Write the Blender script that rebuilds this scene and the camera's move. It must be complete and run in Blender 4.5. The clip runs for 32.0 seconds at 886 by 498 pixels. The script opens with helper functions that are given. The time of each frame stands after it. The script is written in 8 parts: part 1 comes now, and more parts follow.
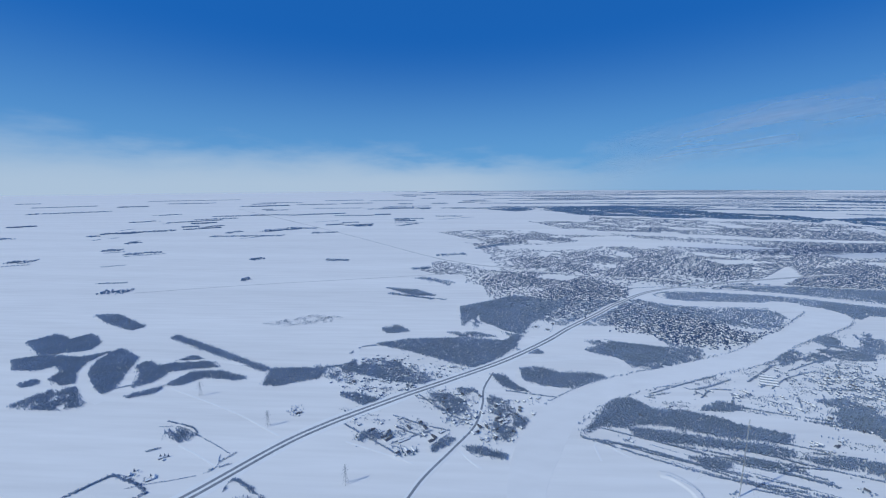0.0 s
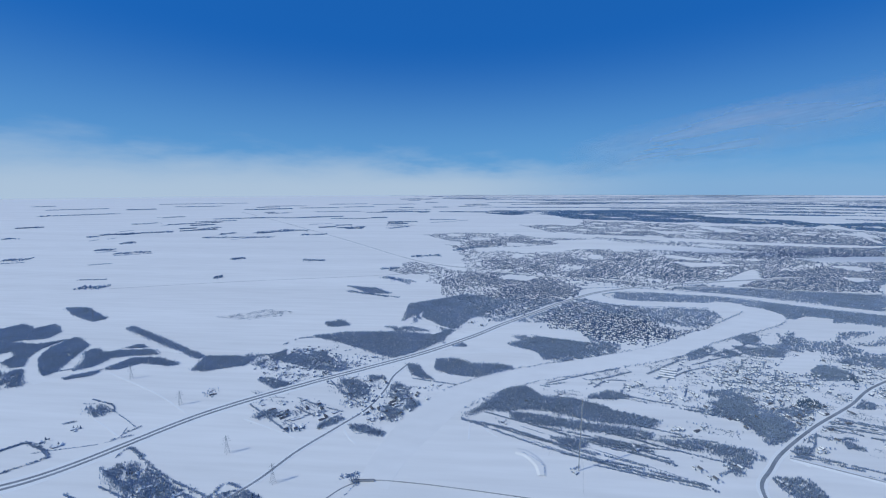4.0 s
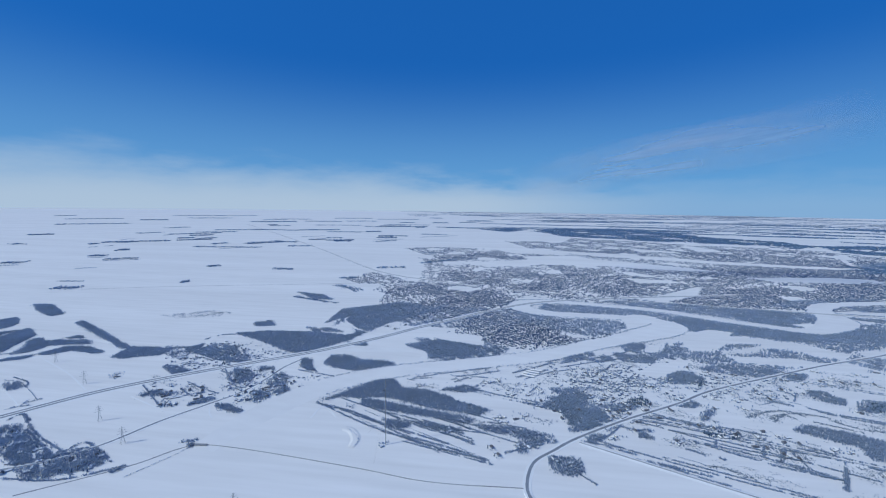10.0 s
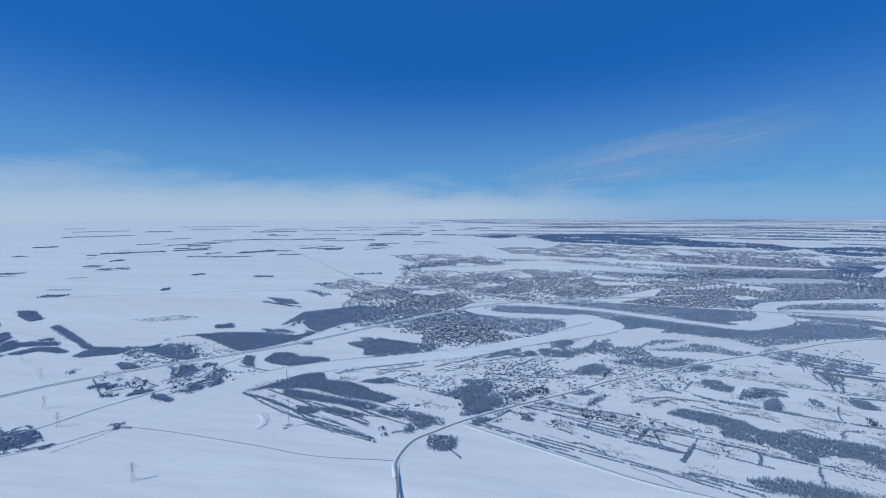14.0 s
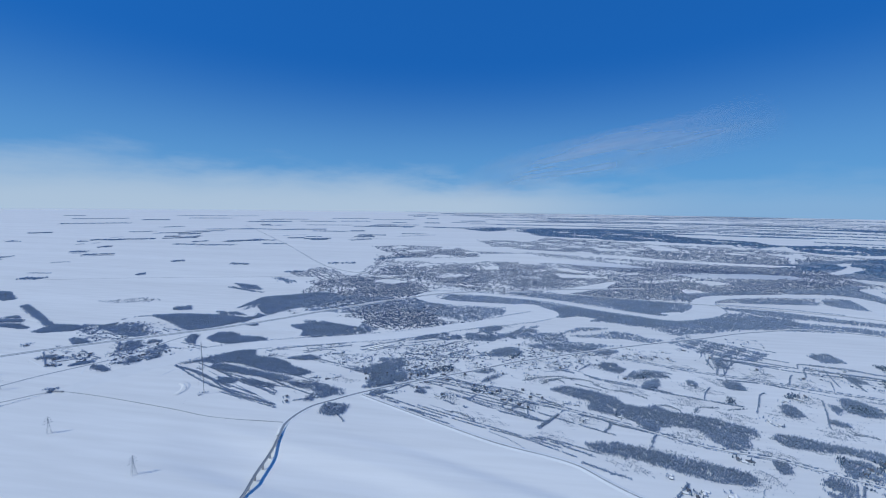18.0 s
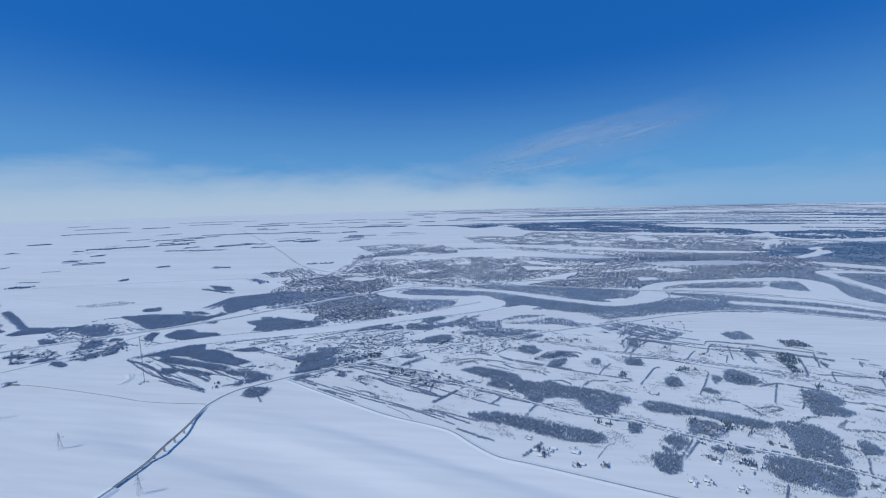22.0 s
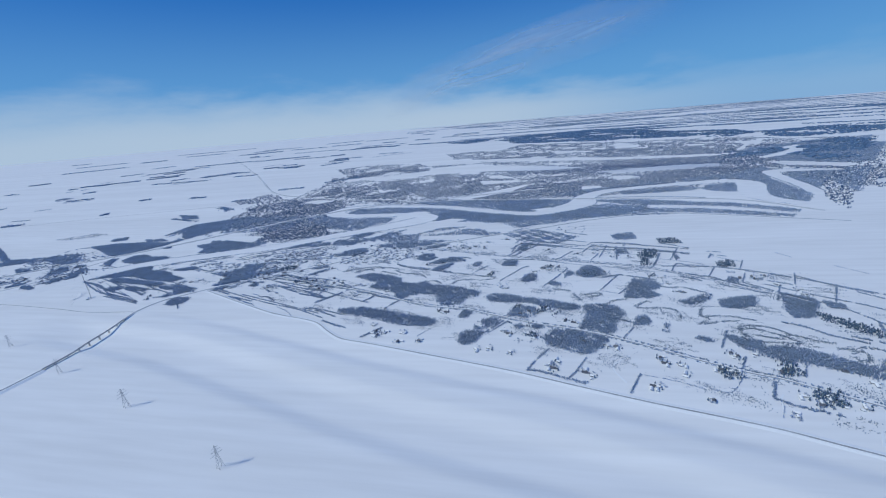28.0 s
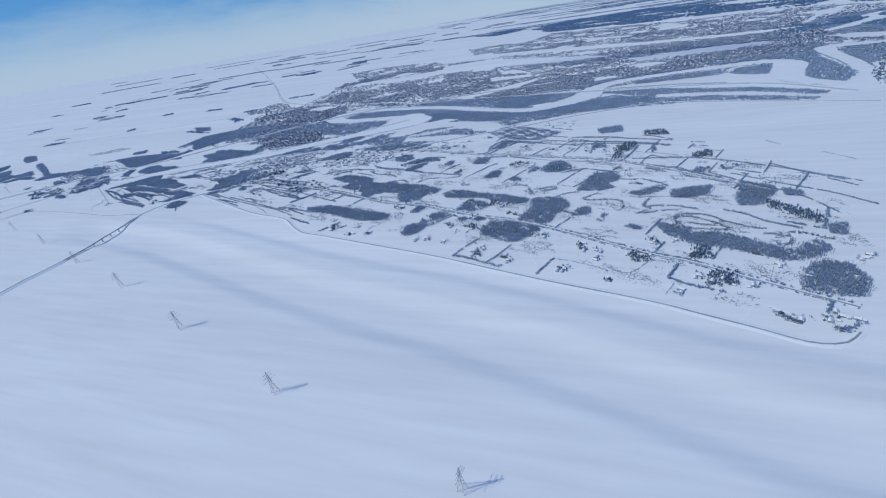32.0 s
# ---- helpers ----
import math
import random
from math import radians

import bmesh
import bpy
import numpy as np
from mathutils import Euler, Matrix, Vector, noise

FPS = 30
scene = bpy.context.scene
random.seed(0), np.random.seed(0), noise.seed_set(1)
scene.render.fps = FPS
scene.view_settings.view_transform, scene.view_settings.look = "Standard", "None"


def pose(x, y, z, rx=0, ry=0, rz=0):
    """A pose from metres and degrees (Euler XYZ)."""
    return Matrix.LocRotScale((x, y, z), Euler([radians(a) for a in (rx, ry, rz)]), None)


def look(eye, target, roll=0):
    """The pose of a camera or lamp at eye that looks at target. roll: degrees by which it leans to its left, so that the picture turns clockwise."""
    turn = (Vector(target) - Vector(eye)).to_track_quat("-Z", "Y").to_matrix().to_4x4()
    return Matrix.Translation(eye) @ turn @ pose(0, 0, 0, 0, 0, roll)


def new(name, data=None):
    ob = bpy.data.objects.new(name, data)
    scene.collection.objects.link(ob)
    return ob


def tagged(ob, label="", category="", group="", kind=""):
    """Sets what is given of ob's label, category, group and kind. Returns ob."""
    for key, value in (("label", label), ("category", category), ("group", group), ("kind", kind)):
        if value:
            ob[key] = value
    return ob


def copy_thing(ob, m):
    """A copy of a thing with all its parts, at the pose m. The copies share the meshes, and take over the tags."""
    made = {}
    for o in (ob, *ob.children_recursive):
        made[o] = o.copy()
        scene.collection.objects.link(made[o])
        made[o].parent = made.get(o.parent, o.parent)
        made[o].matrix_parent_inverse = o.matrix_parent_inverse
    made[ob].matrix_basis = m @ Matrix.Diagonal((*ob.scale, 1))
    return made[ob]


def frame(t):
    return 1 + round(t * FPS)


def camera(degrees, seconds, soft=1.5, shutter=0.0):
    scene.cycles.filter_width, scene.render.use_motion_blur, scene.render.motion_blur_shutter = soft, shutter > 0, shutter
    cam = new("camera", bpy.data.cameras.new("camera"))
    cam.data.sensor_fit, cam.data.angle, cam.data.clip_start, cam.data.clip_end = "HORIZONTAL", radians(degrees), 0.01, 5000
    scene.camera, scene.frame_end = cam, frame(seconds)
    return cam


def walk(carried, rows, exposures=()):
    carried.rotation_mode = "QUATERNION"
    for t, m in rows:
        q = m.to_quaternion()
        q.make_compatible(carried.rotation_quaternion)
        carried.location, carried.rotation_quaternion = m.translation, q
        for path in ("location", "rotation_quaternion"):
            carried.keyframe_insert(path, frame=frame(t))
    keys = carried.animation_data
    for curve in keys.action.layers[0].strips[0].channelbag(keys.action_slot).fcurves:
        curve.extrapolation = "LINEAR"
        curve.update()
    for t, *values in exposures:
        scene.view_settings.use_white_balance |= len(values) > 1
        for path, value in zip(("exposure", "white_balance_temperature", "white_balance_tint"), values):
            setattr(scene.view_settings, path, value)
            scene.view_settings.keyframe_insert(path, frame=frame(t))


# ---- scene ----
# A snow-covered river plain beside a city, seen from an aircraft on its approach.
# The plan is a model at one tenth: 1 unit stands for ten metres of land.
cam = camera(98.13, 32.0, soft=1.15)
ROWS = [
    (0, pose(-2.86, 2.49, 68.24, 80.43, 0.37, 2.89)),
    (0.5, pose(1.69, 1.48, 67.99, 80.27, 0.42, 3.09)),
    (1, pose(6.10, 0.72, 67.74, 79.93, 0.53, 3.22)),
    (1.5, pose(10.58, -0.09, 67.50, 80.32, 0.38, 3.41)),
    (2, pose(15.21, -1.18, 67.28, 81.13, 0.17, 3.55)),
    (2.5, pose(19.67, -1.80, 67.15, 80.91, 0.25, 3.69)),
    (3, pose(24.04, -2.61, 67.03, 81.01, 0.23, 3.86)),
    (3.5, pose(28.31, -3.64, 66.91, 80.97, 0.29, 4.03)),
    (4, pose(32.48, -4.64, 66.76, 81.07, 0.24, 4.40)),
    (4.5, pose(36.70, -5.62, 66.58, 81.20, 0.21, 4.75)),
    (5, pose(40.89, -6.56, 66.41, 81.36, 0.17, 5.10)),
    (5.5, pose(45.09, -7.43, 66.26, 81.59, 0.09, 5.39)),
    (6, pose(49.30, -8.35, 66.17, 81.63, 0.07, 5.75)),
    (6.5, pose(53.69, -9.39, 66.12, 81.86, -0.02, 5.75)),
    (7, pose(58.06, -10.16, 66.01, 82.05, -0.11, 5.83)),
    (7.5, pose(62.20, -10.99, 65.84, 82.22, -0.06, 6.30)),
    (8, pose(66.44, -11.95, 65.76, 82.31, -0.23, 6.58)),
    (8.5, pose(70.94, -13.26, 65.81, 82.75, -0.49, 6.30)),
    (9, pose(75.42, -14.43, 65.85, 82.85, -0.53, 6.35)),
    (9.5, pose(79.87, -15.62, 65.87, 83.14, -0.50, 6.41)),
    (10, pose(84.29, -16.60, 65.80, 83.47, -0.72, 6.51)),
    (10.5, pose(88.73, -17.66, 65.71, 83.55, -0.76, 6.59)),
    (11, pose(93.11, -18.66, 65.68, 83.52, -0.44, 6.64)),
    (11.5, pose(97.58, -19.80, 65.69, 83.75, -0.03, 6.60)),
    (12, pose(102.07, -20.94, 65.69, 83.96, 0.01, 6.67)),
    (12.5, pose(106.58, -22.28, 65.71, 84.06, 1.07, 6.96)),
    (13, pose(111.14, -23.47, 65.71, 84.19, 1.08, 7.27)),
    (13.5, pose(115.71, -24.64, 65.67, 84.32, 0.50, 7.36)),
    (14, pose(120.22, -25.70, 65.59, 84.63, 0.20, 7.47)),
    (14.5, pose(124.72, -26.59, 65.53, 84.09, 0.13, 7.43)),
    (15, pose(129.26, -27.52, 65.52, 84.07, 0.04, 7.43)),
    (15.5, pose(133.91, -28.75, 65.60, 83.87, 0.02, 7.37)),
    (16, pose(138.48, -29.73, 65.65, 83.67, -0.01, 7.36)),
    (16.5, pose(143.00, -30.57, 65.64, 83.28, 0.35, 7.42)),
    (17, pose(147.47, -31.42, 65.54, 83.58, -0.55, 7.42)),
    (17.5, pose(151.79, -32.32, 65.43, 83.83, -0.77, 7.73)),
    (18, pose(156.23, -33.25, 65.38, 83.57, -0.73, 7.95)),
    (18.5, pose(160.98, -34.57, 65.40, 83.82, -0.79, 7.89)),
    (19, pose(165.67, -35.50, 65.36, 83.99, -0.88, 7.90)),
    (19.5, pose(170.13, -36.32, 65.30, 84.05, -0.96, 8.00)),
    (20, pose(174.52, -37.11, 65.27, 84.04, -1.07, 8.17)),
    (20.5, pose(179.06, -38.13, 65.28, 83.93, -1.01, 8.28)),
    (21, pose(183.75, -39.12, 65.24, 83.69, -0.67, 8.34)),
    (21.5, pose(188.41, -40.08, 65.15, 83.42, 0.27, 8.31)),
    (22, pose(192.73, -40.83, 64.97, 83.33, 1.38, 8.48)),
    (22.5, pose(196.97, -41.48, 64.78, 83.15, 1.50, 8.79)),
    (23, pose(201.43, -42.45, 64.69, 83.24, 1.34, 8.86)),
    (23.5, pose(206.06, -43.58, 64.74, 83.27, 1.39, 8.84)),
    (24, pose(210.70, -44.29, 64.81, 82.63, 1.55, 8.86)),
    (24.5, pose(215.25, -44.75, 64.86, 81.47, 1.81, 8.79)),
    (25, pose(219.88, -45.37, 64.95, 80.81, 1.89, 8.75)),
    (25.5, pose(224.55, -45.98, 65.04, 79.64, 2.17, 8.76)),
    (26, pose(229.20, -46.34, 65.07, 78.25, 2.53, 8.87)),
    (26.5, pose(233.85, -46.71, 65.00, 76.77, 2.93, 9.02)),
    (27, pose(238.58, -47.18, 64.83, 75.14, 3.42, 9.22)),
    (27.5, pose(243.30, -47.82, 64.45, 73.48, 3.94, 9.45)),
    (28, pose(247.55, -47.97, 63.92, 71.39, 4.61, 9.67)),
    (28.5, pose(251.64, -47.92, 63.36, 69.45, 5.18, 10.01)),
    (29, pose(255.66, -47.72, 62.69, 67.43, 5.69, 10.43)),
    (29.5, pose(259.70, -47.67, 61.86, 65.10, 6.20, 10.93)),
    (30, pose(263.72, -47.74, 61.01, 62.88, 6.88, 11.35)),
    (30.5, pose(267.73, -48.18, 60.22, 61.58, 7.19, 12.01)),
    (31, pose(271.42, -48.29, 59.47, 60.32, 7.57, 12.71)),
    (31.5, pose(274.99, -48.36, 58.79, 59.55, 7.74, 13.64)),
    (32, pose(278.51, -48.52, 58.09, 58.69, 8.01, 14.61)),
]
walk(cam, ROWS, exposures=((0, -0.27, 6400, -3), (32, -0.27, 6400, -3)))

# ---- light ----
SUN_DIR = Vector((-0.905, -0.425, 0.92)).normalized()      # towards the sun
world = bpy.data.worlds.new("winter_sky")
scene.world = world
world.use_nodes = True
wt = world.node_tree
wt.nodes.clear()


def wnode(kind, operation="", clamp=False, easing="", blend=""):
    n = wt.nodes.new(kind)
    if operation:
        n.operation, n.use_clamp = operation, clamp
    if easing:
        n.interpolation_type = easing
    if blend:
        n.blend_type = blend
    return n


w_out = wnode("ShaderNodeOutputWorld")
w_bg = wnode("ShaderNodeBackground")
w_sky = wnode("ShaderNodeTexSky")
w_sky.sky_type = "NISHITA"
w_sky.sun_disc = False
w_sky.sun_elevation = math.asin(SUN_DIR.z)
w_sky.sun_rotation = math.atan2(SUN_DIR.x, SUN_DIR.y)
w_sky.altitude = 600
w_sky.air_density = 1.0
w_sky.dust_density = 0.6
w_sky.ozone_density = 3.0
w_bg.inputs["Strength"].default_value = 0.075
wt.links.new(w_bg.outputs[0], w_out.inputs[0])

# a bank of thin cloud low in the sky, thicker towards the west
w_co = wnode("ShaderNodeTexCoord")
w_sep = wnode("ShaderNodeSeparateXYZ")
wt.links.new(w_co.outputs["Generated"], w_sep.inputs[0])
w_map = wnode("ShaderNodeMapping")
w_map.inputs["Scale"].default_value = (2.2, 2.2, 9.0)
wt.links.new(w_co.outputs["Generated"], w_map.inputs[0])
w_no = wnode("ShaderNodeTexNoise")
w_no.inputs["Scale"].default_value = 2.6
w_no.inputs["Detail"].default_value = 5
w_no.inputs["Roughness"].default_value = 0.55
wt.links.new(w_map.outputs[0], w_no.inputs["Vector"])


def wmath(op, a, b=None, c=None, clamp=False):
    n = wnode("ShaderNodeMath", operation=op, clamp=clamp)
    for i, v in enumerate((a, b, c)):
        if v is None:
            continue
        if isinstance(v, (int, float)):
            n.inputs[i].default_value = v
        else:
            wt.links.new(v, n.inputs[i])
    return n.outputs[0]


def wramp(value, lo, hi, out_lo=0.0, out_hi=1.0):
    n = wnode("ShaderNodeMapRange", easing="SMOOTHSTEP")
    wt.links.new(value, n.inputs["Value"])
    for key, v in (("From Min", lo), ("From Max", hi), ("To Min", out_lo), ("To Max", out_hi)):
        n.inputs[key].default_value = v
    return n.outputs[0]


w_top = wramp(w_sep.outputs["X"], -0.75, 0.2, 0.06, 0.04)             # height of the bank's upper edge
w_lift = wmath("MULTIPLY_ADD", w_no.outputs["Fac"], 0.09, -0.04)
w_edge = wmath("ADD", w_top, w_lift)
w_rel = wmath("DIVIDE", w_sep.outputs["Z"], w_edge)
w_cloud = wmath("MULTIPLY", wramp(w_rel, 0.0, 1.9, 0.95, 0.0), wramp(w_sep.outputs["X"], -0.1, 0.5, 1.0, 0.35))
w_haze = wramp(w_sep.outputs["Z"], 0.0, 0.34, 0.7, 0.0)
w_mix = wnode("ShaderNodeMixRGB")
wt.links.new(w_cloud, w_mix.inputs[0])
w_tint = wnode("ShaderNodeMixRGB", blend="MULTIPLY")
w_tint.inputs[0].default_value = 1.0
w_tint.inputs[2].default_value = (0.22, 0.75, 1.5, 1)
wt.links.new(w_sky.outputs[0], w_tint.inputs[1])
w_even = wnode("ShaderNodeMixRGB")                                     # thin high haze evens out the blue
w_even.inputs[0].default_value = 0.75
w_even.inputs[2].default_value = (0.27, 2.0, 8.0, 1)
wt.links.new(w_tint.outputs[0], w_even.inputs[1])
w_air = wnode("ShaderNodeMixRGB")                                      # pale blue air towards the horizon
w_air.inputs[2].default_value = (3.1, 6.7, 12.0, 1)
wt.links.new(w_haze, w_air.inputs[0])
wt.links.new(w_even.outputs[0], w_air.inputs[1])
wt.links.new(w_air.outputs[0], w_mix.inputs[1])
w_mix.inputs[2].default_value = (7.3, 8.6, 11.6, 1)
wt.links.new(w_mix.outputs[0], w_bg.inputs["Color"])

sun = new("sun", bpy.data.lights.new("sun", "SUN"))
sun.data.energy = 3.0
sun.data.angle = radians(0.53)
sun.data.color = (1.0, 0.95, 0.87)
sun.matrix_world = look(tuple(SUN_DIR * 900), (0, 0, 0))


# ---- materials ----
def material(name, colour, rough=0.8, scale=1.0, vary=0.25, bump=0.0, stretch=(1, 1, 1), second=None, big=0.08, island=0.0, coords="Object", per_object=0.0, turn=0.0, soft=0.0):
    """Base colour varied at two scales, with a fine relief."""
    m = bpy.data.materials.new(name)
    m.use_nodes = True
    nt = m.node_tree
    bsdf = nt.nodes["Principled BSDF"]
    bsdf.inputs["Roughness"].default_value = rough
    bsdf.inputs["Specular IOR Level"].default_value = 0.25
    co = nt.nodes.new("ShaderNodeTexCoord")
    mp = nt.nodes.new("ShaderNodeMapping")
    mp.inputs["Scale"].default_value = stretch
    mp.inputs["Rotation"].default_value = (0, 0, turn)
    nt.links.new(co.outputs[coords], mp.inputs[0])
    fine = nt.nodes.new("ShaderNodeTexNoise")
    fine.inputs["Scale"].default_value = scale
    fine.inputs["Detail"].default_value = 6
    wide = nt.nodes.new("ShaderNodeTexNoise")
    wide.inputs["Scale"].default_value = scale * big
    wide.inputs["Detail"].default_value = 4
    nt.links.new(mp.outputs[0], fine.inputs["Vector"])
    nt.links.new(mp.outputs[0], wide.inputs["Vector"])
    add = nt.nodes.new("ShaderNodeMath")
    add.operation = "ADD"
    nt.links.new(fine.outputs["Fac"], add.inputs[0])
    nt.links.new(wide.outputs["Fac"], add.inputs[1])
    value = add.outputs[0]
    if island or per_object:
        src = nt.nodes.new("ShaderNodeNewGeometry" if island else "ShaderNodeObjectInfo")
        mad = nt.nodes.new("ShaderNodeMath")
        mad.operation = "MULTIPLY_ADD"
        nt.links.new(src.outputs["Random Per Island" if island else "Random"], mad.inputs[0])
        mad.inputs[1].default_value = island or per_object
        nt.links.new(value, mad.inputs[2])
        value = mad.outputs[0]
    rng = nt.nodes.new("ShaderNodeMapRange")
    nt.links.new(value, rng.inputs["Value"])
    rng.inputs["From Min"].default_value, rng.inputs["From Max"].default_value = 0.65, 1.35 + island + per_object
    mix = nt.nodes.new("ShaderNodeMixRGB")
    nt.links.new(rng.outputs[0], mix.inputs[0])
    low = second or tuple(c * (1 - vary) for c in colour)
    mix.inputs[1].default_value = (*low, 1)
    mix.inputs[2].default_value = (*colour, 1)
    nt.links.new(mix.outputs[0], bsdf.inputs["Base Color"])
    if soft:
        thin = nt.nodes.new("ShaderNodeBsdfTranslucent")
        both = nt.nodes.new("ShaderNodeMixShader")
        both.inputs[0].default_value = soft
        nt.links.new(mix.outputs[0], thin.inputs[0])
        nt.links.new(bsdf.outputs[0], both.inputs[1])
        nt.links.new(thin.outputs[0], both.inputs[2])
        nt.links.new(both.outputs[0], nt.nodes["Material Output"].inputs[0])
    if bump:
        b = nt.nodes.new("ShaderNodeBump")
        b.inputs["Strength"].default_value = bump
        b.inputs["Distance"].default_value = 0.2
        nt.links.new(value, b.inputs["Height"])
        nt.links.new(b.outputs[0], bsdf.inputs["Normal"])
    return m


SNOW = material("field_snow", (0.885, 0.88, 0.87), 0.7, 0.3, 0.16, 0.03, (0.1, 1.3, 1.0), turn=0.16)
ICE_SNOW = material("river_snow", (0.87, 0.868, 0.862), 0.65, 0.3, 0.12, 0.03, (0.3, 0.8, 1.0), turn=0.7)
ROAD_SNOW = material("ploughed_snow", (0.86, 0.87, 0.88), 0.75, 1.5, 0.08, 0.5)
ASPHALT = material("winter_asphalt", (0.32, 0.355, 0.41), 0.85, 2.0, 0.45, 0.2)
PACKED = material("snow_packed_road", (0.45, 0.47, 0.5), 0.8, 1.2, 0.5, 0.2)
# grey-brown twigs lightened and blued: aerial haze is painted into this colour
TWIGS = material("haze_tinted_twigs", (0.49, 0.62, 0.82), 0.95, 1.2, 0.35, 0.0, island=0.3, soft=0.5)
# distant trees carry the blue of the air in their base colour
FAR_TWIGS = material("haze_blue_woods", (0.15, 0.25, 0.45), 0.95, 0.25, 0.3, 0.0, island=0.6, soft=0.45)
# forest and shelterbelts near the horizon, distance haze painted as blue
FOREST = material("haze_blue_forest", (0.24, 0.4, 0.64), 0.95, 0.05, 0.3, 0.0, island=0.6, soft=0.45)
BARK = material("bark", (0.13, 0.15, 0.19), 0.95, 3.0, 0.4, 0.6)
# needles paler and bluer than their own green, to imitate haze
SPRUCE = material("haze_tinted_needles", (0.13, 0.2, 0.3), 0.9, 2.0, 0.4, 0.4, island=0.6)
# dry scrub given the same painted haze tint as the twigs
SCRUB = material("haze_tinted_scrub", (0.35, 0.46, 0.62), 0.95, 1.2, 0.3, 0.0, island=0.5, soft=0.45)
SIDING = material("house_siding", (0.4, 0.45, 0.53), 0.7, 3.0, 0.25, 0.1, per_object=0.9)
# far houses: darker than SIDING, with the haze blue mixed into the colour
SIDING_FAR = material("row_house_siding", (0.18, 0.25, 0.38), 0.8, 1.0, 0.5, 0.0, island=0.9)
ROOF = material("dark_shingles", (0.14, 0.15, 0.18), 0.85, 3.0, 0.4, 0.3, per_object=0.7)
ROOF_SNOW = material("roof_snow", (0.86, 0.87, 0.89), 0.7, 2.0, 0.08, 0.3)
STEEL = material("galvanised_steel", (0.42, 0.43, 0.45), 0.55, 4.0, 0.3, 0.1)
CONCRETE = material("concrete", (0.5, 0.49, 0.48), 0.85, 1.5, 0.3, 0.3)
GLASS_DARK = material("dark_window_glass", (0.03, 0.035, 0.045), 0.15, 1.0, 0.3)


# ---- building helpers ----
def mesh_object(name, verts, faces, mat, parent=None, smooth=False):
    me = bpy.data.meshes.new(name)
    me.from_pydata(verts, [], faces)
    me.materials.append(mat)
    if smooth:
        me.polygons.foreach_set("use_smooth", [True] * len(me.polygons))
    ob = new(name, me)
    if parent is not None:
        ob.parent = parent
    return ob


def soup_object(name, verts, tris, mat):
    """One mesh out of numpy arrays of points and triangles."""
    me = bpy.data.meshes.new(name)
    n, k = len(verts), len(tris)
    me.vertices.add(n)
    me.vertices.foreach_set("co", np.asarray(verts, np.float32).ravel())
    me.loops.add(k * 3)
    me.loops.foreach_set("vertex_index", np.asarray(tris, np.int32).ravel())
    me.polygons.add(k)
    me.polygons.foreach_set("loop_start", np.arange(0, k * 3, 3, dtype=np.int32))
    me.materials.append(mat)
    me.update(calc_edges=True)
    return new(name, me)


def part(name, bm, mat, parent, label=""):
    me = bpy.data.meshes.new(name)
    bm.normal_update()
    bm.to_mesh(me)
    bm.free()
    me.materials.append(mat)
    ob = new(name, me)
    ob.parent = parent
    if label:
        ob["label"] = label
    return ob


def empty(name, x, y, z=0.0, turn=0.0):
    ob = new(name)
    ob.matrix_basis = pose(x, y, z, 0, 0, turn)
    return ob


def smooth_line(points, step):
    """Evenly spaced points on a smooth curve through the corners given."""
    p = np.array(points, float)
    ext = np.vstack([2 * p[0] - p[1], p, 2 * p[-1] - p[-2]])
    out = []
    for i in range(1, len(ext) - 2):
        a, b, c, d = ext[i - 1:i + 3]
        s = np.linspace(0, 1, 24, endpoint=False)[:, None]
        out.append(0.5 * (2 * b + (c - a) * s + (2 * a - 5 * b + 4 * c - d) * s ** 2 + (3 * b - a - 3 * c + d) * s ** 3))
    out = np.vstack([*out, p[-1:]])
    length = np.r_[0, np.cumsum(np.linalg.norm(np.diff(out[:, :2], axis=0), axis=1))]
    at = np.linspace(0, length[-1], max(2, int(length[-1] / step) + 1))
    return np.stack([np.interp(at, length, out[:, k]) for k in range(out.shape[1])], 1)


def normals2(line):
    t = np.gradient(line[:, :2], axis=0)
    t /= np.linalg.norm(t, axis=1)[:, None] + 1e-9
    return np.stack([-t[:, 1], t[:, 0]], 1)


# ---- the lie of the land ----
DIKE = smooth_line([(111.7, 88.2), (126.2, 81.6), (141.9, 74.6), (157.8, 68.0), (170.9, 64.5), (179.2, 61.4), (186.1, 55.7), (190.4, 52.8), (204.6, 49.3), (228.5, 43.3), (246.4, 38.7), (262.2, 33.8), (276.0, 29.6), (287.8, 26.4), (298.2, 23.5), (307.3, 20.1), (315.5, 17.1), (323.2, 14.2), (325.1, 13.6)], 1.0)
CREST = np.array([(42.0, 64.8), (100.4, 55.4), (131.2, 50.0), (160.1, 41.7), (182.9, 35.0), (202.0, 29.1), (230.0, 22.0), (256.2, 16.4), (279.0, 10.1), (309.4, 0.9), (414.8, -17.2)])
FLOOD_D = np.array([-400, -27.0, -20.0, -13.6, -9.8, -3.5, 2.0, 4.0, 10.5, 15.0, 18.5, 23, 400])
FLOOD_Z = np.array([0.0, 0.0, -0.25, -0.75, -0.08, -0.05, -0.95, -1.05, -1.1, -0.15, -0.1, 0.0, 0.0])


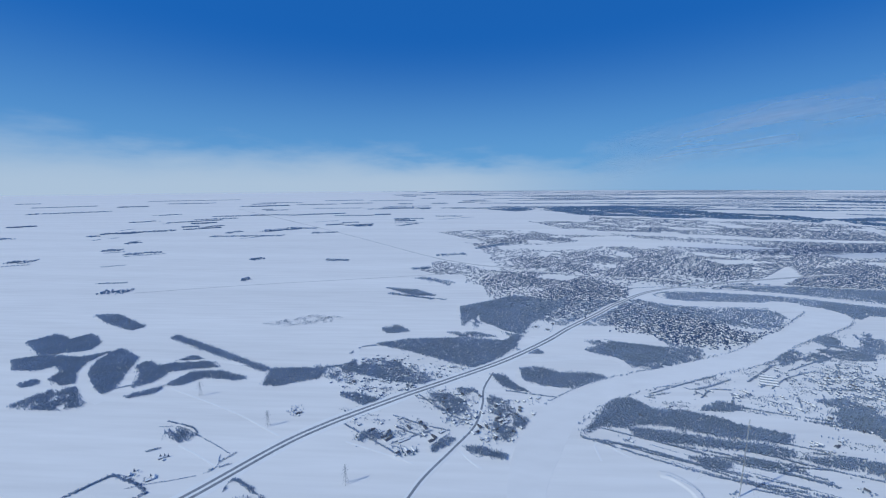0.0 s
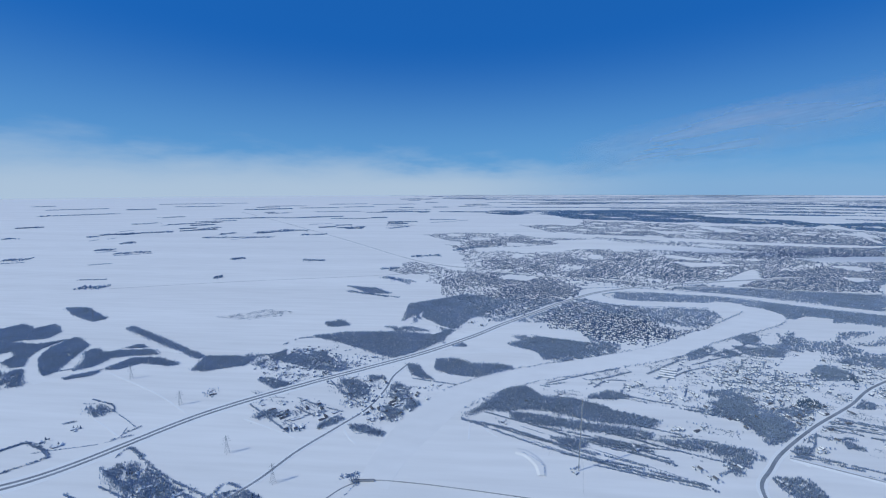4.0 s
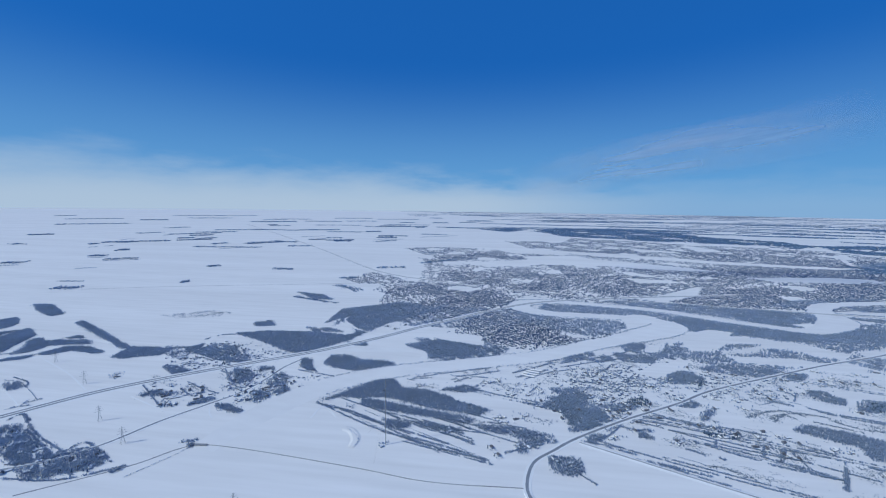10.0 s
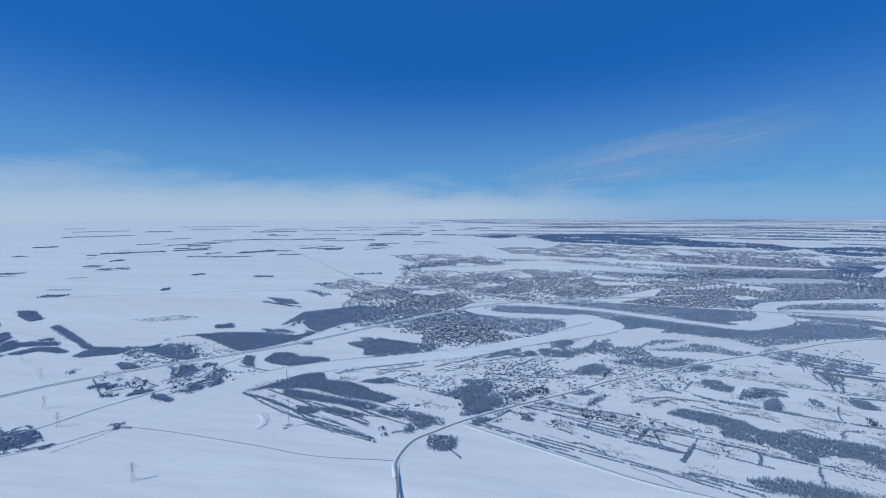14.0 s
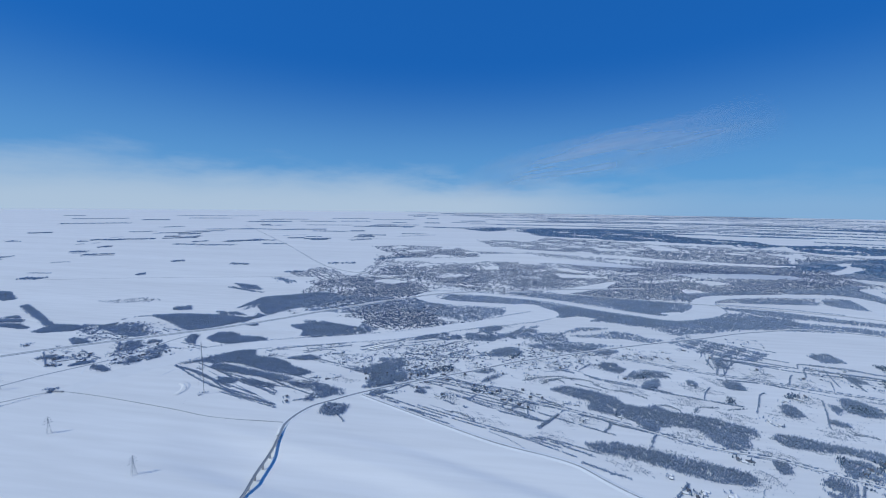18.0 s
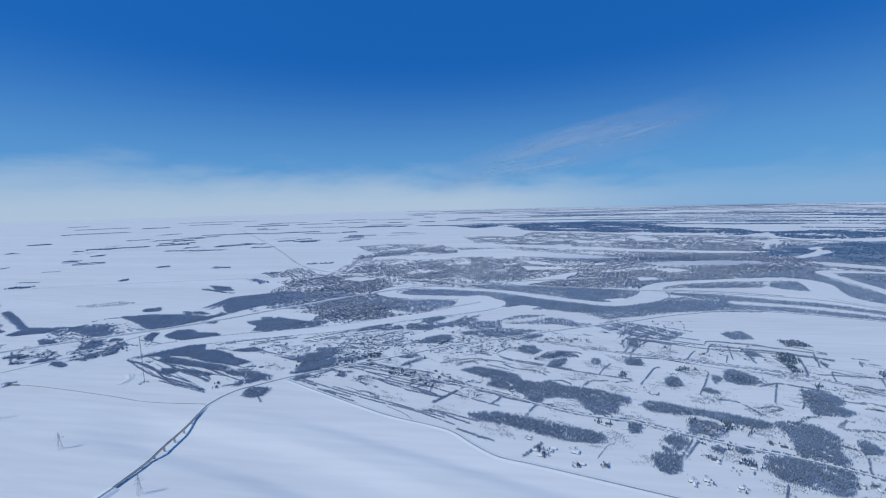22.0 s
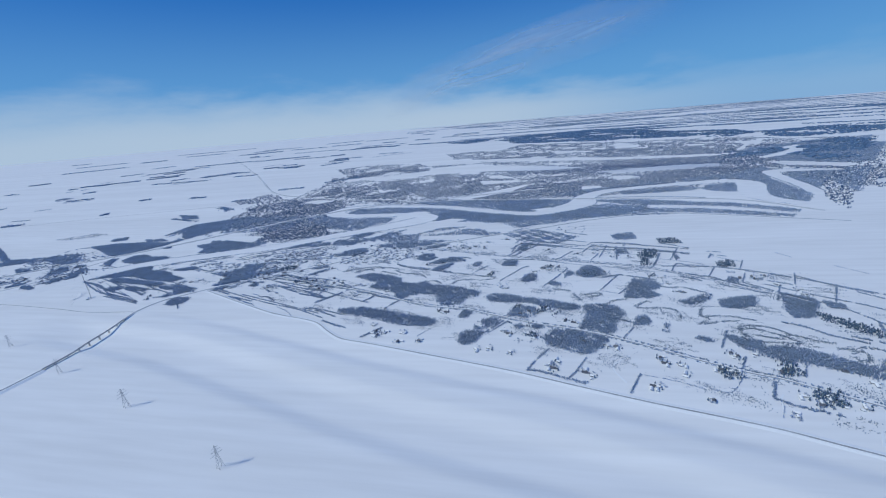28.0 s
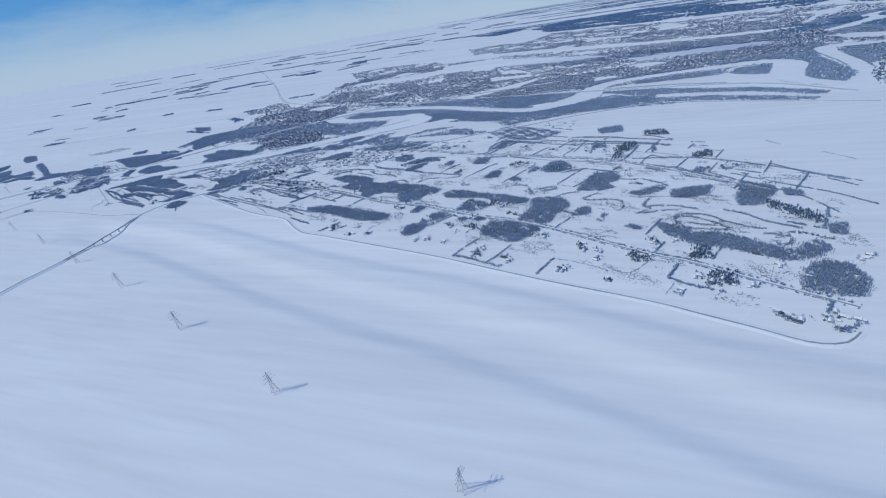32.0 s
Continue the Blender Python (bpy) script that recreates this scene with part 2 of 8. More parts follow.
def land_z(x, y):
    """Height of the ground: two straight flood channels with a low ridge between them run south of the dike."""
    x, y = np.atleast_1d(np.asarray(x, float)), np.atleast_1d(np.asarray(y, float))
    d = np.interp(x, CREST[:, 0], CREST[:, 1]) - y
    fade = np.clip((x - 62) / 34, 0, 1) * np.clip((420 - x) / 60, 0, 1)
    north = np.where((d < -9.8) & (x < 175), np.clip((x - 96) / 60, 0, 1), 1.0)
    globe = ((x - 130) ** 2 + (y + 30) ** 2) / 1.274e6                    # the curve of the earth
    return np.interp(d, FLOOD_D, FLOOD_Z) * fade * fade * (3 - 2 * fade) * north - globe


def on_land(x, y):
    return float(land_z(x, y)[0])


def graded(lo, hi, step, end, grow):
    a = list(np.arange(lo, hi + step / 2, step))
    s = step
    while a[-1] < end:
        s *= grow
        a.append(a[-1] + s)
    s = step
    while a[0] > -end:
        s *= grow
        a.insert(0, a[0] - s)
    return np.array(a)


gx, gy = graded(50, 420, 2.5, 9000, 1.12), graded(-40, 80, 0.8, 9000, 1.12)
GX, GY = np.meshgrid(gx, gy)
GZ = land_z(GX.ravel(), GY.ravel())
nx, ny = len(gx), len(gy)
quads = [(j * nx + i, j * nx + i + 1, (j + 1) * nx + i + 1, (j + 1) * nx + i) for j in range(ny - 1) for i in range(nx - 1)]
ground = mesh_object("ground", np.stack([GX.ravel(), GY.ravel(), GZ], 1).tolist(), quads, SNOW, smooth=True)
tagged(ground, "snow-covered flat prairie fields with wind-drifted streaks", "ground", kind="structure")


def ribbon(name, points, width, z, mat, label, category, step=2.0, drop=0.25, offset=0.0, kind="structure", lift=None, skirt=0.0):
    """A strip with edges along a smooth line. width is one number, or points carry their own as a third value."""
    line = smooth_line(points, step)
    nor = normals2(line)
    half = (line[:, 2] if line.shape[1] > 2 else np.full(len(line), width)) / 2
    mid = line[:, :2] + nor * offset
    rows = []
    for s, dz in ((1, -drop), (1, 0), (0.45, 0.0), (-0.45, 0.0), (-1, 0), (-1, -drop)):
        up = lift(line[:, 0], line[:, 1]) if lift else np.zeros(len(line))
        p = mid + nor * (s * (half * (1.0 if dz == 0 else 1.06) + (0 if dz == 0 else skirt * (up if lift else 1))))[:, None]
        rows.append(np.c_[p, land_z(p[:, 0], p[:, 1]) + (z + dz + up if dz == 0 or not lift else -0.05 + 0 * up)])
    v = np.concatenate(rows)
    n = len(line)
    f = [(k * n + i, k * n + i + 1, (k + 1) * n + i + 1, (k + 1) * n + i) for k in range(5) for i in range(n - 1)]
    ob = mesh_object(name, v.tolist(), f, mat)
    return tagged(ob, label, category, kind=kind)


RIVER = [(10.3, 71.7, 7.1), (12.2, 82, 9), (17.6, 95, 11.3), (26.6, 109.7, 11.2), (42.9, 122.7, 10.2), (60.5, 130.8, 10.3), (82.2, 139.2, 10.5), (111.5, 151.6, 10.8),
         (135.4, 168.2, 11), (152.9, 178.6, 12), (168.7, 188.8, 14), (181.3, 197.9, 17), (187.4, 205.6, 17), (182.5, 213.9, 13), (169.7, 217.6, 11), (156.5, 218.9, 10),
         (143, 219.9, 10), (127.6, 220.3, 10), (114.2, 224.9, 13), (107.2, 233.5, 15), (110.5, 245, 14), (126.3, 250.9, 10), (145.4, 249.7, 9), (167.8, 245.4, 8.5),
         (187.2, 241.2, 8.5), (202.1, 235.4, 8.5), (217.3, 226, 8.5), (229.9, 219.1, 8), (243.3, 212.9, 7.5), (252.2, 208.2, 8.5), (261.3, 207.1, 9.5), (274.2, 213.7, 13),
         (286.5, 223.4, 17), (295.6, 234.7, 18), (298.8, 247.2, 15)]
RIVER_FAR = [(297.5, 245.8, 15), (305, 259.8, 13), (318.9, 270.8, 12), (338.3, 278.3, 11), (364.9, 285, 11), (392.8, 289.9, 12), (411.9, 290.9, 14), (421.2, 284.2, 17),
         (420.5, 271.4, 18), (412.1, 253.4, 17), (405.5, 234.6, 15), (406.6, 221.8, 13), (411.5, 215.2, 12), (416.9, 207.8, 11)]
RIVER_LOOP = [(441.8, 239.3, 9), (448.3, 262.5, 9), (451.9, 285.1, 9), (456, 307, 11), (461.5, 321.2, 14), (474.7, 325.4, 14), (506.2, 319.2, 12)]
RIVER_CITY = [(502.7, 411.4, 10), (519, 422.1, 13), (545.8, 443.8, 15), (565.5, 464.3, 16), (566.7, 481.4, 14), (589.9, 504.8, 10)]
ribbon("river", RIVER, 10, 0.02, ICE_SNOW, "frozen river under smooth wind-packed snow", "river", 2.0, 0.1)
for reach in (RIVER_FAR, RIVER_LOOP, RIVER_CITY):
    ribbon("river_reach", reach, 10, 0.02, ICE_SNOW, "frozen river bends under smooth snow near the city", "river", 3.0, 0.1)

HIGHWAY = [(-110.9, 40.7), (-88.3, 57.9), (-68.3, 69.6), (-48.0, 96.0), (-24.7, 115.9), (-7.5, 128.6), (13.8, 144.9), (33.9, 164.3), (48.0, 180.4), (68.0, 200.6), (87.4, 220.9), (120.3, 247.7), (176.3, 269.1), (276.0, 295.9)]
for side in (-1, 1):
    ribbon("highway_lane", HIGHWAY, 0.8, 0.07, ASPHALT, "bare asphalt carriageway of a divided highway", "highway", 2.0, 0.2, 0.85 * side)
ribbon("highway_verge", HIGHWAY, 5.4, 0.025, ROAD_SNOW, "ploughed snow verge of a divided highway", "verge", 2.0, 0.1)
SIDE_ROAD = [(-50.6, 51.0), (-27.0, 60.6), (-18.1, 69.7), (-12.3, 81.9), (-5.7, 92.2), (0.7, 102.7), (3.5, 113.9), (4.5, 123.7), (8.5, 134.7)]
ribbon("side_road", SIDE_ROAD, 0.62, 0.06, ASPHALT, "narrow asphalt road between ploughed snow banks", "road")
LEVEE_ROAD = [(100.4, 27.8), (101.9, 38.7), (98.9, 50.9), (95.3, 68.6), (97.8, 77.6), (104.0, 83.7), (111.9, 90.5), (129.1, 102.3), (149.5, 114.6), (167.3, 126.7), (199.5, 143.2), (228.7, 157.7), (260.3, 171.5), (296.3, 188.1), (340.2, 196.4), (412.6, 169.1)]


def bridge_lift(x, y):
    """The road climbs on to a bridge across the flood channel south of here."""
    t = np.clip((68.9 - y) / 8, 0, 1) * (x < 112)
    return 0.4 * t * t * (3 - 2 * t)


ribbon("levee_road", [(96.9, 62.2)] + LEVEE_ROAD[3:], 0.72, 0.08, ASPHALT, "curving asphalt road with snowy shoulders", "road", 1.0, 0.12, lift=bridge_lift)
ribbon("levee_road_verge", [(96.9, 61.8, 0.9)] + [(x, y, 2.0) for x, y in LEVEE_ROAD[3:]], 2.0, 0.03, ROAD_SNOW, "ploughed snow shoulders of a curving road", "verge", 1.0, 1.25, lift=bridge_lift, skirt=1.2)
ribbon("side_road_verge", SIDE_ROAD, 1.9, 0.02, ROAD_SNOW, "ploughed snow banks beside a narrow road", "verge", 1.5, 0.1)
DIKE_TOP = [tuple(p) for p in DIKE[::8]] + [(327.5, 15.0), (330.7, 17.7)]
ribbon("dike_bank", DIKE_TOP, 0.9, 0.12, ROAD_SNOW, "low snow-covered dike with ploughed edges", "dike", 2.0, 0.15, skirt=0.7)
ribbon("dike_road", DIKE_TOP, 0.33, 0.16, PACKED, "snow-packed track along the top of a dike", "road", 2.0, 0.06)
INNER_ROAD = [(136.1, 103.0), (158.6, 96.7), (178.9, 89.8), (192.5, 85.0), (210.7, 76.9), (219.8, 74.1), (230.2, 72.5), (236.5, 70.0), (245.8, 66.3), (255.9, 62.5), (265.8, 59.8), (273.8, 56.6), (282.7, 52.0), (291.2, 47.1), (302.6, 41.2), (308.3, 39.2), (317.5, 33.8), (325.8, 29.1), (334.0, 24.6)]
ribbon("inner_road", INNER_ROAD, 0.4, 0.05, PACKED, "snow-packed lane between acreage lots", "road")
ribbon("inner_road_verge", INNER_ROAD, 1.3, 0.03, ROAD_SNOW, "ploughed snow banks along a lane", "verge", 2.0, 0.05)
BACK_ROAD = [(194.1, 144.5), (213.7, 136.4), (240.7, 127.0), (256.4, 123.3), (277.0, 117.1), (294.3, 112.3), (308.9, 104.1), (322.1, 94.0), (339.9, 78.6)]
ribbon("back_road", BACK_ROAD, 0.4, 0.05, PACKED, "snow-packed lane between acreage lots", "road")
ribbon("back_road_verge", BACK_ROAD, 1.3, 0.03, ROAD_SNOW, "ploughed snow banks along a lane", "verge", 2.0, 0.05)
ribbon("rail_line", [(-19.4, 51.1), (-2.9, 63.3), (5.7, 72.3), (18.8, 73.4), (52.7, 70.0), (71.8, 67.5), (94.4, 68.2)], 0.2, 0.1, PACKED, "thin snow-dusted track across open fields", "track")


def inside(poly, x, y):
    ok = np.zeros(len(x), bool)
    px, py = np.array(poly, float).T
    j = len(px) - 1
    for i in range(len(px)):
        hit = ((py[i] > y) != (py[j] > y)) & (x < (px[j] - px[i]) * (y - py[i]) / (py[j] - py[i] + 1e-12) + px[i])
        ok ^= hit
        j = i
    return ok


# ---- where nothing grows: rivers, creeks and roads ----
CELL, FX, FY = 0.7, -350.0, -60.0
blocked = np.zeros((1600, 1500), bool)


def keep_clear(points, half):
    line = smooth_line(points, 0.6)
    r = line[:, 2] / 2 + half if line.shape[1] > 2 else np.full(len(line), half)
    for (x, y), d in zip(line[:, :2], r):
        i0, i1, j0, j1 = int((x - d - FX) / CELL), int((x + d - FX) / CELL) + 2, int((y - d - FY) / CELL), int((y + d - FY) / CELL) + 2
        i0, j0 = max(i0, 0), max(j0, 0)
        if i1 <= i0 or j1 <= j0 or i0 >= 1600 or j0 >= 1500:
            continue
        gi, gj = np.mgrid[i0:min(i1, 1600), j0:min(j1, 1500)]
        near = (gi * CELL + FX - x) ** 2 + (gj * CELL + FY - y) ** 2 < d * d
        blocked[i0:min(i1, 1600), j0:min(j1, 1500)] |= near


def clear_patch(poly):
    p = np.array(poly)
    i0, j0 = ((p.min(0) - (FX, FY)) / CELL).astype(int)
    i1, j1 = ((p.max(0) - (FX, FY)) / CELL).astype(int) + 2
    i0, j0, i1, j1 = max(i0, 0), max(j0, 0), min(i1, 1600), min(j1, 1500)
    if i1 <= i0 or j1 <= j0:
        return
    gi, gj = np.mgrid[i0:i1, j0:j1]
    blocked[i0:i1, j0:j1] |= inside(poly, gi.ravel() * CELL + FX, gj.ravel() * CELL + FY).reshape(gi.shape)


def is_free(x, y):
    i, j = ((x - FX) / CELL).round().astype(int), ((y - FY) / CELL).round().astype(int)
    ok = (i >= 0) & (i < 1600) & (j >= 0) & (j < 1500)
    out = np.ones(len(x), bool)
    out[ok] = ~blocked[i[ok], j[ok]]
    south = (x > 112) & (x < 340) & (y < np.interp(x, DIKE[:, 0], DIKE[:, 1]) + 0.7)       # bare snow beyond the dike
    return out & ~south


CREEKS = [
    [(30.1, 167.7, 1.1), (22.6, 171.2, 1.8), (15.7, 176.0, 2.0), (8.6, 183.9, 2.1), (5.2, 189.8, 1.7), (5.8, 196.4, 1.2)],
    [(-118.4, 110.0, 3.2), (-129.9, 116.7, 4.1), (-143.1, 127.8, 3.5), (-148.6, 137.0, 2.8), (-149.3, 143.7, 2.2)],
    [(-86.7, 137.0, 1.4), (-100.0, 140.2, 2.2), (-113.5, 138.8, 2.1), (-121.2, 137.1, 1.6)],
    [(-42.2, 138.6, 1.6), (-46.5, 149.4, 2.2), (-46.3, 158.1, 2.2), (-33.7, 162.9, 1.6), (-19.0, 169.4, 1.3)],
    [(20.5, 122.0, 1.9), (15.6, 128.6, 2.8), (14.6, 135.2, 3.3), (18.5, 142.5, 3.8), (26.4, 145.9, 4.5), (40.9, 148.4, 4.9), (54.8, 148.2, 3.6), (58.8, 142.3, 2.7), (54.8, 136.0, 2.4)],
]
RING_ROAD = [(-665.3, 1117.4), (-382.7, 788.6), (-160.8, 523.0), (-43.5, 374.8), (1.9, 330.8), (42.8, 310.8), (86.0, 288.0), (130.1, 279.9), (171.4, 263.3), (194.0, 261.4), (215.8, 260.3), (256.1, 253.4), (289.6, 248.6), (327.6, 242.6), (387.4, 225.9), (415.5, 190.3)]
FIELD_ROAD = [(-215.7, 233.1), (-144.6, 256.6), (-64.1, 277.8), (7.0, 298.9)]
for c in CREEKS:
    ribbon("creek", c, 1, 0.015, ICE_SNOW, "narrow frozen creek under smooth snow", "creek", 0.8, 0.05)
    keep_clear(c, 0.0)
ribbon("ring_road_verge", RING_ROAD, 3.2, 0.06, ROAD_SNOW, "snowy verge of a ring road round the suburbs", "verge", 3.0, 0.1)
for side in (-1, 1):
    ribbon("ring_road_lane", RING_ROAD, 0.6, 0.1, PACKED, "snow-dusted carriageway of a ring road", "road", 3.0, 0.1, 0.75 * side)
ribbon("field_road", FIELD_ROAD, 0.5, 0.05, PACKED, "thin straight section road across snowy fields", "road", 3.0, 0.1)
keep_clear(RIVER, 0.0)
for reach in (RIVER_FAR, RIVER_LOOP, RIVER_CITY):
    keep_clear(reach, 0.0)
keep_clear(HIGHWAY, 2.4)
keep_clear(LEVEE_ROAD, 1.2)
keep_clear(RING_ROAD, 1.9)
for road in ([tuple(p) for p in DIKE[::6]], INNER_ROAD, BACK_ROAD, SIDE_ROAD):
    keep_clear(road, 0.7)


clear_patch([(131.6, 495.9), (183.4, 507.0), (256.7, 463.7), (315.1, 423.8), (329.7, 411.1), (281.8, 407.7), (220.6, 425.2), (141.9, 423.1)])
clear_patch([(213.0, 354.9), (251.1, 349.0), (260.5, 340.2), (217.9, 329.1)])
clear_patch([(330.7, 375.4), (416.6, 394.8), (453.0, 385.9), (415.4, 361.8), (351.0, 359.6)])
clear_patch([(198.2, 270.0), (241.5, 306.3), (269.0, 329.4), (244.2, 288.2), (207.2, 259.1)])
clear_patch([(134.3, 582.3), (264.6, 549.4), (366.0, 496.4), (480.6, 465.8), (539.5, 465.4), (469.6, 445.5), (358.2, 469.4), (223.0, 520.7)])
clear_patch([(485.8, 381.9), (508.5, 378.8), (539.0, 347.4), (523.0, 327.1), (492.7, 356.1)])
clear_patch([(36.0, 426.7), (92.3, 440.4), (147.8, 467.2), (146.1, 422.7), (89.4, 394.9)])
clear_patch([(570.7, 579.1), (585.3, 579.8), (523.0, 487.6), (513.2, 486.4)])
clear_patch([(189.0, 191.9), (206.1, 202.2), (216.7, 198.2), (203.4, 183.6), (191.3, 171.2)])
clear_patch([(192.2, 163.0), (222.4, 163.1), (236.4, 156.8), (213.5, 153.1), (193.0, 154.8)])
clear_patch([(256.8, 218.6), (271.8, 223.4), (280.9, 217.3), (266.0, 211.7)])
clear_patch([(143.0, 138.0), (157.8, 148.8), (174.6, 156.1), (165.3, 143.6), (153.0, 135.2)])
clear_patch([(61.9, 164.4), (65.2, 177.2), (83.8, 172.1), (84.4, 158.2)])
clear_patch([(50.9, 281.1), (61.5, 294.6), (81.6, 285.4), (71.9, 270.1)])
clear_patch([(193.8, 187.8), (214.2, 189.5), (232.6, 186.2), (217.7, 179.5), (196.0, 179.8)])
clear_patch([(181.6, 177.4), (199.5, 175.6), (191.7, 169.9), (176.4, 170.4)])
clear_patch([(71.7, 110.7), (78.5, 112.5), (89.3, 108.1), (98.3, 103.5), (103.0, 100.5), (94.1, 99.3), (84.3, 103.1), (75.9, 106.2)])
clear_patch([(72.4, 110.3), (79.8, 113.3), (90.6, 110.5), (102.3, 106.2), (110.1, 103.0), (108.7, 98.1), (99.2, 99.4), (87.9, 102.3), (79.6, 106.4)])
clear_patch([(58.2, 118.7), (67.9, 124.6), (74.1, 125.5), (72.1, 120.7), (64.4, 117.0)])
clear_patch([(74.1, 119.7), (82.2, 124.1), (85.1, 121.4), (80.0, 117.7)])
clear_patch([(164.5, 219.3), (175.5, 227.1), (187.8, 222.8), (177.7, 207.1), (164.3, 197.1)])

# ---- woods ----
def crowns(rng, x, y, radius, height):
    """Bare crowns: uneven clumps that narrow to a foot on the land."""
    n = len(x)
    r = radius * rng.uniform(0.55, 1.3, n)
    h = height * rng.uniform(0.55, 1.25, n)
    z0 = land_z(x, y)
    k = 3
    ang = rng.uniform(0, 6.3, n)[:, None] + np.arange(k) * 2 * math.pi / k
    rad = r[:, None] * rng.uniform(0.55, 1.25, (n, k))
    low = np.stack([x, y, z0 - 0.02], 1)[:, None, :]
    mid = np.stack([x[:, None] + np.cos(ang) * rad, y[:, None] + np.sin(ang) * rad, z0[:, None] + h[:, None] * rng.uniform(0.45, 0.8, (n, k))], 2)
    top = np.stack([x + rng.normal(0, 0.15, n) * r, y + rng.normal(0, 0.15, n) * r, z0 + h], 1)[:, None, :]
    verts = np.concatenate([low, mid, top], 1).reshape(-1, 3)
    f = []
    for i in range(k):
        j = (i + 1) % k
        f += [(0, 1 + j, 1 + i), (1 + i, 1 + j, k + 1)]
    tris = (np.array(f)[None] + (np.arange(n) * (k + 2))[:, None, None]).reshape(-1, 3)
    return verts, tris


def scatter(rng, poly, spacing):
    p = np.array(poly, float)
    (x0, y0), (x1, y1) = p.min(0), p.max(0)
    n = int((x1 - x0) * (y1 - y0) / spacing ** 2)
    x, y = rng.uniform(x0, x1, n), rng.uniform(y0, y1, n)
    wob = 0.6 * spacing + min(0.4, 0.04 * math.sqrt((x1 - x0) * (y1 - y0)))
    ok = inside(poly, x + rng.normal(0, wob, n), y + rng.normal(0, wob, n)) & is_free(x, y)
    return x[ok], y[ok]


SEED = [11]


def wood(poly, label, spacing=None, radius=None, height=0.75, gaps=0.45, mat=None, name="woodland"):
    SEED[0] += 1
    rng = np.random.default_rng(SEED[0])
    away = float(np.mean([p[1] for p in poly]))
    spacing = spacing or float(np.interp(away, [60, 110, 230], [0.19, 0.24, 0.5]))
    radius = radius or float(np.interp(away, [60, 110, 230], [0.095, 0.125, 0.28]))
    if label == DENSE and np.mean([p[0] for p in poly]) < 80:          # the oldest woods stand west of the bridge
        gaps, spacing = 0.2, spacing * 0.85
    x, y = scatter(rng, poly, spacing)
    if gaps:
        a, b = rng.uniform(0, 6, 2)
        field = np.sin(x * 0.55 + a) * np.sin(y * 0.6 + b) + 0.5 * np.sin(x * 1.3 + y * 0.9 + a) + 0.6 * np.sin(x * 2.9 + 1.3 * np.sin(y * 1.1)) * np.sin(y * 3.3 + b)
        keep = field + rng.normal(0, 0.35, len(x)) > -1.35 + gaps * 1.6 - 0.4
        x, y = x[keep], y[keep]
    if not len(x):
        return None
    v, t = crowns(rng, x, y, radius, height)
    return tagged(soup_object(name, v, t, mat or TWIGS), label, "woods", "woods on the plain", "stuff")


def tree_row(points, label, spacing=0.085, width=0.24, height=0.5, radius=0.13, gaps=0.08, mat=None, name="tree_row"):
    SEED[0] += 1
    rng = np.random.default_rng(SEED[0])
    line = smooth_line(points, spacing)
    along = np.arange(len(line)) * spacing
    keep = (rng.random(len(line)) > gaps) & (np.sin(along * 1.5 + SEED[0]) + np.sin(along * 0.55 + 2 * SEED[0]) > -1.6)
    line = line[keep]
    x = line[:, 0] + rng.normal(0, width / 2, len(line))
    y = line[:, 1] + rng.normal(0, width / 2, len(line))
    free = is_free(x, y)
    x, y = x[free], y[free]
    if not len(x):
        return None
    v, t = crowns(rng, x, y, radius, height)
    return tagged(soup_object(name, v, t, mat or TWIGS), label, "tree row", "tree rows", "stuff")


DENSE = "dense leafless wood, tinted haze blue, on snow"

# ---- buildings ----
def box(bm, x0, x1, y0, y1, z0, z1):
    v = [bm.verts.new(p) for p in ((x0, y0, z0), (x1, y0, z0), (x1, y1, z0), (x0, y1, z0), (x0, y0, z1), (x1, y0, z1), (x1, y1, z1), (x0, y1, z1))]
    for f in ((0, 3, 2, 1), (4, 5, 6, 7), (0, 1, 5, 4), (1, 2, 6, 5), (2, 3, 7, 6), (3, 0, 4, 7)):
        bm.faces.new([v[i] for i in f])


def gable(bm, x0, x1, y0, y1, z0, rise, thick):
    """A pitched slab along x with a rim of its own thickness."""
    ym = (y0 + y1) / 2
    prof = [(y0, z0), (ym, z0 + rise), (y1, z0), (y1, z0 + thick), (ym, z0 + rise + thick), (y0, z0 + thick)]
    a = [bm.verts.new((x0, y, z)) for y, z in prof]
    b = [bm.verts.new((x1, y, z)) for y, z in prof]
    for i in range(6):
        j = (i + 1) % 6
        bm.faces.new((a[i], a[j], b[j], b[i]))
    for q in ((0, 1, 4, 5), (1, 2, 3, 4)):
        bm.faces.new([a[i] for i in q][::-1])
        bm.faces.new([b[i] for i in q])


def gable_wall(bm, x0, x1, y0, y1, z1, rise):
    ym = (y0 + y1) / 2
    prof = [(y0, -0.03), (y1, -0.03), (y1, z1), (ym, z1 + rise), (y0, z1)]
    a = [bm.verts.new((x0, y, z)) for y, z in prof]
    b = [bm.verts.new((x1, y, z)) for y, z in prof]
    bm.faces.new(a[::-1])
    bm.faces.new(b)
    for i in range(5):
        j = (i + 1) % 5
        bm.faces.new((a[i], a[j], b[j], b[i]))


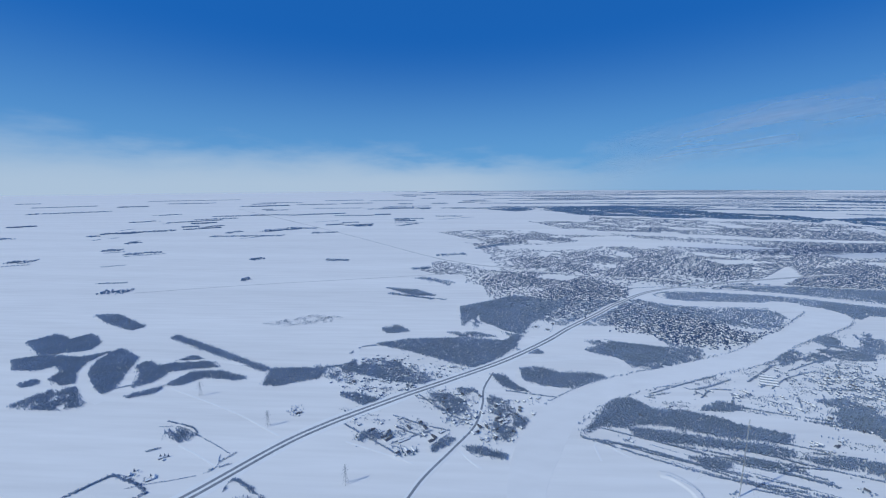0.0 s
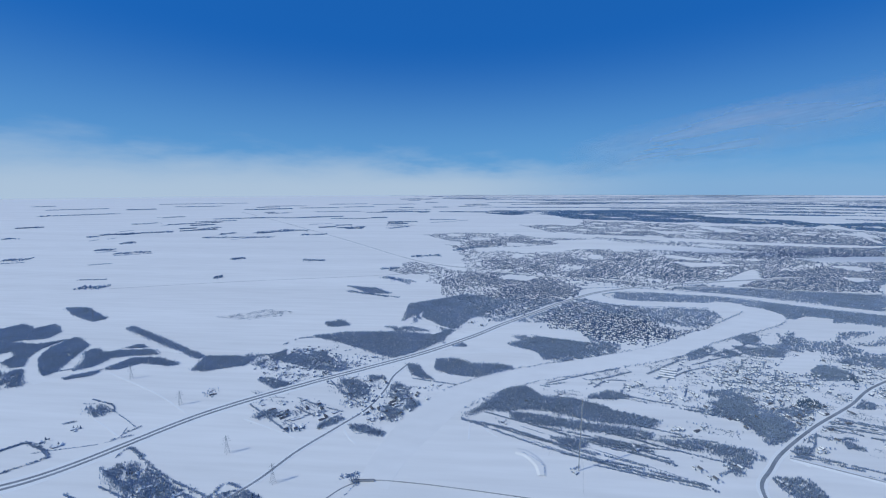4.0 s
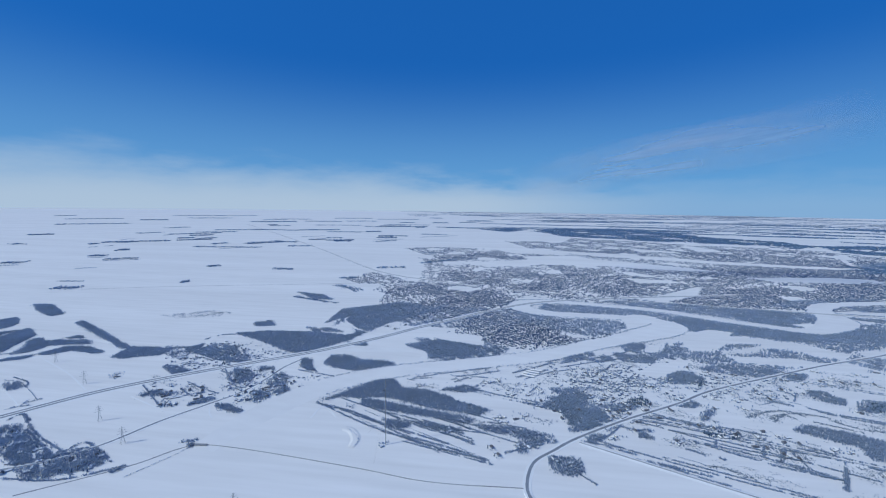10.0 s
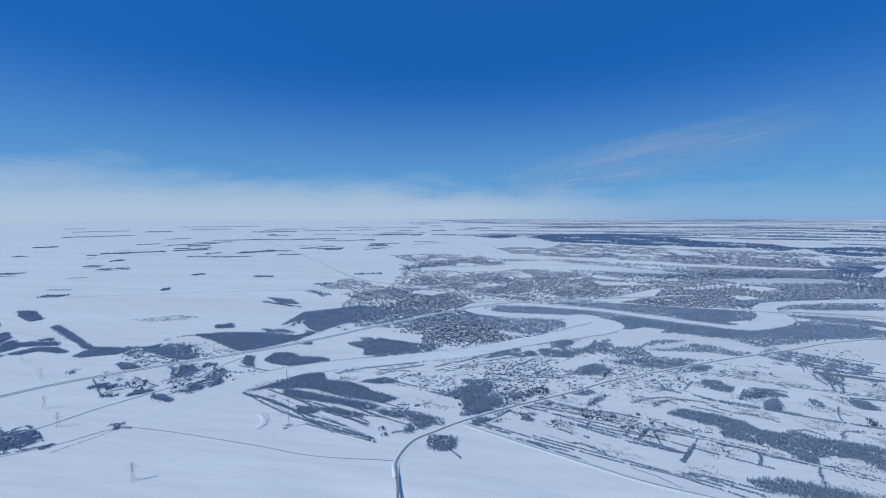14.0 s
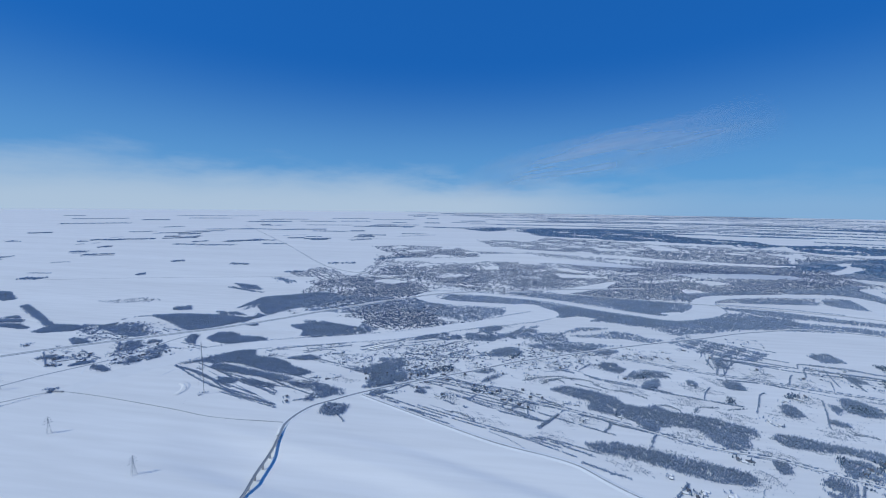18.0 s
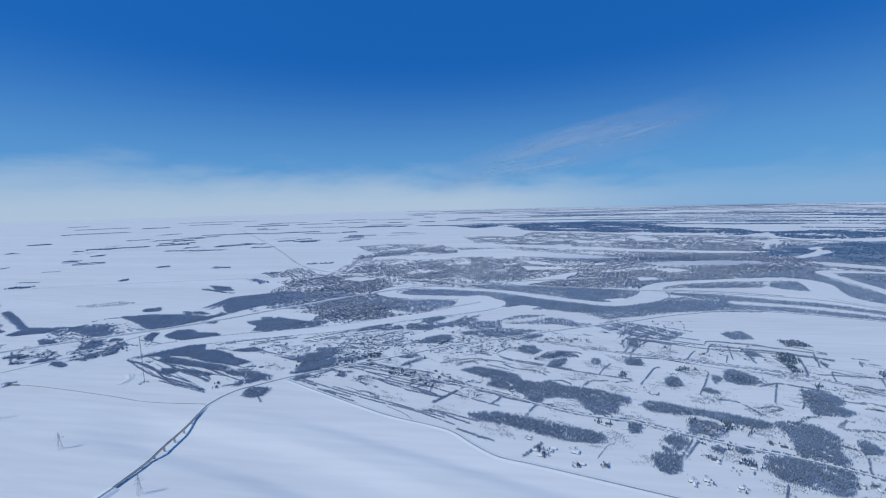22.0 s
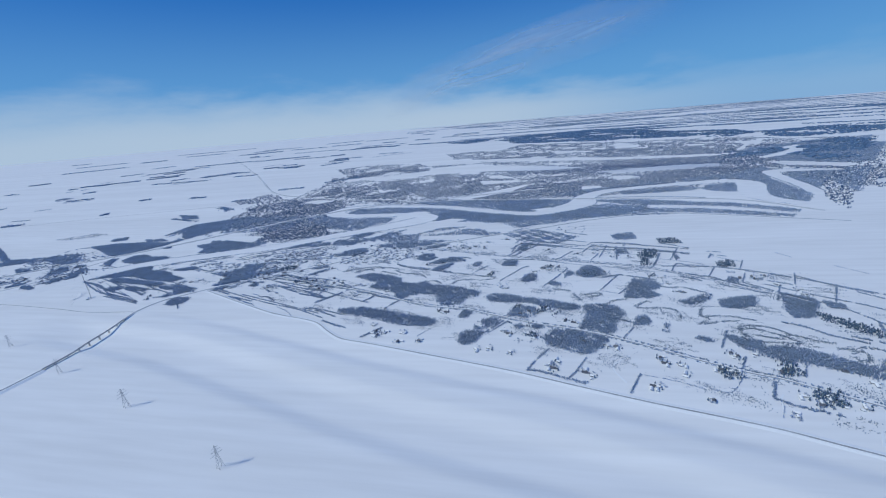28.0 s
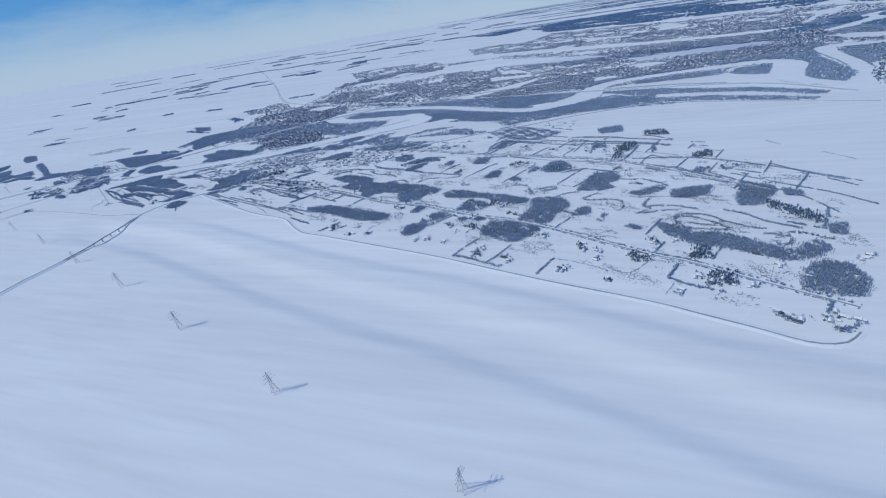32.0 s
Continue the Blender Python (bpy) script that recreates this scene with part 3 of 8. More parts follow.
def house(length, depth, wall_h, rise, snowy, wing, label, siding=None):
    """A prairie bungalow: walls, pitched roof with snow on it, chimney, door and windows, sometimes a garage wing."""
    top = empty("house", 0, 0, -50)
    hl, hd = length / 2, depth / 2
    bm = bmesh.new()
    gable_wall(bm, -hl, hl, -hd, hd, wall_h, rise)
    part("wall", bm, siding or SIDING, top)
    bm = bmesh.new()
    gable(bm, -hl - 0.06, hl + 0.06, -hd - 0.07, hd + 0.07, wall_h - 0.02, rise * 1.08, 0.04)
    roof = part("roof", bm, ROOF, top, "dark shingle roof")
    if snowy:
        bm = bmesh.new()
        gable(bm, -hl - 0.02, hl + 0.02, -hd - 0.03, hd + 0.03, wall_h + 0.025, rise * 1.06, 0.05)
        part("snow_cover", bm, ROOF_SNOW, roof, "thick snow lying on the roof")
    bm = bmesh.new()
    box(bm, hl * 0.3, hl * 0.3 + 0.09, 0.06, 0.15, wall_h + rise * 0.5, wall_h + rise + 0.16)
    part("chimney", bm, CONCRETE, top)
    for i, px in enumerate((-0.55, 0.05, 0.6)):
        bm = bmesh.new()
        if i == 1:
            box(bm, px * hl - 0.05, px * hl + 0.05, -hd - 0.012, -hd + 0.02, 0.0, 0.21)
            part("door", bm, ROOF, top)
        else:
            box(bm, px * hl - 0.09, px * hl + 0.09, -hd - 0.012, -hd + 0.02, 0.1, 0.22)
            part("window", bm, GLASS_DARK, top)
    if wing:
        bm = bmesh.new()
        gable_wall(bm, hl, hl + 0.65, -hd * 0.8, hd * 0.55, wall_h * 0.85, rise * 0.6)
        part("garage", bm, siding or SIDING, top)
        bm = bmesh.new()
        gable(bm, hl + 0.01, hl + 0.71, -hd * 0.86, hd * 0.62, wall_h * 0.83, rise * 0.64, 0.05)
        part("garage_roof", bm, ROOF_SNOW if snowy else ROOF, top)
    return tagged(top, label, "house", "houses on the acreages")


def barn(length, depth, wall_h, rise, label, name="barn"):
    top = empty(name, 0, 0, -50)
    bm = bmesh.new()
    gable_wall(bm, -length / 2, length / 2, -depth / 2, depth / 2, wall_h, rise)
    part("wall", bm, SIDING, top)
    bm = bmesh.new()
    gable(bm, -length / 2 - 0.05, length / 2 + 0.05, -depth / 2 - 0.05, depth / 2 + 0.05, wall_h, rise * 1.05, 0.05)
    part("roof", bm, ROOF_SNOW, top, "snow-covered roof")
    bm = bmesh.new()
    box(bm, length / 2 - 0.01, length / 2 + 0.015, -depth * 0.2, depth * 0.2, 0, wall_h * 0.8)
    part("door", bm, ROOF, top)
    return tagged(top, label, "outbuilding", "outbuildings")


def bare_tree(height, spread, seed, label):
    """A leafless tree: tapered trunk, forking limbs and a loose crown of twig clumps."""
    rng = random.Random(seed)
    top = empty("bare_tree", 0, 0, -50)
    bm = bmesh.new()
    bmesh.ops.create_cone(bm, segments=6, radius1=height * 0.04, radius2=height * 0.018, depth=height * 0.5, matrix=Matrix.Translation((0, 0, height * 0.24)))
    part("trunk", bm, BARK, top)
    bm = bmesh.new()
    tips = []
    for i in range(6):
        a = i * 1.05 + rng.uniform(-0.3, 0.3)
        tip = Vector((math.cos(a) * spread * rng.uniform(0.4, 0.8), math.sin(a) * spread * rng.uniform(0.4, 0.8), height * rng.uniform(0.62, 0.9)))
        base = Vector((0, 0, height * rng.uniform(0.3, 0.48)))
        q = (tip - base).to_track_quat("Z", "Y").to_matrix().to_4x4()
        bmesh.ops.create_cone(bm, segments=4, radius1=height * 0.02, radius2=height * 0.006, depth=(tip - base).length, matrix=Matrix.Translation((base + tip) / 2) @ q)
        tips.append(tip)
    part("branching", bm, BARK, top)
    bm = bmesh.new()
    for tip in tips + [Vector((0, 0, height * 0.9))]:
        for k in range(3):
            c = tip + Vector((rng.uniform(-1, 1), rng.uniform(-1, 1), rng.uniform(-0.6, 0.6))) * spread * 0.3
            made = bmesh.ops.create_icosphere(bm, subdivisions=1, radius=spread * rng.uniform(0.12, 0.24), matrix=Matrix.Translation(c))
            for v in made["verts"]:
                v.co += Vector((rng.uniform(-1, 1), rng.uniform(-1, 1), rng.uniform(-1, 1))) * spread * 0.07
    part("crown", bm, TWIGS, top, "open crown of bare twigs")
    return tagged(top, label, "tree", "single trees")


def spruce(height, spread, seed, label):
    rng = random.Random(seed)
    top = empty("spruce", 0, 0, -50)
    bm = bmesh.new()
    bmesh.ops.create_cone(bm, segments=6, radius1=height * 0.035, radius2=height * 0.02, depth=height * 0.3, matrix=Matrix.Translation((0, 0, height * 0.13)))
    part("trunk", bm, BARK, top)
    bm = bmesh.new()
    for k in range(6):
        z = height * (0.12 + 0.14 * k)
        r = spread * (1 - k / 6.6)
        made = bmesh.ops.create_cone(bm, segments=9, radius1=r, radius2=r * 0.15, depth=height * 0.24, matrix=Matrix.Translation((0, 0, z + height * 0.1)) @ pose(0, 0, 0, rng.uniform(-4, 4), rng.uniform(-4, 4), rng.uniform(0, 40)))
        for i, v in enumerate(made["verts"]):
            v.co *= Vector((rng.uniform(0.82, 1.16), rng.uniform(0.82, 1.16), 1))
    part("crown", bm, SPRUCE, top, "tiered needles, green tinted to haze blue")
    return tagged(top, label, "spruce", "single trees")


HOUSES = [
    house(1.1, 0.72, 0.25, 0.22, True, True, "pale bungalow with a snow-covered roof and garage"),
    house(0.95, 0.7, 0.42, 0.26, False, False, "two-storey house with a dark shingle roof"),
    house(1.25, 0.75, 0.25, 0.2, False, True, "long bungalow with dark roof and attached garage"),
    house(0.9, 0.65, 0.25, 0.23, True, False, "small house with thick snow on its roof"),
]
BARNS = [barn(1.2, 0.6, 0.28, 0.2, "long farm shed with a snow-covered roof", "shed"), barn(0.6, 0.5, 0.22, 0.15, "small garden shed under snow", "shed")]
TREES = [bare_tree(0.8, 0.32, 1, "tall leafless yard tree standing in snow"), bare_tree(0.65, 0.28, 2, "leafless yard tree standing in snow")]
SPRUCES = [spruce(0.95, 0.24, 3, "tall dark spruce standing in snow"), spruce(0.7, 0.2, 4, "young dark spruce standing in snow")]
used = {}


def place(model, x, y, turn):
    """The model itself the first time, a copy of it afterwards."""
    m = pose(x, y, on_land(x, y), 0, 0, turn)
    if model in used:
        return copy_thing(model, m)
    used[model] = True
    model.matrix_basis = m
    return model


def lot_turn(x):
    return float(np.interp(x, [0, 120, 200, 330], [38, 25, -12, -22]))


def yards(points):
    """Farmyards: a house, a shed and a few trees about each point."""
    for x, y in points:
        if not is_free(np.array([x]), np.array([y]))[0]:
            continue
        rng = random.Random(int(x * 31 + y * 17))
        turn = lot_turn(x) + rng.choice((0, 90)) + rng.uniform(-6, 6)
        place(rng.choice(HOUSES + [HOUSES[0], HOUSES[3]]), x, y, turn)
        a = rng.uniform(0, 6.28)
        place(rng.choice(BARNS), x + 1.3 * math.cos(a), y + 1.2 * math.sin(a), turn + 90)
        if y > 92:
            g = np.random.default_rng(int(x * 13 + y * 7))
            n = int(g.integers(8, 16))
            tx, ty = x + g.normal(0, 1.5, n), y + g.normal(0, 1.2, n)
            v, t = crowns(g, tx, ty, 0.2, 0.7)
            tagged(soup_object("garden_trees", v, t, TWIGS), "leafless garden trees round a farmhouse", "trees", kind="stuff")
            continue
        for k in range(rng.randint(2, 4)):
            b = a + 1.0 + k * 0.95
            d = rng.uniform(0.8, 1.6)
            tx, ty = x + d * math.cos(b), y + d * math.sin(b)
            if is_free(np.array([tx]), np.array([ty]))[0]:
                place(rng.choice(TREES + SPRUCES), tx, ty, rng.uniform(0, 360))


def lots(poly, plot=None, garden=0.62):
    """A loose settlement: houses turned along the lots, with garden trees and shrubs between."""
    SEED[0] += 1
    rng = np.random.default_rng(SEED[0])
    x, y = scatter(rng, poly, plot or (4.2 if np.mean([p[1] for p in poly]) > 110 else 3.3))
    kept = []
    far_off = float(np.mean([p[1] for p in poly])) > 110
    for px, py in zip(x, y):
        if all((px - a) ** 2 + (py - b) ** 2 > 2.4 for a, b in kept):
            kept.append((px, py))
            if far_off:
                continue
            place(HOUSES[int(rng.integers(4))], px, py, lot_turn(px) + float(rng.choice((0, 90))) + rng.uniform(-8, 8))
    if far_off and kept:
        hx, hy = np.array(kept).T
        v, t, m = house_soup(rng, hx, hy, np.radians([lot_turn(p) for p in hx]) + rng.integers(0, 2, len(hx)) * math.pi / 2, 0.66)
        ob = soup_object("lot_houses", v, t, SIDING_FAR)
        ob.data.materials.append(ROOF_SNOW)
        ob.data.polygons.foreach_set("material_index", m)
        tagged(ob, "scattered houses with snowy roofs among gardens", "houses", kind="stuff")
    x, y = scatter(rng, poly, garden)
    keep = np.sin(x * 0.9 + poly[0][0]) + np.sin(y * 1.1) + rng.normal(0, 0.5, len(x)) > 1.0
    x, y = x[keep], y[keep]
    if kept:
        far = ((x[:, None] - np.array(kept)[:, 0]) ** 2 + (y[:, None] - np.array(kept)[:, 1]) ** 2).min(1) > 0.45
        x, y = x[far], y[far]
    if len(x):
        v, t = crowns(rng, x, y, 0.18, 0.42)
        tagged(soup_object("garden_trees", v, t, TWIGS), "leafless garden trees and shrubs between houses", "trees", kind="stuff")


def house_soup(rng, x, y, turn, size):
    """Many small gabled houses: arrays of points and triangles, walls first, roofs marked 1."""
    n = len(x)
    l, d = size * rng.uniform(0.5, 0.85, n), size * rng.uniform(0.36, 0.5, n)
    h, r = rng.uniform(0.28, 0.5, n), rng.uniform(0.16, 0.3, n)
    c, s = np.cos(turn), np.sin(turn)
    unit = np.array([(-1, -1, 0, 0), (1, -1, 0, 0), (1, 1, 0, 0), (-1, 1, 0, 0), (-1, -1, 1, 0), (1, -1, 1, 0), (1, 1, 1, 0), (-1, 1, 1, 0), (-1, 0, 1, 1), (1, 0, 1, 1)], float)
    ux, uy = unit[:, 0] * l[:, None], unit[:, 1] * d[:, None]
    z = unit[:, 2] * h[:, None] + unit[:, 3] * r[:, None] + land_z(x, y)[:, None]
    v = np.stack([x[:, None] + ux * c[:, None] - uy * s[:, None], y[:, None] + ux * s[:, None] + uy * c[:, None], z], 2).reshape(-1, 3)
    f = np.array([(0, 1, 5), (0, 5, 4), (1, 2, 6), (1, 6, 5), (2, 3, 7), (2, 7, 6), (3, 0, 4), (3, 4, 7), (4, 8, 7), (5, 6, 9), (4, 5, 9), (4, 9, 8), (6, 7, 8), (6, 8, 9)])
    t = (f[None] + (np.arange(n) * 10)[:, None, None]).reshape(-1, 3)
    return v, t, np.tile(np.r_[np.zeros(10, np.int32), np.ones(4, np.int32)], n)


def suburb(poly, share=0.88):
    """Streets of small houses under snow with rows of bare trees between them."""
    SEED[0] += 1
    rng = np.random.default_rng(SEED[0])
    p = np.array(poly)
    cx, cy = p.mean(0)
    reach = np.abs(p - (cx, cy)).max() * 1.5
    a0 = rng.choice((0.35, 0.9, 1.35, 2.2)) + rng.uniform(-0.15, 0.15)
    gap = rng.uniform(2.5, 3.1)
    k = float(np.interp(cy, [180, 300, 430, 800], [0.9, 1.35, 1.9, 3.1]))          # coarser with distance
    gap *= k
    u, w = np.meshgrid(np.arange(-reach, reach, 1.05 * k), np.arange(-reach, reach, gap))
    u, w = u.ravel() + rng.normal(0, 0.2, u.size), w.ravel() + rng.normal(0, 0.25, w.size)
    bend = 3.0 * np.sin(u * 0.045 + rng.uniform(0, 6)) + 1.5 * np.sin(u * 0.11)
    w = w + bend
    x, y = cx + u * math.cos(a0) - w * math.sin(a0), cy + u * math.sin(a0) + w * math.cos(a0)
    open_ground = np.sin(x * 0.085 + rng.uniform(0, 6)) * np.sin(y * 0.075 + rng.uniform(0, 6)) > 0.5
    ok = inside(poly, x, y) & is_free(x, y) & ~open_ground & (rng.random(len(x)) < share)
    x, y, w = x[ok], y[ok], w[ok]
    n = len(x)
    if n < 5:
        return
    side = rng.random(n) < 0.47
    v, t, m = house_soup(rng, x[side], y[side], np.full(side.sum(), a0) + rng.normal(0, 0.12, side.sum()) + rng.integers(0, 2, side.sum()) * math.pi / 2, 0.6 * k)
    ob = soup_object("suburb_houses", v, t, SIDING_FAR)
    ob.data.materials.append(ROOF_SNOW)
    ob.data.polygons.foreach_set("material_index", m)
    tagged(ob, "rows of small houses with snow-covered roofs", "houses", "suburbs", "stuff")
    tx = np.r_[x, x] + rng.normal(0, 0.4, 2 * n) - math.sin(a0) * np.r_[np.full(n, 0.8 * k), np.full(n, -0.8 * k)]
    ty = np.r_[y, y] + rng.normal(0, 0.4, 2 * n) + math.cos(a0) * np.r_[np.full(n, 0.8 * k), np.full(n, -0.8 * k)]
    clump = np.sin(tx * 1.1 / k + 1.7 * np.sin(ty * 0.31 / k)) * np.sin(ty * 0.8 / k + 1.3 * np.sin(tx * 0.27 / k))
    keep = clump + rng.normal(0, 0.25, 2 * n) > -0.22
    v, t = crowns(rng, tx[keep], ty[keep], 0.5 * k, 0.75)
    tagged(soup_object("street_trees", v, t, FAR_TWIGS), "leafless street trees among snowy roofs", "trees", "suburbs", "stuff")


def far_wood(poly):
    SEED[0] += 1
    rng = np.random.default_rng(SEED[0])
    away = float(np.mean([math.hypot(p[0] - 130, p[1] + 30) for p in poly]))
    size = 0.0035 * away
    x, y = scatter(rng, poly, 1.25 * size)
    keep = np.sin(x * 0.05 + 0.8 * np.sin(y * 0.02)) + np.sin(y * 0.06 + x * 0.02) + rng.normal(0, 0.4, len(x)) > -1.1
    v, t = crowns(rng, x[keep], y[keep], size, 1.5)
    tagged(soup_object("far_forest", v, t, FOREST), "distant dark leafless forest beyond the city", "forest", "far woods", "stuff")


def far_belt(points):
    """A shelterbelt out on the prairie: a strip of close bare trees."""
    SEED[0] += 1
    rng = np.random.default_rng(SEED[0])
    p = np.array(points, float)
    away = float(np.hypot(*(p.mean(0) - (130, -30))))
    length = float(np.hypot(*(p[-1] - p[0])))
    n = int(30 + length / (0.0017 * away) * 1.9)
    u, w = rng.uniform(0, 1, n), rng.normal(0, 0.006 * away, n)
    d = (p[-1] - p[0]) / max(length, 0.01)
    x = p[0][0] + u * (p[-1] - p[0])[0] - d[1] * w
    y = p[0][1] + u * (p[-1] - p[0])[1] + d[0] * w
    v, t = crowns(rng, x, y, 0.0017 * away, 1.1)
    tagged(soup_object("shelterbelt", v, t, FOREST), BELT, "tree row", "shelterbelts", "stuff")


def prairie_strips():
    """Woods and shelterbelts scattered over the plain out to the horizon, more of them beyond the city."""
    rng = np.random.default_rng(77)
    made = 0
    while made < 210:
        a, d = rng.uniform(-0.95, 1.0), 10 ** rng.uniform(2.85, 3.8)
        if a > -0.3 and d < 1150 or rng.random() > 0.35 + 0.65 * (a > -0.3) or a < -0.2 and d > 2600:
            continue
        cx, cy = 130 + d * math.sin(a), -30 + d * math.cos(a)
        l = d * rng.uniform(0.015, 0.1) * (1.7 if a > 0 else 0.55)
        w = d * rng.uniform(0.003, 0.02)
        n = int(60 + 1800 * l / d + 1600 * w / d)
        turn = 0.08 - a * rng.uniform(0.3, 0.95)
        u, v = rng.uniform(-1, 1, n), rng.normal(0, 0.5, n)
        x = cx + u * l * math.cos(turn) - v * w * math.sin(turn)
        y = cy + u * l * math.sin(turn) + v * w * math.cos(turn)
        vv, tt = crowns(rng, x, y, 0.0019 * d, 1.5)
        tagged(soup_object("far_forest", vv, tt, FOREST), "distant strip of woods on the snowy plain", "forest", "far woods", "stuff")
        made += 1


def field_scrub(poly, spacing, radius, height, level):
    """Sparse tufts of scrub and saplings in drifts over the lots."""
    SEED[0] += 1
    rng = np.random.default_rng(SEED[0])
    x, y = scatter(rng, poly, spacing)
    f = np.sin(x * 0.21 + 1.1 * np.sin(y * 0.17)) * np.sin(y * 0.33 + 0.9 * np.sin(x * 0.13)) + 0.5 * np.sin(x * 0.9 + y * 1.4) * np.sin(y * 0.8 - x * 0.3)
    keep = f + rng.normal(0, 0.22, len(x)) > level
    v, t = crowns(rng, x[keep], y[keep], radius, height)
    tagged(soup_object("field_scrub", v, t, SCRUB), "scattered haze-blue scrub and saplings poking through snow", "scrub", kind="stuff")


# ---- what stands on the land ----
MIXED = "broken leafless woods with snowy gaps beside the river"
GROVE = "leafless haze-blue grove with snow showing between"
EVERGREEN = "dense planting of dark spruces in snow"
THICKET = "low pale thicket of scrub on open snow"
HEDGE = "leafless tree row along a lot line"
THICK_HEDGE = "thick leafless hedgerow along a snowy field"
THIN_HEDGE = "thin low hedge line on snow"
SCRUB_LINE = "low pale scrub winding over open snow"
BELT = "leafless shelterbelt across a prairie field"
ribbon("farm_track", [(-102.6, 119.5), (-73.2, 106.9), (-53.5, 96.3)], 0.45, 0.04, ROAD_SNOW, "ploughed snowy farm track", "track", 1.0, 0.1)
ribbon("farm_track", [(-34.2, 94.6), (-23.3, 90.5), (-15.0, 87.2)], 0.45, 0.04, ROAD_SNOW, "ploughed snowy farm track", "track", 1.0, 0.1)
ribbon("farm_track", [(-78.6, 91.3), (-72.0, 88.4), (-63.3, 83.9)], 0.45, 0.04, ROAD_SNOW, "ploughed snowy farm track", "track", 1.0, 0.1)
ribbon("farm_track", [(-3.5, 92.3), (-0.5, 88.2), (1.9, 86.2)], 0.45, 0.04, ROAD_SNOW, "ploughed snowy farm track", "track", 1.0, 0.1)
ribbon("farm_track", [(114.3, 85.3), (111.8, 89.5), (114.4, 92.3)], 0.45, 0.04, ROAD_SNOW, "ploughed snowy farm track", "track", 1.0, 0.1)
ribbon("farm_track", [(289.2, 54.8), (291.7, 50.8), (290.0, 45.7)], 0.45, 0.04, ROAD_SNOW, "ploughed snowy farm track", "track", 1.0, 0.1)
ribbon("farm_track", [(273.5, 35.7), (271.7, 41.8), (277.3, 47.1)], 0.45, 0.04, ROAD_SNOW, "ploughed snowy farm track", "track", 1.0, 0.1)
ribbon("farm_track", [(302.5, 27.5), (304.3, 32.1), (305.7, 33.8)], 0.45, 0.04, ROAD_SNOW, "ploughed snowy farm track", "track", 1.0, 0.1)
ribbon("farm_track", [(314.3, 20.2), (317.6, 24.3), (322.1, 22.1)], 0.45, 0.04, ROAD_SNOW, "ploughed snowy farm track", "track", 1.0, 0.1)
ribbon("farm_track", [(31.8, 89.9), (32.9, 97.2), (39.7, 91.3)], 0.45, 0.04, ROAD_SNOW, "ploughed snowy farm track", "track", 1.0, 0.1)

ribbon("farm_track", [(262.7, 140.2), (271.1, 135.4), (283.6, 129.8), (302.8, 122.3), (314.4, 114.8), (332.6, 104.3), (346.6, 87.9)], 0.5, 0.04, ROAD_SNOW, "ploughed snowy farm track", "track", 1.0, 0.1)

for road, gap, share in ((INNER_ROAD, 0.75, 0.35), (INNER_ROAD, -0.75, 0.5), (BACK_ROAD, 0.8, 0.45), (BACK_ROAD, -0.8, 0.55)):
    lane = smooth_line(road, 2.0)
    lane = lane + normals2(lane) * gap
    tree_row([tuple(p) for p in lane], "roadside hedge of bare bushes along a snowy lane", width=0.25, height=0.5, radius=0.17, gaps=share)


wood([(313.6, 80.0), (325.7, 83.4), (322.4, 76.4), (316.0, 74.2), (312.0, 75.4)], DENSE, gaps=0.4)
wood([(334.0, 82.2), (341.0, 78.5), (333.4, 68.7), (328.3, 68.3), (329.1, 73.8)], DENSE, gaps=0.4)
wood([(308.1, 55.2), (313.3, 52.0), (319.1, 50.3), (314.7, 44.8), (310.5, 48.1), (305.6, 52.6)], DENSE, gaps=0.4)
wood([(296.3, 154.9), (306.6, 155.1), (307.5, 148.1), (296.9, 146.6)], DENSE, gaps=0.4)
wood([(313.2, 53.2), (318.9, 52.9), (324.0, 49.8), (328.4, 46.3), (331.7, 43.8), (334.7, 47.5), (338.2, 49.0), (339.3, 45.5), (334.3, 42.3), (329.8, 39.9), (326.2, 41.5), (320.5, 44.2), (314.7, 47.6)], DENSE, gaps=0.4)
wood([(332.4, 38.9), (335.5, 40.3), (339.2, 39.4), (340.2, 34.3), (336.3, 27.6), (332.0, 27.8), (328.9, 29.3), (327.1, 30.2), (329.9, 35.7)], DENSE, gaps=0.4)
wood([(333.9, 85.8), (341.4, 81.7), (337.8, 73.9), (333.2, 76.0), (331.6, 79.3)], DENSE, gaps=0.4)
wood([(342.8, 79.8), (346.7, 77.4), (345.7, 73.7), (341.5, 75.1)], DENSE, gaps=0.4)
wood([(343.7, 57.1), (347.8, 58.1), (344.9, 52.0), (342.1, 52.9)], DENSE, gaps=0.4)
wood([(101.9, 75.4), (101.6, 81.0), (109.6, 81.1), (110.5, 75.6), (106.0, 73.4)], DENSE, gaps=0.4)
wood([(107.9, 119.5), (117.5, 120.9), (122.0, 114.6), (116.0, 111.3)], DENSE, gaps=0.4)
wood([(104.3, 108.7), (113.9, 114.7), (119.9, 113.6), (115.9, 106.7), (108.4, 104.6)], DENSE, gaps=0.4)
wood([(142.1, 159.3), (152.0, 157.9), (161.3, 155.0), (154.9, 148.6), (143.1, 149.4)], DENSE, gaps=0.4)
wood([(-196.8, 154.9), (-192.5, 164.1), (-180.2, 158.4), (-176.2, 165.3), (-163.0, 155.7), (-160.2, 148.0), (-169.7, 144.3), (-175.0, 141.7)], DENSE, gaps=0.4)
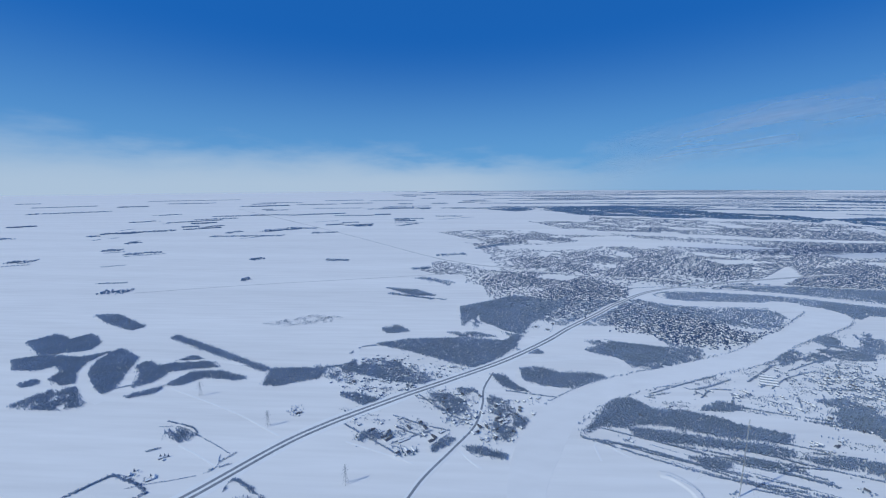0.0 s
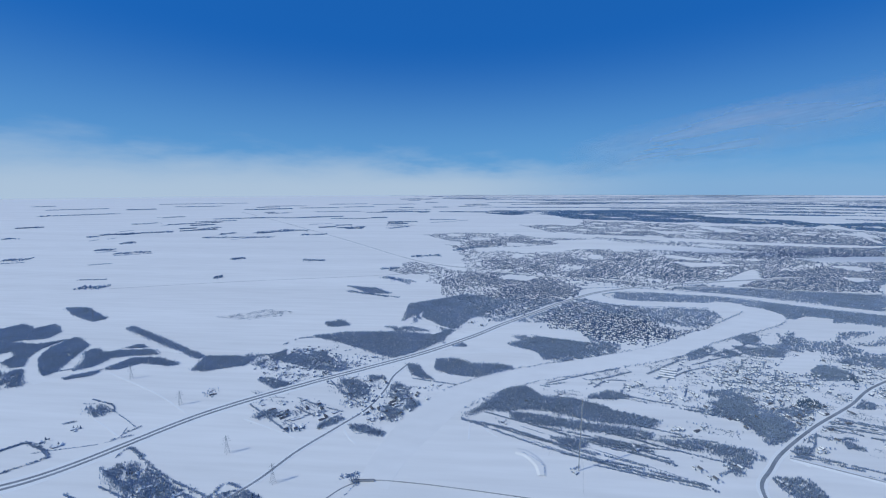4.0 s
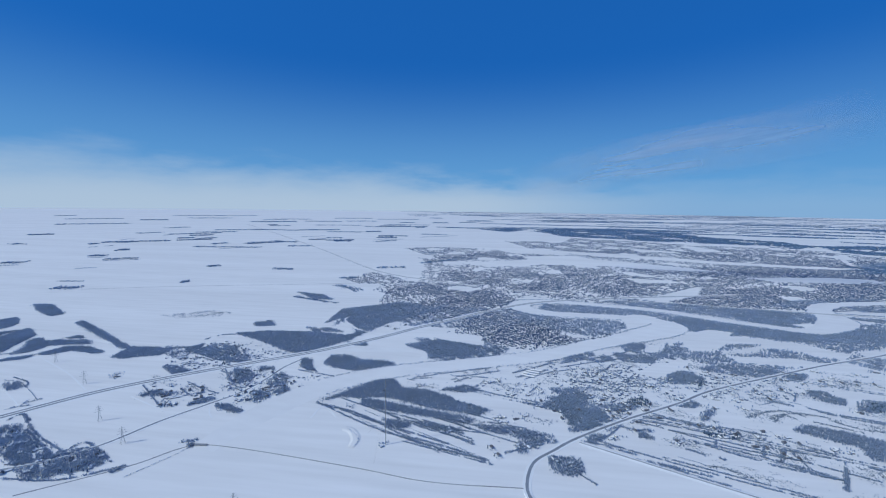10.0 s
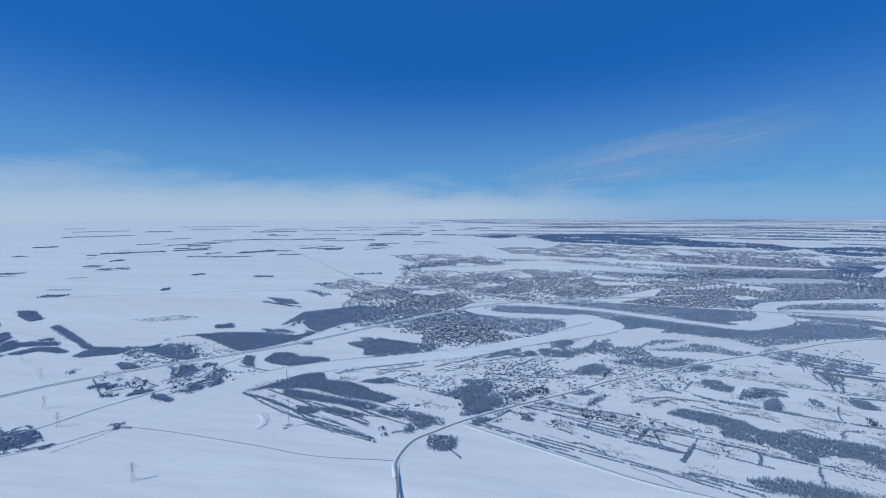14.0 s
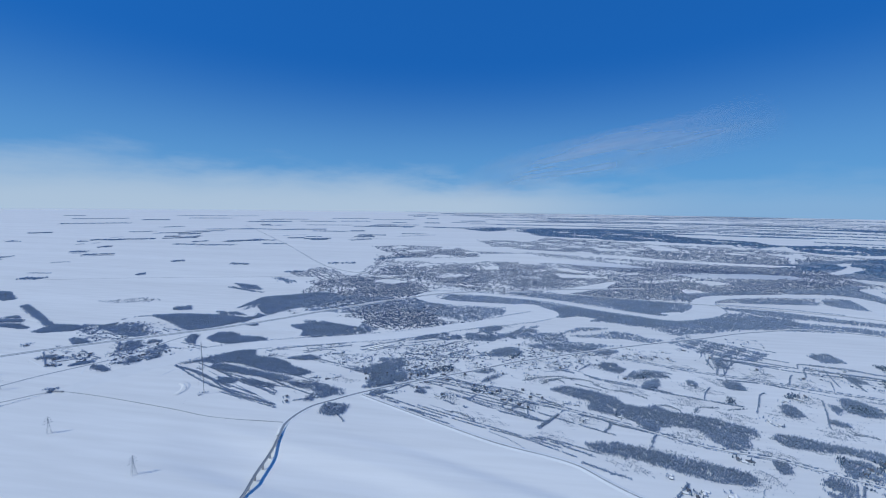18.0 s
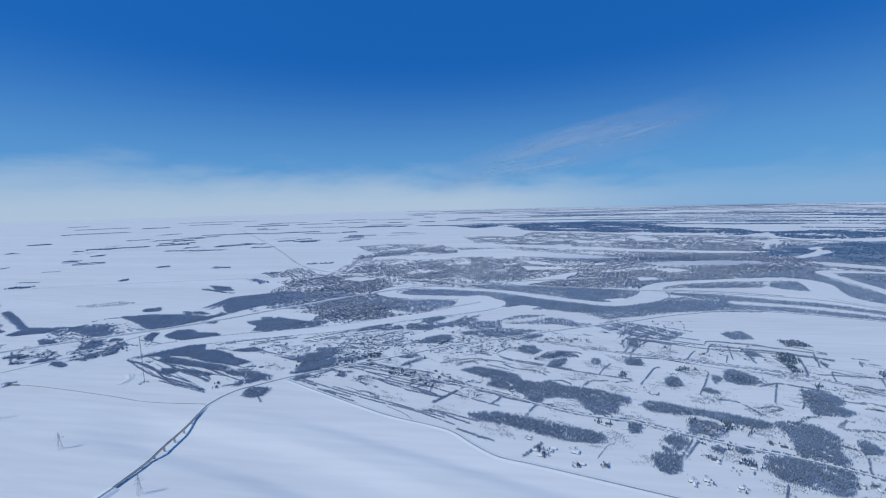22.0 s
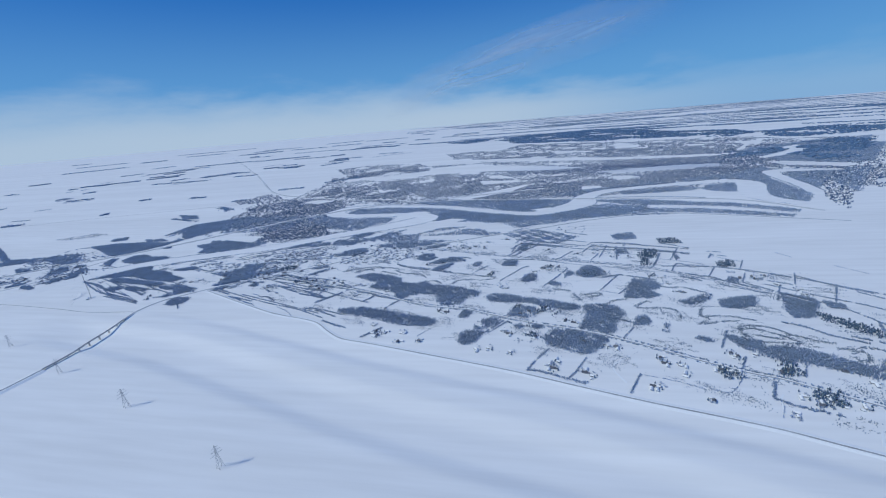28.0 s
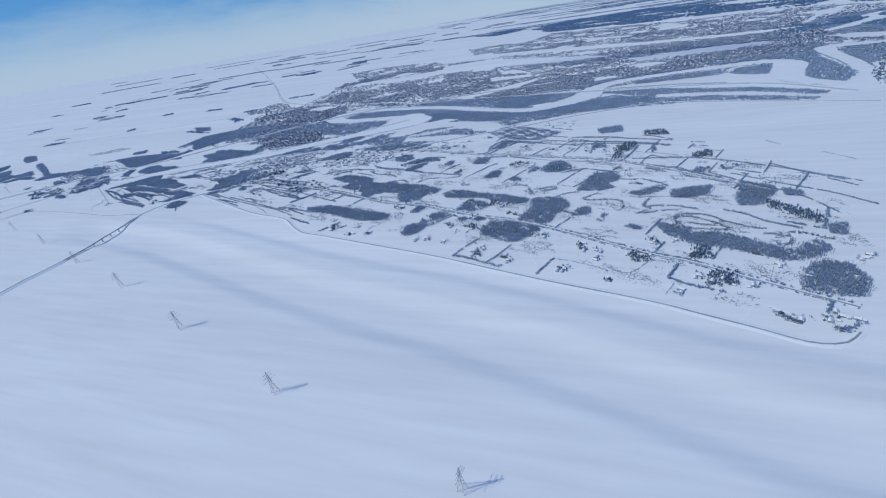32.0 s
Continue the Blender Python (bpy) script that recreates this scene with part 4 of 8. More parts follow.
wood([(-182.4, 137.8), (-172.7, 142.2), (-157.2, 140.6), (-148.8, 147.1), (-150.4, 141.3), (-146.1, 132.7), (-137.9, 121.6), (-143.5, 119.4), (-151.4, 124.1), (-152.0, 128.9), (-159.8, 133.9), (-162.0, 130.0), (-172.3, 129.5)], DENSE, gaps=0.4)
wood([(-141.3, 128.0), (-146.3, 135.2), (-149.4, 145.1), (-147.7, 149.8), (-133.4, 141.3), (-127.1, 127.9), (-121.7, 118.1), (-122.7, 114.6), (-129.1, 116.5)], DENSE, gaps=0.4)
wood([(-200.0, 190.4), (-189.0, 192.3), (-158.5, 175.0), (-161.7, 169.7), (-181.6, 179.0)], DENSE, gaps=0.4)
wood([(-135.8, 161.9), (-134.4, 164.8), (-74.9, 134.3), (-76.4, 131.7)], DENSE, gaps=0.4)
wood([(-116.1, 118.8), (-121.2, 128.7), (-128.0, 134.6), (-126.8, 138.2), (-118.0, 134.9), (-112.2, 144.1), (-101.4, 138.9), (-95.1, 134.8), (-103.6, 133.7), (-112.2, 130.7), (-111.6, 124.1), (-114.0, 120.9)], DENSE, gaps=0.4)
wood([(-105.5, 120.6), (-103.3, 130.6), (-94.1, 132.1), (-79.5, 127.1), (-83.3, 125.5), (-96.3, 127.0), (-100.2, 121.6)], DENSE, gaps=0.4)
wood([(-71.7, 122.6), (-74.9, 134.3), (-63.1, 135.8), (-53.7, 133.5), (-54.3, 128.0), (-61.5, 124.9), (-67.4, 121.8)], DENSE, gaps=0.4)
wood([(-113.9, 113.4), (-105.5, 120.6), (-105.5, 116.2), (-112.0, 112.5)], DENSE, gaps=0.4)
wood([(-158.7, 120.0), (-155.5, 123.1), (-151.3, 120.1), (-154.8, 117.4)], DENSE, gaps=0.4)
wood([(-40.4, 158.4), (-27.0, 163.9), (-2.2, 166.7), (15.3, 163.6), (23.7, 173.5), (19.8, 157.7), (10.0, 144.6), (1.4, 137.9), (-9.8, 143.5), (-24.5, 151.6)], DENSE, gaps=0.4)
wood([(-4.3, 210.4), (11.8, 221.3), (29.5, 233.6), (51.7, 223.0), (64.6, 235.5), (44.6, 202.2), (30.3, 184.7), (21.5, 163.7), (18.2, 170.1), (13.5, 180.6), (5.3, 188.2), (2.4, 192.3), (-2.8, 180.4)], DENSE, gaps=0.4)
wood([(-41.6, 176.9), (-32.6, 178.9), (-27.5, 173.4), (-37.3, 170.2)], DENSE, gaps=0.4)
wood([(-55.2, 250.8), (-31.6, 244.5), (-19.2, 232.1), (-33.2, 231.8)], DENSE, gaps=0.4)
wood([(18.2, 137.6), (24.8, 139.7), (32.5, 135.2), (42.9, 135.2), (48.4, 133.0), (38.9, 127.0), (32.5, 124.4), (25.1, 126.1), (18.6, 129.3)], DENSE, gaps=0.4)
wood([(19.6, 154.9), (29.0, 154.9), (30.8, 151.1), (21.6, 151.1)], DENSE, gaps=0.4)
wood([(47.8, 155.1), (62.6, 164.4), (77.9, 171.6), (85.5, 165.4), (77.6, 147.6), (61.2, 139.8), (59.3, 147.2)], DENSE, gaps=0.4)
wood([(7.7, 133.5), (13.7, 131.3), (19.0, 123.6), (17.0, 121.9), (11.5, 124.9), (8.7, 129.5)], DENSE, gaps=0.4)
wood([(-48.3, 135.2), (-44.9, 143.6), (-33.6, 134.7), (-19.9, 128.5), (-13.8, 127.2), (-17.3, 124.8), (-29.6, 127.7), (-38.5, 131.0)], DENSE, gaps=0.4)
wood([(-43.2, 117.7), (-38.2, 119.0), (-27.5, 114.1), (-33.7, 111.5)], DENSE, gaps=0.4)
wood([(-11.3, 92.5), (-7.6, 97.3), (-4.4, 96.5), (-7.8, 93.4), (-10.3, 91.1)], DENSE, gaps=0.4)
wood([(-2.6, 93.2), (1.7, 94.1), (9.0, 90.6), (7.6, 89.1), (0.4, 91.4)], DENSE, gaps=0.4)
wood([(29.4, 99.7), (34.1, 104.5), (44.2, 116.9), (50.9, 119.5), (55.0, 112.9), (64.8, 112.2), (74.2, 108.0), (83.0, 105.9), (88.0, 103.2), (82.5, 97.8), (74.3, 99.7), (65.7, 101.0), (54.5, 105.2), (47.0, 105.3), (43.7, 103.8), (36.2, 104.0)], DENSE, gaps=0.4)
wood([(43.7, 103.8), (55.1, 101.8), (65.8, 99.1), (77.6, 97.1), (82.4, 95.4), (79.1, 93.0), (71.1, 94.8), (61.1, 96.3), (50.6, 98.0), (44.9, 99.5)], DENSE, gaps=0.4)
wood([(53.4, 92.3), (60.0, 91.8), (63.4, 90.1), (60.6, 87.9), (56.5, 89.2)], DENSE, gaps=0.4)
wood([(68.5, 112.8), (78.1, 118.2), (83.7, 115.1), (79.8, 112.6)], DENSE, gaps=0.4)
wood([(83.5, 113.1), (93.9, 108.5), (104.2, 107.2), (110.5, 104.7), (103.6, 104.4), (92.0, 107.2)], DENSE, gaps=0.4)
wood([(82.2, 93.4), (91.7, 93.2), (103.6, 90.5), (105.7, 86.7), (99.5, 86.3), (91.1, 89.1), (83.6, 90.9)], DENSE, gaps=0.4)
wood([(106.5, 109.2), (113.7, 115.8), (112.4, 111.1)], DENSE, gaps=0.4)
wood([(4.3, 73.6), (12.6, 72.3), (12.2, 70.6), (7.0, 71.1)], DENSE, gaps=0.4)
wood([(304.4, 58.5), (309.6, 56.9), (312.9, 54.2), (311.2, 50.9), (306.0, 53.7)], GROVE, gaps=0.7)
wood([(326.8, 18.6), (328.9, 18.7), (328.8, 17.2), (326.8, 17.8)], GROVE, gaps=0.7)
wood([(105.7, 112.9), (114.5, 115.4), (123.6, 109.7), (123.8, 102.1), (117.4, 95.7), (110.7, 96.3)], GROVE, gaps=0.7)
wood([(112.2, 104.1), (123.3, 104.1), (126.7, 98.9), (119.5, 94.4), (112.5, 95.2)], GROVE, gaps=0.7)
wood([(157.6, 140.3), (169.5, 142.6), (165.6, 133.4), (157.9, 133.3)], GROVE, gaps=0.7)
wood([(-146.0, 107.6), (-142.5, 116.4), (-135.0, 118.9), (-129.1, 112.7), (-122.0, 107.9), (-129.2, 104.7), (-144.0, 106.1)], GROVE, gaps=0.7)
wood([(-86.9, 96.2), (-82.6, 98.0), (-76.6, 94.6), (-79.1, 91.9)], GROVE, gaps=0.7)
wood([(-32.7, 95.8), (-29.5, 99.3), (-23.1, 98.5), (-21.1, 96.6), (-26.7, 95.5), (-30.7, 94.3)], GROVE, gaps=0.7)
wood([(12.7, 109.5), (17.4, 105.2), (15.5, 101.5), (11.6, 102.9)], GROVE, gaps=0.7)
wood([(5.8, 118.9), (11.2, 115.5), (12.6, 108.1), (8.4, 106.9), (5.0, 111.2)], GROVE, gaps=0.7)
wood([(6.0, 104.4), (12.3, 101.6), (9.1, 95.9), (4.5, 98.4)], GROVE, gaps=0.7)
wood([(-14.4, 119.6), (-3.4, 119.2), (-0.9, 110.1), (-5.5, 106.2), (-11.4, 111.9)], GROVE, gaps=0.7)
wood([(-10.4, 173.3), (5.4, 173.3), (13.0, 168.1), (-2.2, 166.7)], GROVE, gaps=0.7)
wood([(63.2, 92.3), (74.3, 91.0), (80.4, 89.2), (75.9, 88.1), (66.6, 89.5)], GROVE, gaps=0.7)
wood([(94.3, 85.7), (101.4, 87.7), (98.8, 82.5), (94.1, 80.6)], GROVE, gaps=0.7)
wood([(-55.1, 71.0), (-52.8, 75.3), (-29.6, 65.8), (-15.3, 58.7), (-21.1, 55.1), (-39.7, 63.0)], GROVE, gaps=0.7)
wood([(-25.9, 64.4), (-19.2, 68.1), (-9.3, 63.8), (-12.2, 60.4), (-16.6, 58.6)], GROVE, gaps=0.7)
wood([(-6.0, 60.6), (-3.9, 63.2), (-3.4, 61.9), (-4.7, 60.1)], GROVE, gaps=0.7)
wood([(156.8, 140.1), (164.2, 142.3), (167.4, 138.7), (159.2, 134.0)], GROVE, gaps=0.7)
wood([(125.8, 111.9), (135.1, 110.9), (132.4, 106.7), (123.2, 106.8)], GROVE, gaps=0.7)
wood([(316.6, 147.0), (324.5, 147.8), (324.7, 139.1), (314.9, 140.6)], EVERGREEN, mat=SPRUCE, spacing=0.42, radius=0.2, height=0.85, gaps=0.4)
wood([(311.6, 35.6), (317.7, 36.0), (315.6, 30.5), (310.6, 29.8)], EVERGREEN, mat=SPRUCE, spacing=0.42, radius=0.2, height=0.85, gaps=0.4)
wood([(296.3, 43.7), (300.9, 43.5), (299.7, 38.3), (295.9, 38.3)], EVERGREEN, mat=SPRUCE, spacing=0.42, radius=0.2, height=0.85, gaps=0.4)
wood([(309.9, 42.3), (313.3, 47.5), (314.5, 44.0), (313.8, 40.1), (309.7, 40.1)], EVERGREEN, mat=SPRUCE, spacing=0.42, radius=0.2, height=0.85, gaps=0.4)
wood([(335.8, 72.0), (340.7, 67.7), (345.0, 62.1), (342.0, 57.6), (338.4, 62.9), (334.8, 67.8)], EVERGREEN, mat=SPRUCE, spacing=0.42, radius=0.2, height=0.85, gaps=0.4)
wood([(-23.1, 125.0), (-18.8, 123.1), (-20.2, 120.9)], EVERGREEN, mat=SPRUCE, spacing=0.42, radius=0.2, height=0.85, gaps=0.4)
wood([(-102.8, 181.2), (-81.3, 196.3), (-64.7, 192.1), (-70.4, 184.4), (-89.6, 177.6)], THICKET, spacing=0.7, radius=0.3, height=0.25, gaps=0.9, mat=SCRUB, name="thicket")
tree_row([(282.5, 137.0), (294.9, 135.1), (307.4, 132.2), (321.7, 124.1)], HEDGE)
tree_row([(245.6, 136.0), (254.1, 148.4), (263.8, 145.0), (281.8, 138.2)], HEDGE)
tree_row([(246.1, 123.5), (253.9, 140.3)], HEDGE)
tree_row([(113.9, 78.6), (123.4, 72.2), (125.5, 71.2)], HEDGE)
tree_row([(125.5, 71.2), (129.3, 78.6)], HEDGE)
tree_row([(132.2, 105.5), (144.5, 101.3), (159.6, 94.1), (176.8, 89.7)], HEDGE)
tree_row([(167.8, 83.8), (168.6, 91.1), (175.9, 93.1)], HEDGE)
tree_row([(170.3, 76.8), (174.7, 82.3), (179.2, 88.6)], HEDGE)
tree_row([(337.9, 92.0), (330.8, 80.5)], HEDGE)
tree_row([(347.1, 100.3), (353.6, 91.5), (360.5, 84.8)], HEDGE)
tree_row([(329.4, 123.6), (334.6, 121.3)], HEDGE)
tree_row([(333.4, 93.0), (344.9, 82.6), (353.1, 76.2), (359.2, 68.3)], HEDGE)
tree_row([(301.8, 42.5), (305.1, 47.6)], HEDGE)
tree_row([(313.8, 40.1), (317.9, 46.7)], HEDGE)
tree_row([(112.2, 76.0), (119.5, 72.5), (123.6, 71.6)], HEDGE)
tree_row([(123.6, 71.6), (128.3, 77.8), (130.4, 80.6)], HEDGE)
tree_row([(118.0, 75.6), (122.4, 78.5)], HEDGE)
tree_row([(169.6, 72.8), (177.7, 70.5), (185.5, 67.4)], HEDGE)
tree_row([(141.9, 104.5), (151.9, 99.7), (165.0, 95.2), (179.7, 90.7)], HEDGE)
tree_row([(100.5, 126.7), (111.4, 134.2), (125.4, 139.8)], HEDGE)
tree_row([(118.2, 127.4), (128.8, 125.8), (136.6, 121.0)], HEDGE)
tree_row([(132.2, 138.2), (144.1, 128.7), (157.9, 133.3)], HEDGE)
tree_row([(-38.0, 107.1), (-33.5, 110.9)], HEDGE)
tree_row([(-64.3, 82.7), (-60.3, 85.0)], HEDGE)
tree_row([(-121.7, 118.1), (-117.8, 120.5)], HEDGE)
tree_row([(-85.0, 88.3), (-82.4, 89.8)], HEDGE)
tree_row([(-23.9, 107.0), (-14.7, 102.8), (-6.4, 100.1)], HEDGE)
tree_row([(11.4, 122.1), (29.5, 118.2)], HEDGE)
tree_row([(-17.5, 116.6), (-10.1, 114.8), (-3.1, 116.0)], HEDGE)
tree_row([(-41.2, 139.1), (-24.8, 132.4), (-12.0, 128.2)], HEDGE)
tree_row([(-18.2, 119.8), (-9.4, 110.4), (-0.4, 103.4)], HEDGE)
tree_row([(-21.9, 94.1), (-15.3, 98.1), (-11.1, 100.3)], HEDGE)
tree_row([(36.5, 103.0), (48.9, 97.8), (59.8, 93.2), (72.8, 89.5), (81.7, 85.6)], HEDGE)
tree_row([(72.0, 126.2), (78.1, 118.2)], HEDGE)
tree_row([(55.9, 120.2), (64.2, 118.3), (74.1, 122.8)], HEDGE)
tree_row([(-26.2, 65.3), (-19.7, 68.4)], HEDGE)
tree_row([(-19.2, 68.1), (-8.6, 63.9)], HEDGE)
tree_row([(-28.2, 55.2), (-14.4, 56.8), (-3.9, 63.2)], HEDGE)
tree_row([(113.0, 86.3), (122.2, 82.7), (132.5, 79.1), (143.8, 75.2)], HEDGE)
tree_row([(139.7, 97.8), (152.7, 94.1), (163.4, 89.6), (176.4, 83.6), (191.9, 77.0)], HEDGE)
tree_row([(129.2, 136.0), (140.1, 146.3)], HEDGE)
tree_row([(138.9, 129.5), (153.8, 145.4)], HEDGE)
tree_row([(116.0, 139.6), (130.8, 146.7), (146.4, 153.6)], HEDGE)
tree_row([(115.5, 107.9), (132.1, 102.8), (151.7, 97.4)], HEDGE)
tree_row([(168.0, 72.1), (174.4, 70.4), (183.2, 66.1)], THICK_HEDGE, spacing=0.08, width=0.45, height=0.55, radius=0.15)
tree_row([(179.5, 63.3), (184.6, 60.9), (190.3, 58.6)], THICK_HEDGE, spacing=0.08, width=0.45, height=0.55, radius=0.15)
tree_row([(158.7, 84.9), (170.8, 81.2)], THICK_HEDGE, spacing=0.08, width=0.45, height=0.55, radius=0.15)
tree_row([(198.0, 53.1), (203.5, 59.2)], THICK_HEDGE, spacing=0.08, width=0.45, height=0.55, radius=0.15)
tree_row([(307.3, 39.8), (302.9, 32.1)], THICK_HEDGE, spacing=0.08, width=0.45, height=0.55, radius=0.15)
tree_row([(302.9, 32.1), (306.3, 29.8), (312.9, 27.5)], THICK_HEDGE, spacing=0.08, width=0.45, height=0.55, radius=0.15)
tree_row([(330.1, 25.9), (327.2, 20.9)], THICK_HEDGE, spacing=0.08, width=0.45, height=0.55, radius=0.15)
tree_row([(328.3, 17.6), (331.5, 19.9)], THICK_HEDGE, spacing=0.08, width=0.45, height=0.55, radius=0.15)
tree_row([(323.7, 66.0), (328.1, 63.2), (331.5, 58.8), (337.4, 55.3)], THICK_HEDGE, spacing=0.08, width=0.45, height=0.55, radius=0.15)
tree_row([(341.8, 55.1), (348.2, 66.8)], THICK_HEDGE, spacing=0.08, width=0.45, height=0.55, radius=0.15)
tree_row([(144.0, 93.0), (153.4, 89.9), (165.3, 85.1), (172.7, 80.8)], THICK_HEDGE, spacing=0.08, width=0.45, height=0.55, radius=0.15)
tree_row([(162.3, 86.4), (168.1, 93.3)], THICK_HEDGE, spacing=0.08, width=0.45, height=0.55, radius=0.15)
tree_row([(163.5, 84.8), (169.2, 81.8), (173.8, 80.9)], THICK_HEDGE, spacing=0.08, width=0.45, height=0.55, radius=0.15)
tree_row([(252.1, 145.4), (267.4, 136.9)], THICK_HEDGE, spacing=0.08, width=0.45, height=0.55, radius=0.15)
tree_row([(-72.8, 134.2), (-62.2, 133.8), (-51.2, 137.4), (-44.2, 141.3)], THICK_HEDGE, spacing=0.08, width=0.45, height=0.55, radius=0.15)
tree_row([(-48.9, 148.3), (-44.4, 155.7), (-30.7, 158.2)], THICK_HEDGE, spacing=0.08, width=0.45, height=0.55, radius=0.15)
tree_row([(29.8, 98.7), (38.7, 96.5), (50.2, 91.9), (60.9, 85.4), (74.4, 81.2), (81.3, 78.7), (87.2, 75.4)], THICK_HEDGE, spacing=0.08, width=0.45, height=0.55, radius=0.15)
tree_row([(63.2, 92.3), (74.3, 87.2), (82.3, 83.3)], THICK_HEDGE, spacing=0.08, width=0.45, height=0.55, radius=0.15)
tree_row([(55.4, 123.8), (67.5, 130.4), (85.0, 135.6), (98.8, 140.6), (109.0, 146.9)], THICK_HEDGE, spacing=0.08, width=0.45, height=0.55, radius=0.15)
tree_row([(85.2, 122.8), (79.9, 114.5)], THICK_HEDGE, spacing=0.08, width=0.45, height=0.55, radius=0.15)
tree_row([(-46.1, 73.4), (-26.6, 64.3), (-13.1, 58.2)], THICK_HEDGE, spacing=0.08, width=0.45, height=0.55, radius=0.15)
tree_row([(159.3, 88.1), (165.2, 96.8)], THICK_HEDGE, spacing=0.08, width=0.45, height=0.55, radius=0.15)
tree_row([(169.8, 77.1), (177.5, 86.1)], THICK_HEDGE, spacing=0.08, width=0.45, height=0.55, radius=0.15)
tree_row([(142.5, 92.7), (157.8, 87.2), (170.6, 81.9)], THIN_HEDGE, spacing=0.2, width=0.18, height=0.35, radius=0.13)
tree_row([(290.2, 35.5), (295.0, 33.5), (300.6, 39.5)], THIN_HEDGE, spacing=0.2, width=0.18, height=0.35, radius=0.13)
tree_row([(-89.8, 98.6), (-83.0, 98.5), (-72.7, 93.7), (-62.9, 88.7)], THIN_HEDGE, spacing=0.2, width=0.18, height=0.35, radius=0.13)
tree_row([(216.4, 54.0), (220.3, 59.7)], THIN_HEDGE, spacing=0.2, width=0.18, height=0.35, radius=0.13)
tree_row([(309.9, 61.9), (313.9, 62.3), (318.5, 59.4), (321.6, 54.8), (312.6, 55.5), (310.8, 57.9), (307.4, 55.3)], SCRUB_LINE, spacing=0.06, width=0.7, height=0.3, radius=0.15, gaps=0.15, mat=SCRUB, name="scrub_line")
tree_row([(303.3, 69.0), (311.1, 69.3), (317.1, 66.9)], SCRUB_LINE, spacing=0.06, width=0.7, height=0.3, radius=0.15, gaps=0.15, mat=SCRUB, name="scrub_line")
tree_row([(309.9, 55.5), (311.0, 62.3), (313.8, 63.8), (318.5, 63.0), (321.4, 59.6), (317.7, 57.0), (312.9, 58.7)], SCRUB_LINE, spacing=0.06, width=0.7, height=0.3, radius=0.15, gaps=0.15, mat=SCRUB, name="scrub_line")
tree_row([(330.3, 50.6), (333.2, 51.6), (333.1, 49.1), (330.2, 46.4), (329.7, 49.3)], SCRUB_LINE, spacing=0.06, width=0.7, height=0.3, radius=0.15, gaps=0.15, mat=SCRUB, name="scrub_line")
tree_row([(328.6, 52.3), (336.3, 53.1), (341.6, 49.8)], SCRUB_LINE, spacing=0.06, width=0.7, height=0.3, radius=0.15, gaps=0.15, mat=SCRUB, name="scrub_line")
tree_row([(321.4, 59.6), (325.5, 56.5), (329.8, 55.0)], SCRUB_LINE, spacing=0.06, width=0.7, height=0.3, radius=0.15, gaps=0.15, mat=SCRUB, name="scrub_line")
# the wooded river valley
wood([(118.8, 231.1), (124.2, 243.3), (146.2, 244.1), (168.2, 239.4), (187.2, 234.9), (201.7, 227.8), (215.1, 220.0), (225.9, 212.6), (242.0, 207.3), (260.6, 199.4), (258.5, 192.1), (229.7, 193.2), (212.2, 194.6), (198.6, 198.8), (192.2, 202.5), (191.0, 215.4), (182.4, 222.7), (165.9, 224.6), (145.7, 224.2), (128.2, 225.3)], DENSE, gaps=0.4, spacing=0.62, radius=0.33)
wood([(101.9, 224.1), (113.1, 216.4), (131.3, 211.5), (151.0, 211.4), (164.0, 208.5), (162.0, 198.4), (148.9, 185.3), (138.4, 179.8), (124.9, 186.2), (107.0, 198.1)], DENSE, gaps=0.4, spacing=0.62, radius=0.33)
wood([(165.1, 256.3), (185.3, 266.8), (210.8, 261.6), (276.9, 249.1), (265.9, 212.7), (244.3, 217.7), (224.0, 230.2), (202.4, 240.7), (185.4, 246.7)], MIXED, gaps=0.64, spacing=0.62, radius=0.36)
wood([(239.2, 249.7), (262.4, 253.9), (282.5, 248.4), (288.9, 244.9), (283.0, 227.6), (274.7, 219.5), (260.2, 212.7), (247.1, 215.9), (235.0, 226.5)], DENSE, gaps=0.4, spacing=0.62, radius=0.33)
wood([(276.1, 262.9), (303.4, 281.5), (328.1, 289.1), (345.9, 294.9), (371.9, 298.5), (356.7, 289.0), (331.6, 285.6), (314.0, 274.8), (300.0, 263.2), (294.0, 259.6)], DENSE, gaps=0.4, spacing=0.62, radius=0.33)
wood([(446.2, 332.9), (467.4, 347.4), (469.9, 336.8), (453.6, 316.5), (443.7, 290.3), (440.0, 265.0), (435.3, 231.4), (420.3, 211.9), (415.3, 220.0), (412.3, 232.4), (412.0, 244.0), (422.0, 266.6), (430.6, 288.4), (424.0, 299.1), (408.1, 301.3), (383.9, 294.9), (388.4, 309.6), (418.9, 318.9), (433.8, 322.2)], DENSE, gaps=0.4, spacing=0.62, radius=0.33)
wood([(393.4, 277.1), (411.3, 279.8), (416.8, 270.4), (405.7, 252.3), (397.3, 248.4), (387.3, 256.8), (383.9, 261.4)], DENSE, gaps=0.4, spacing=0.62, radius=0.33)
tree_row([(305.6, 249.2), (324.3, 246.9), (343.9, 244.1), (356.8, 240.5), (375.0, 234.3)], THICK_HEDGE, spacing=0.2, width=0.8, height=0.55, radius=0.3)
wood([(326.6, 262.8), (344.4, 270.3), (368.9, 273.6), (385.4, 269.1), (377.0, 260.1), (350.8, 257.3), (328.1, 255.5)], GROVE, gaps=0.7)
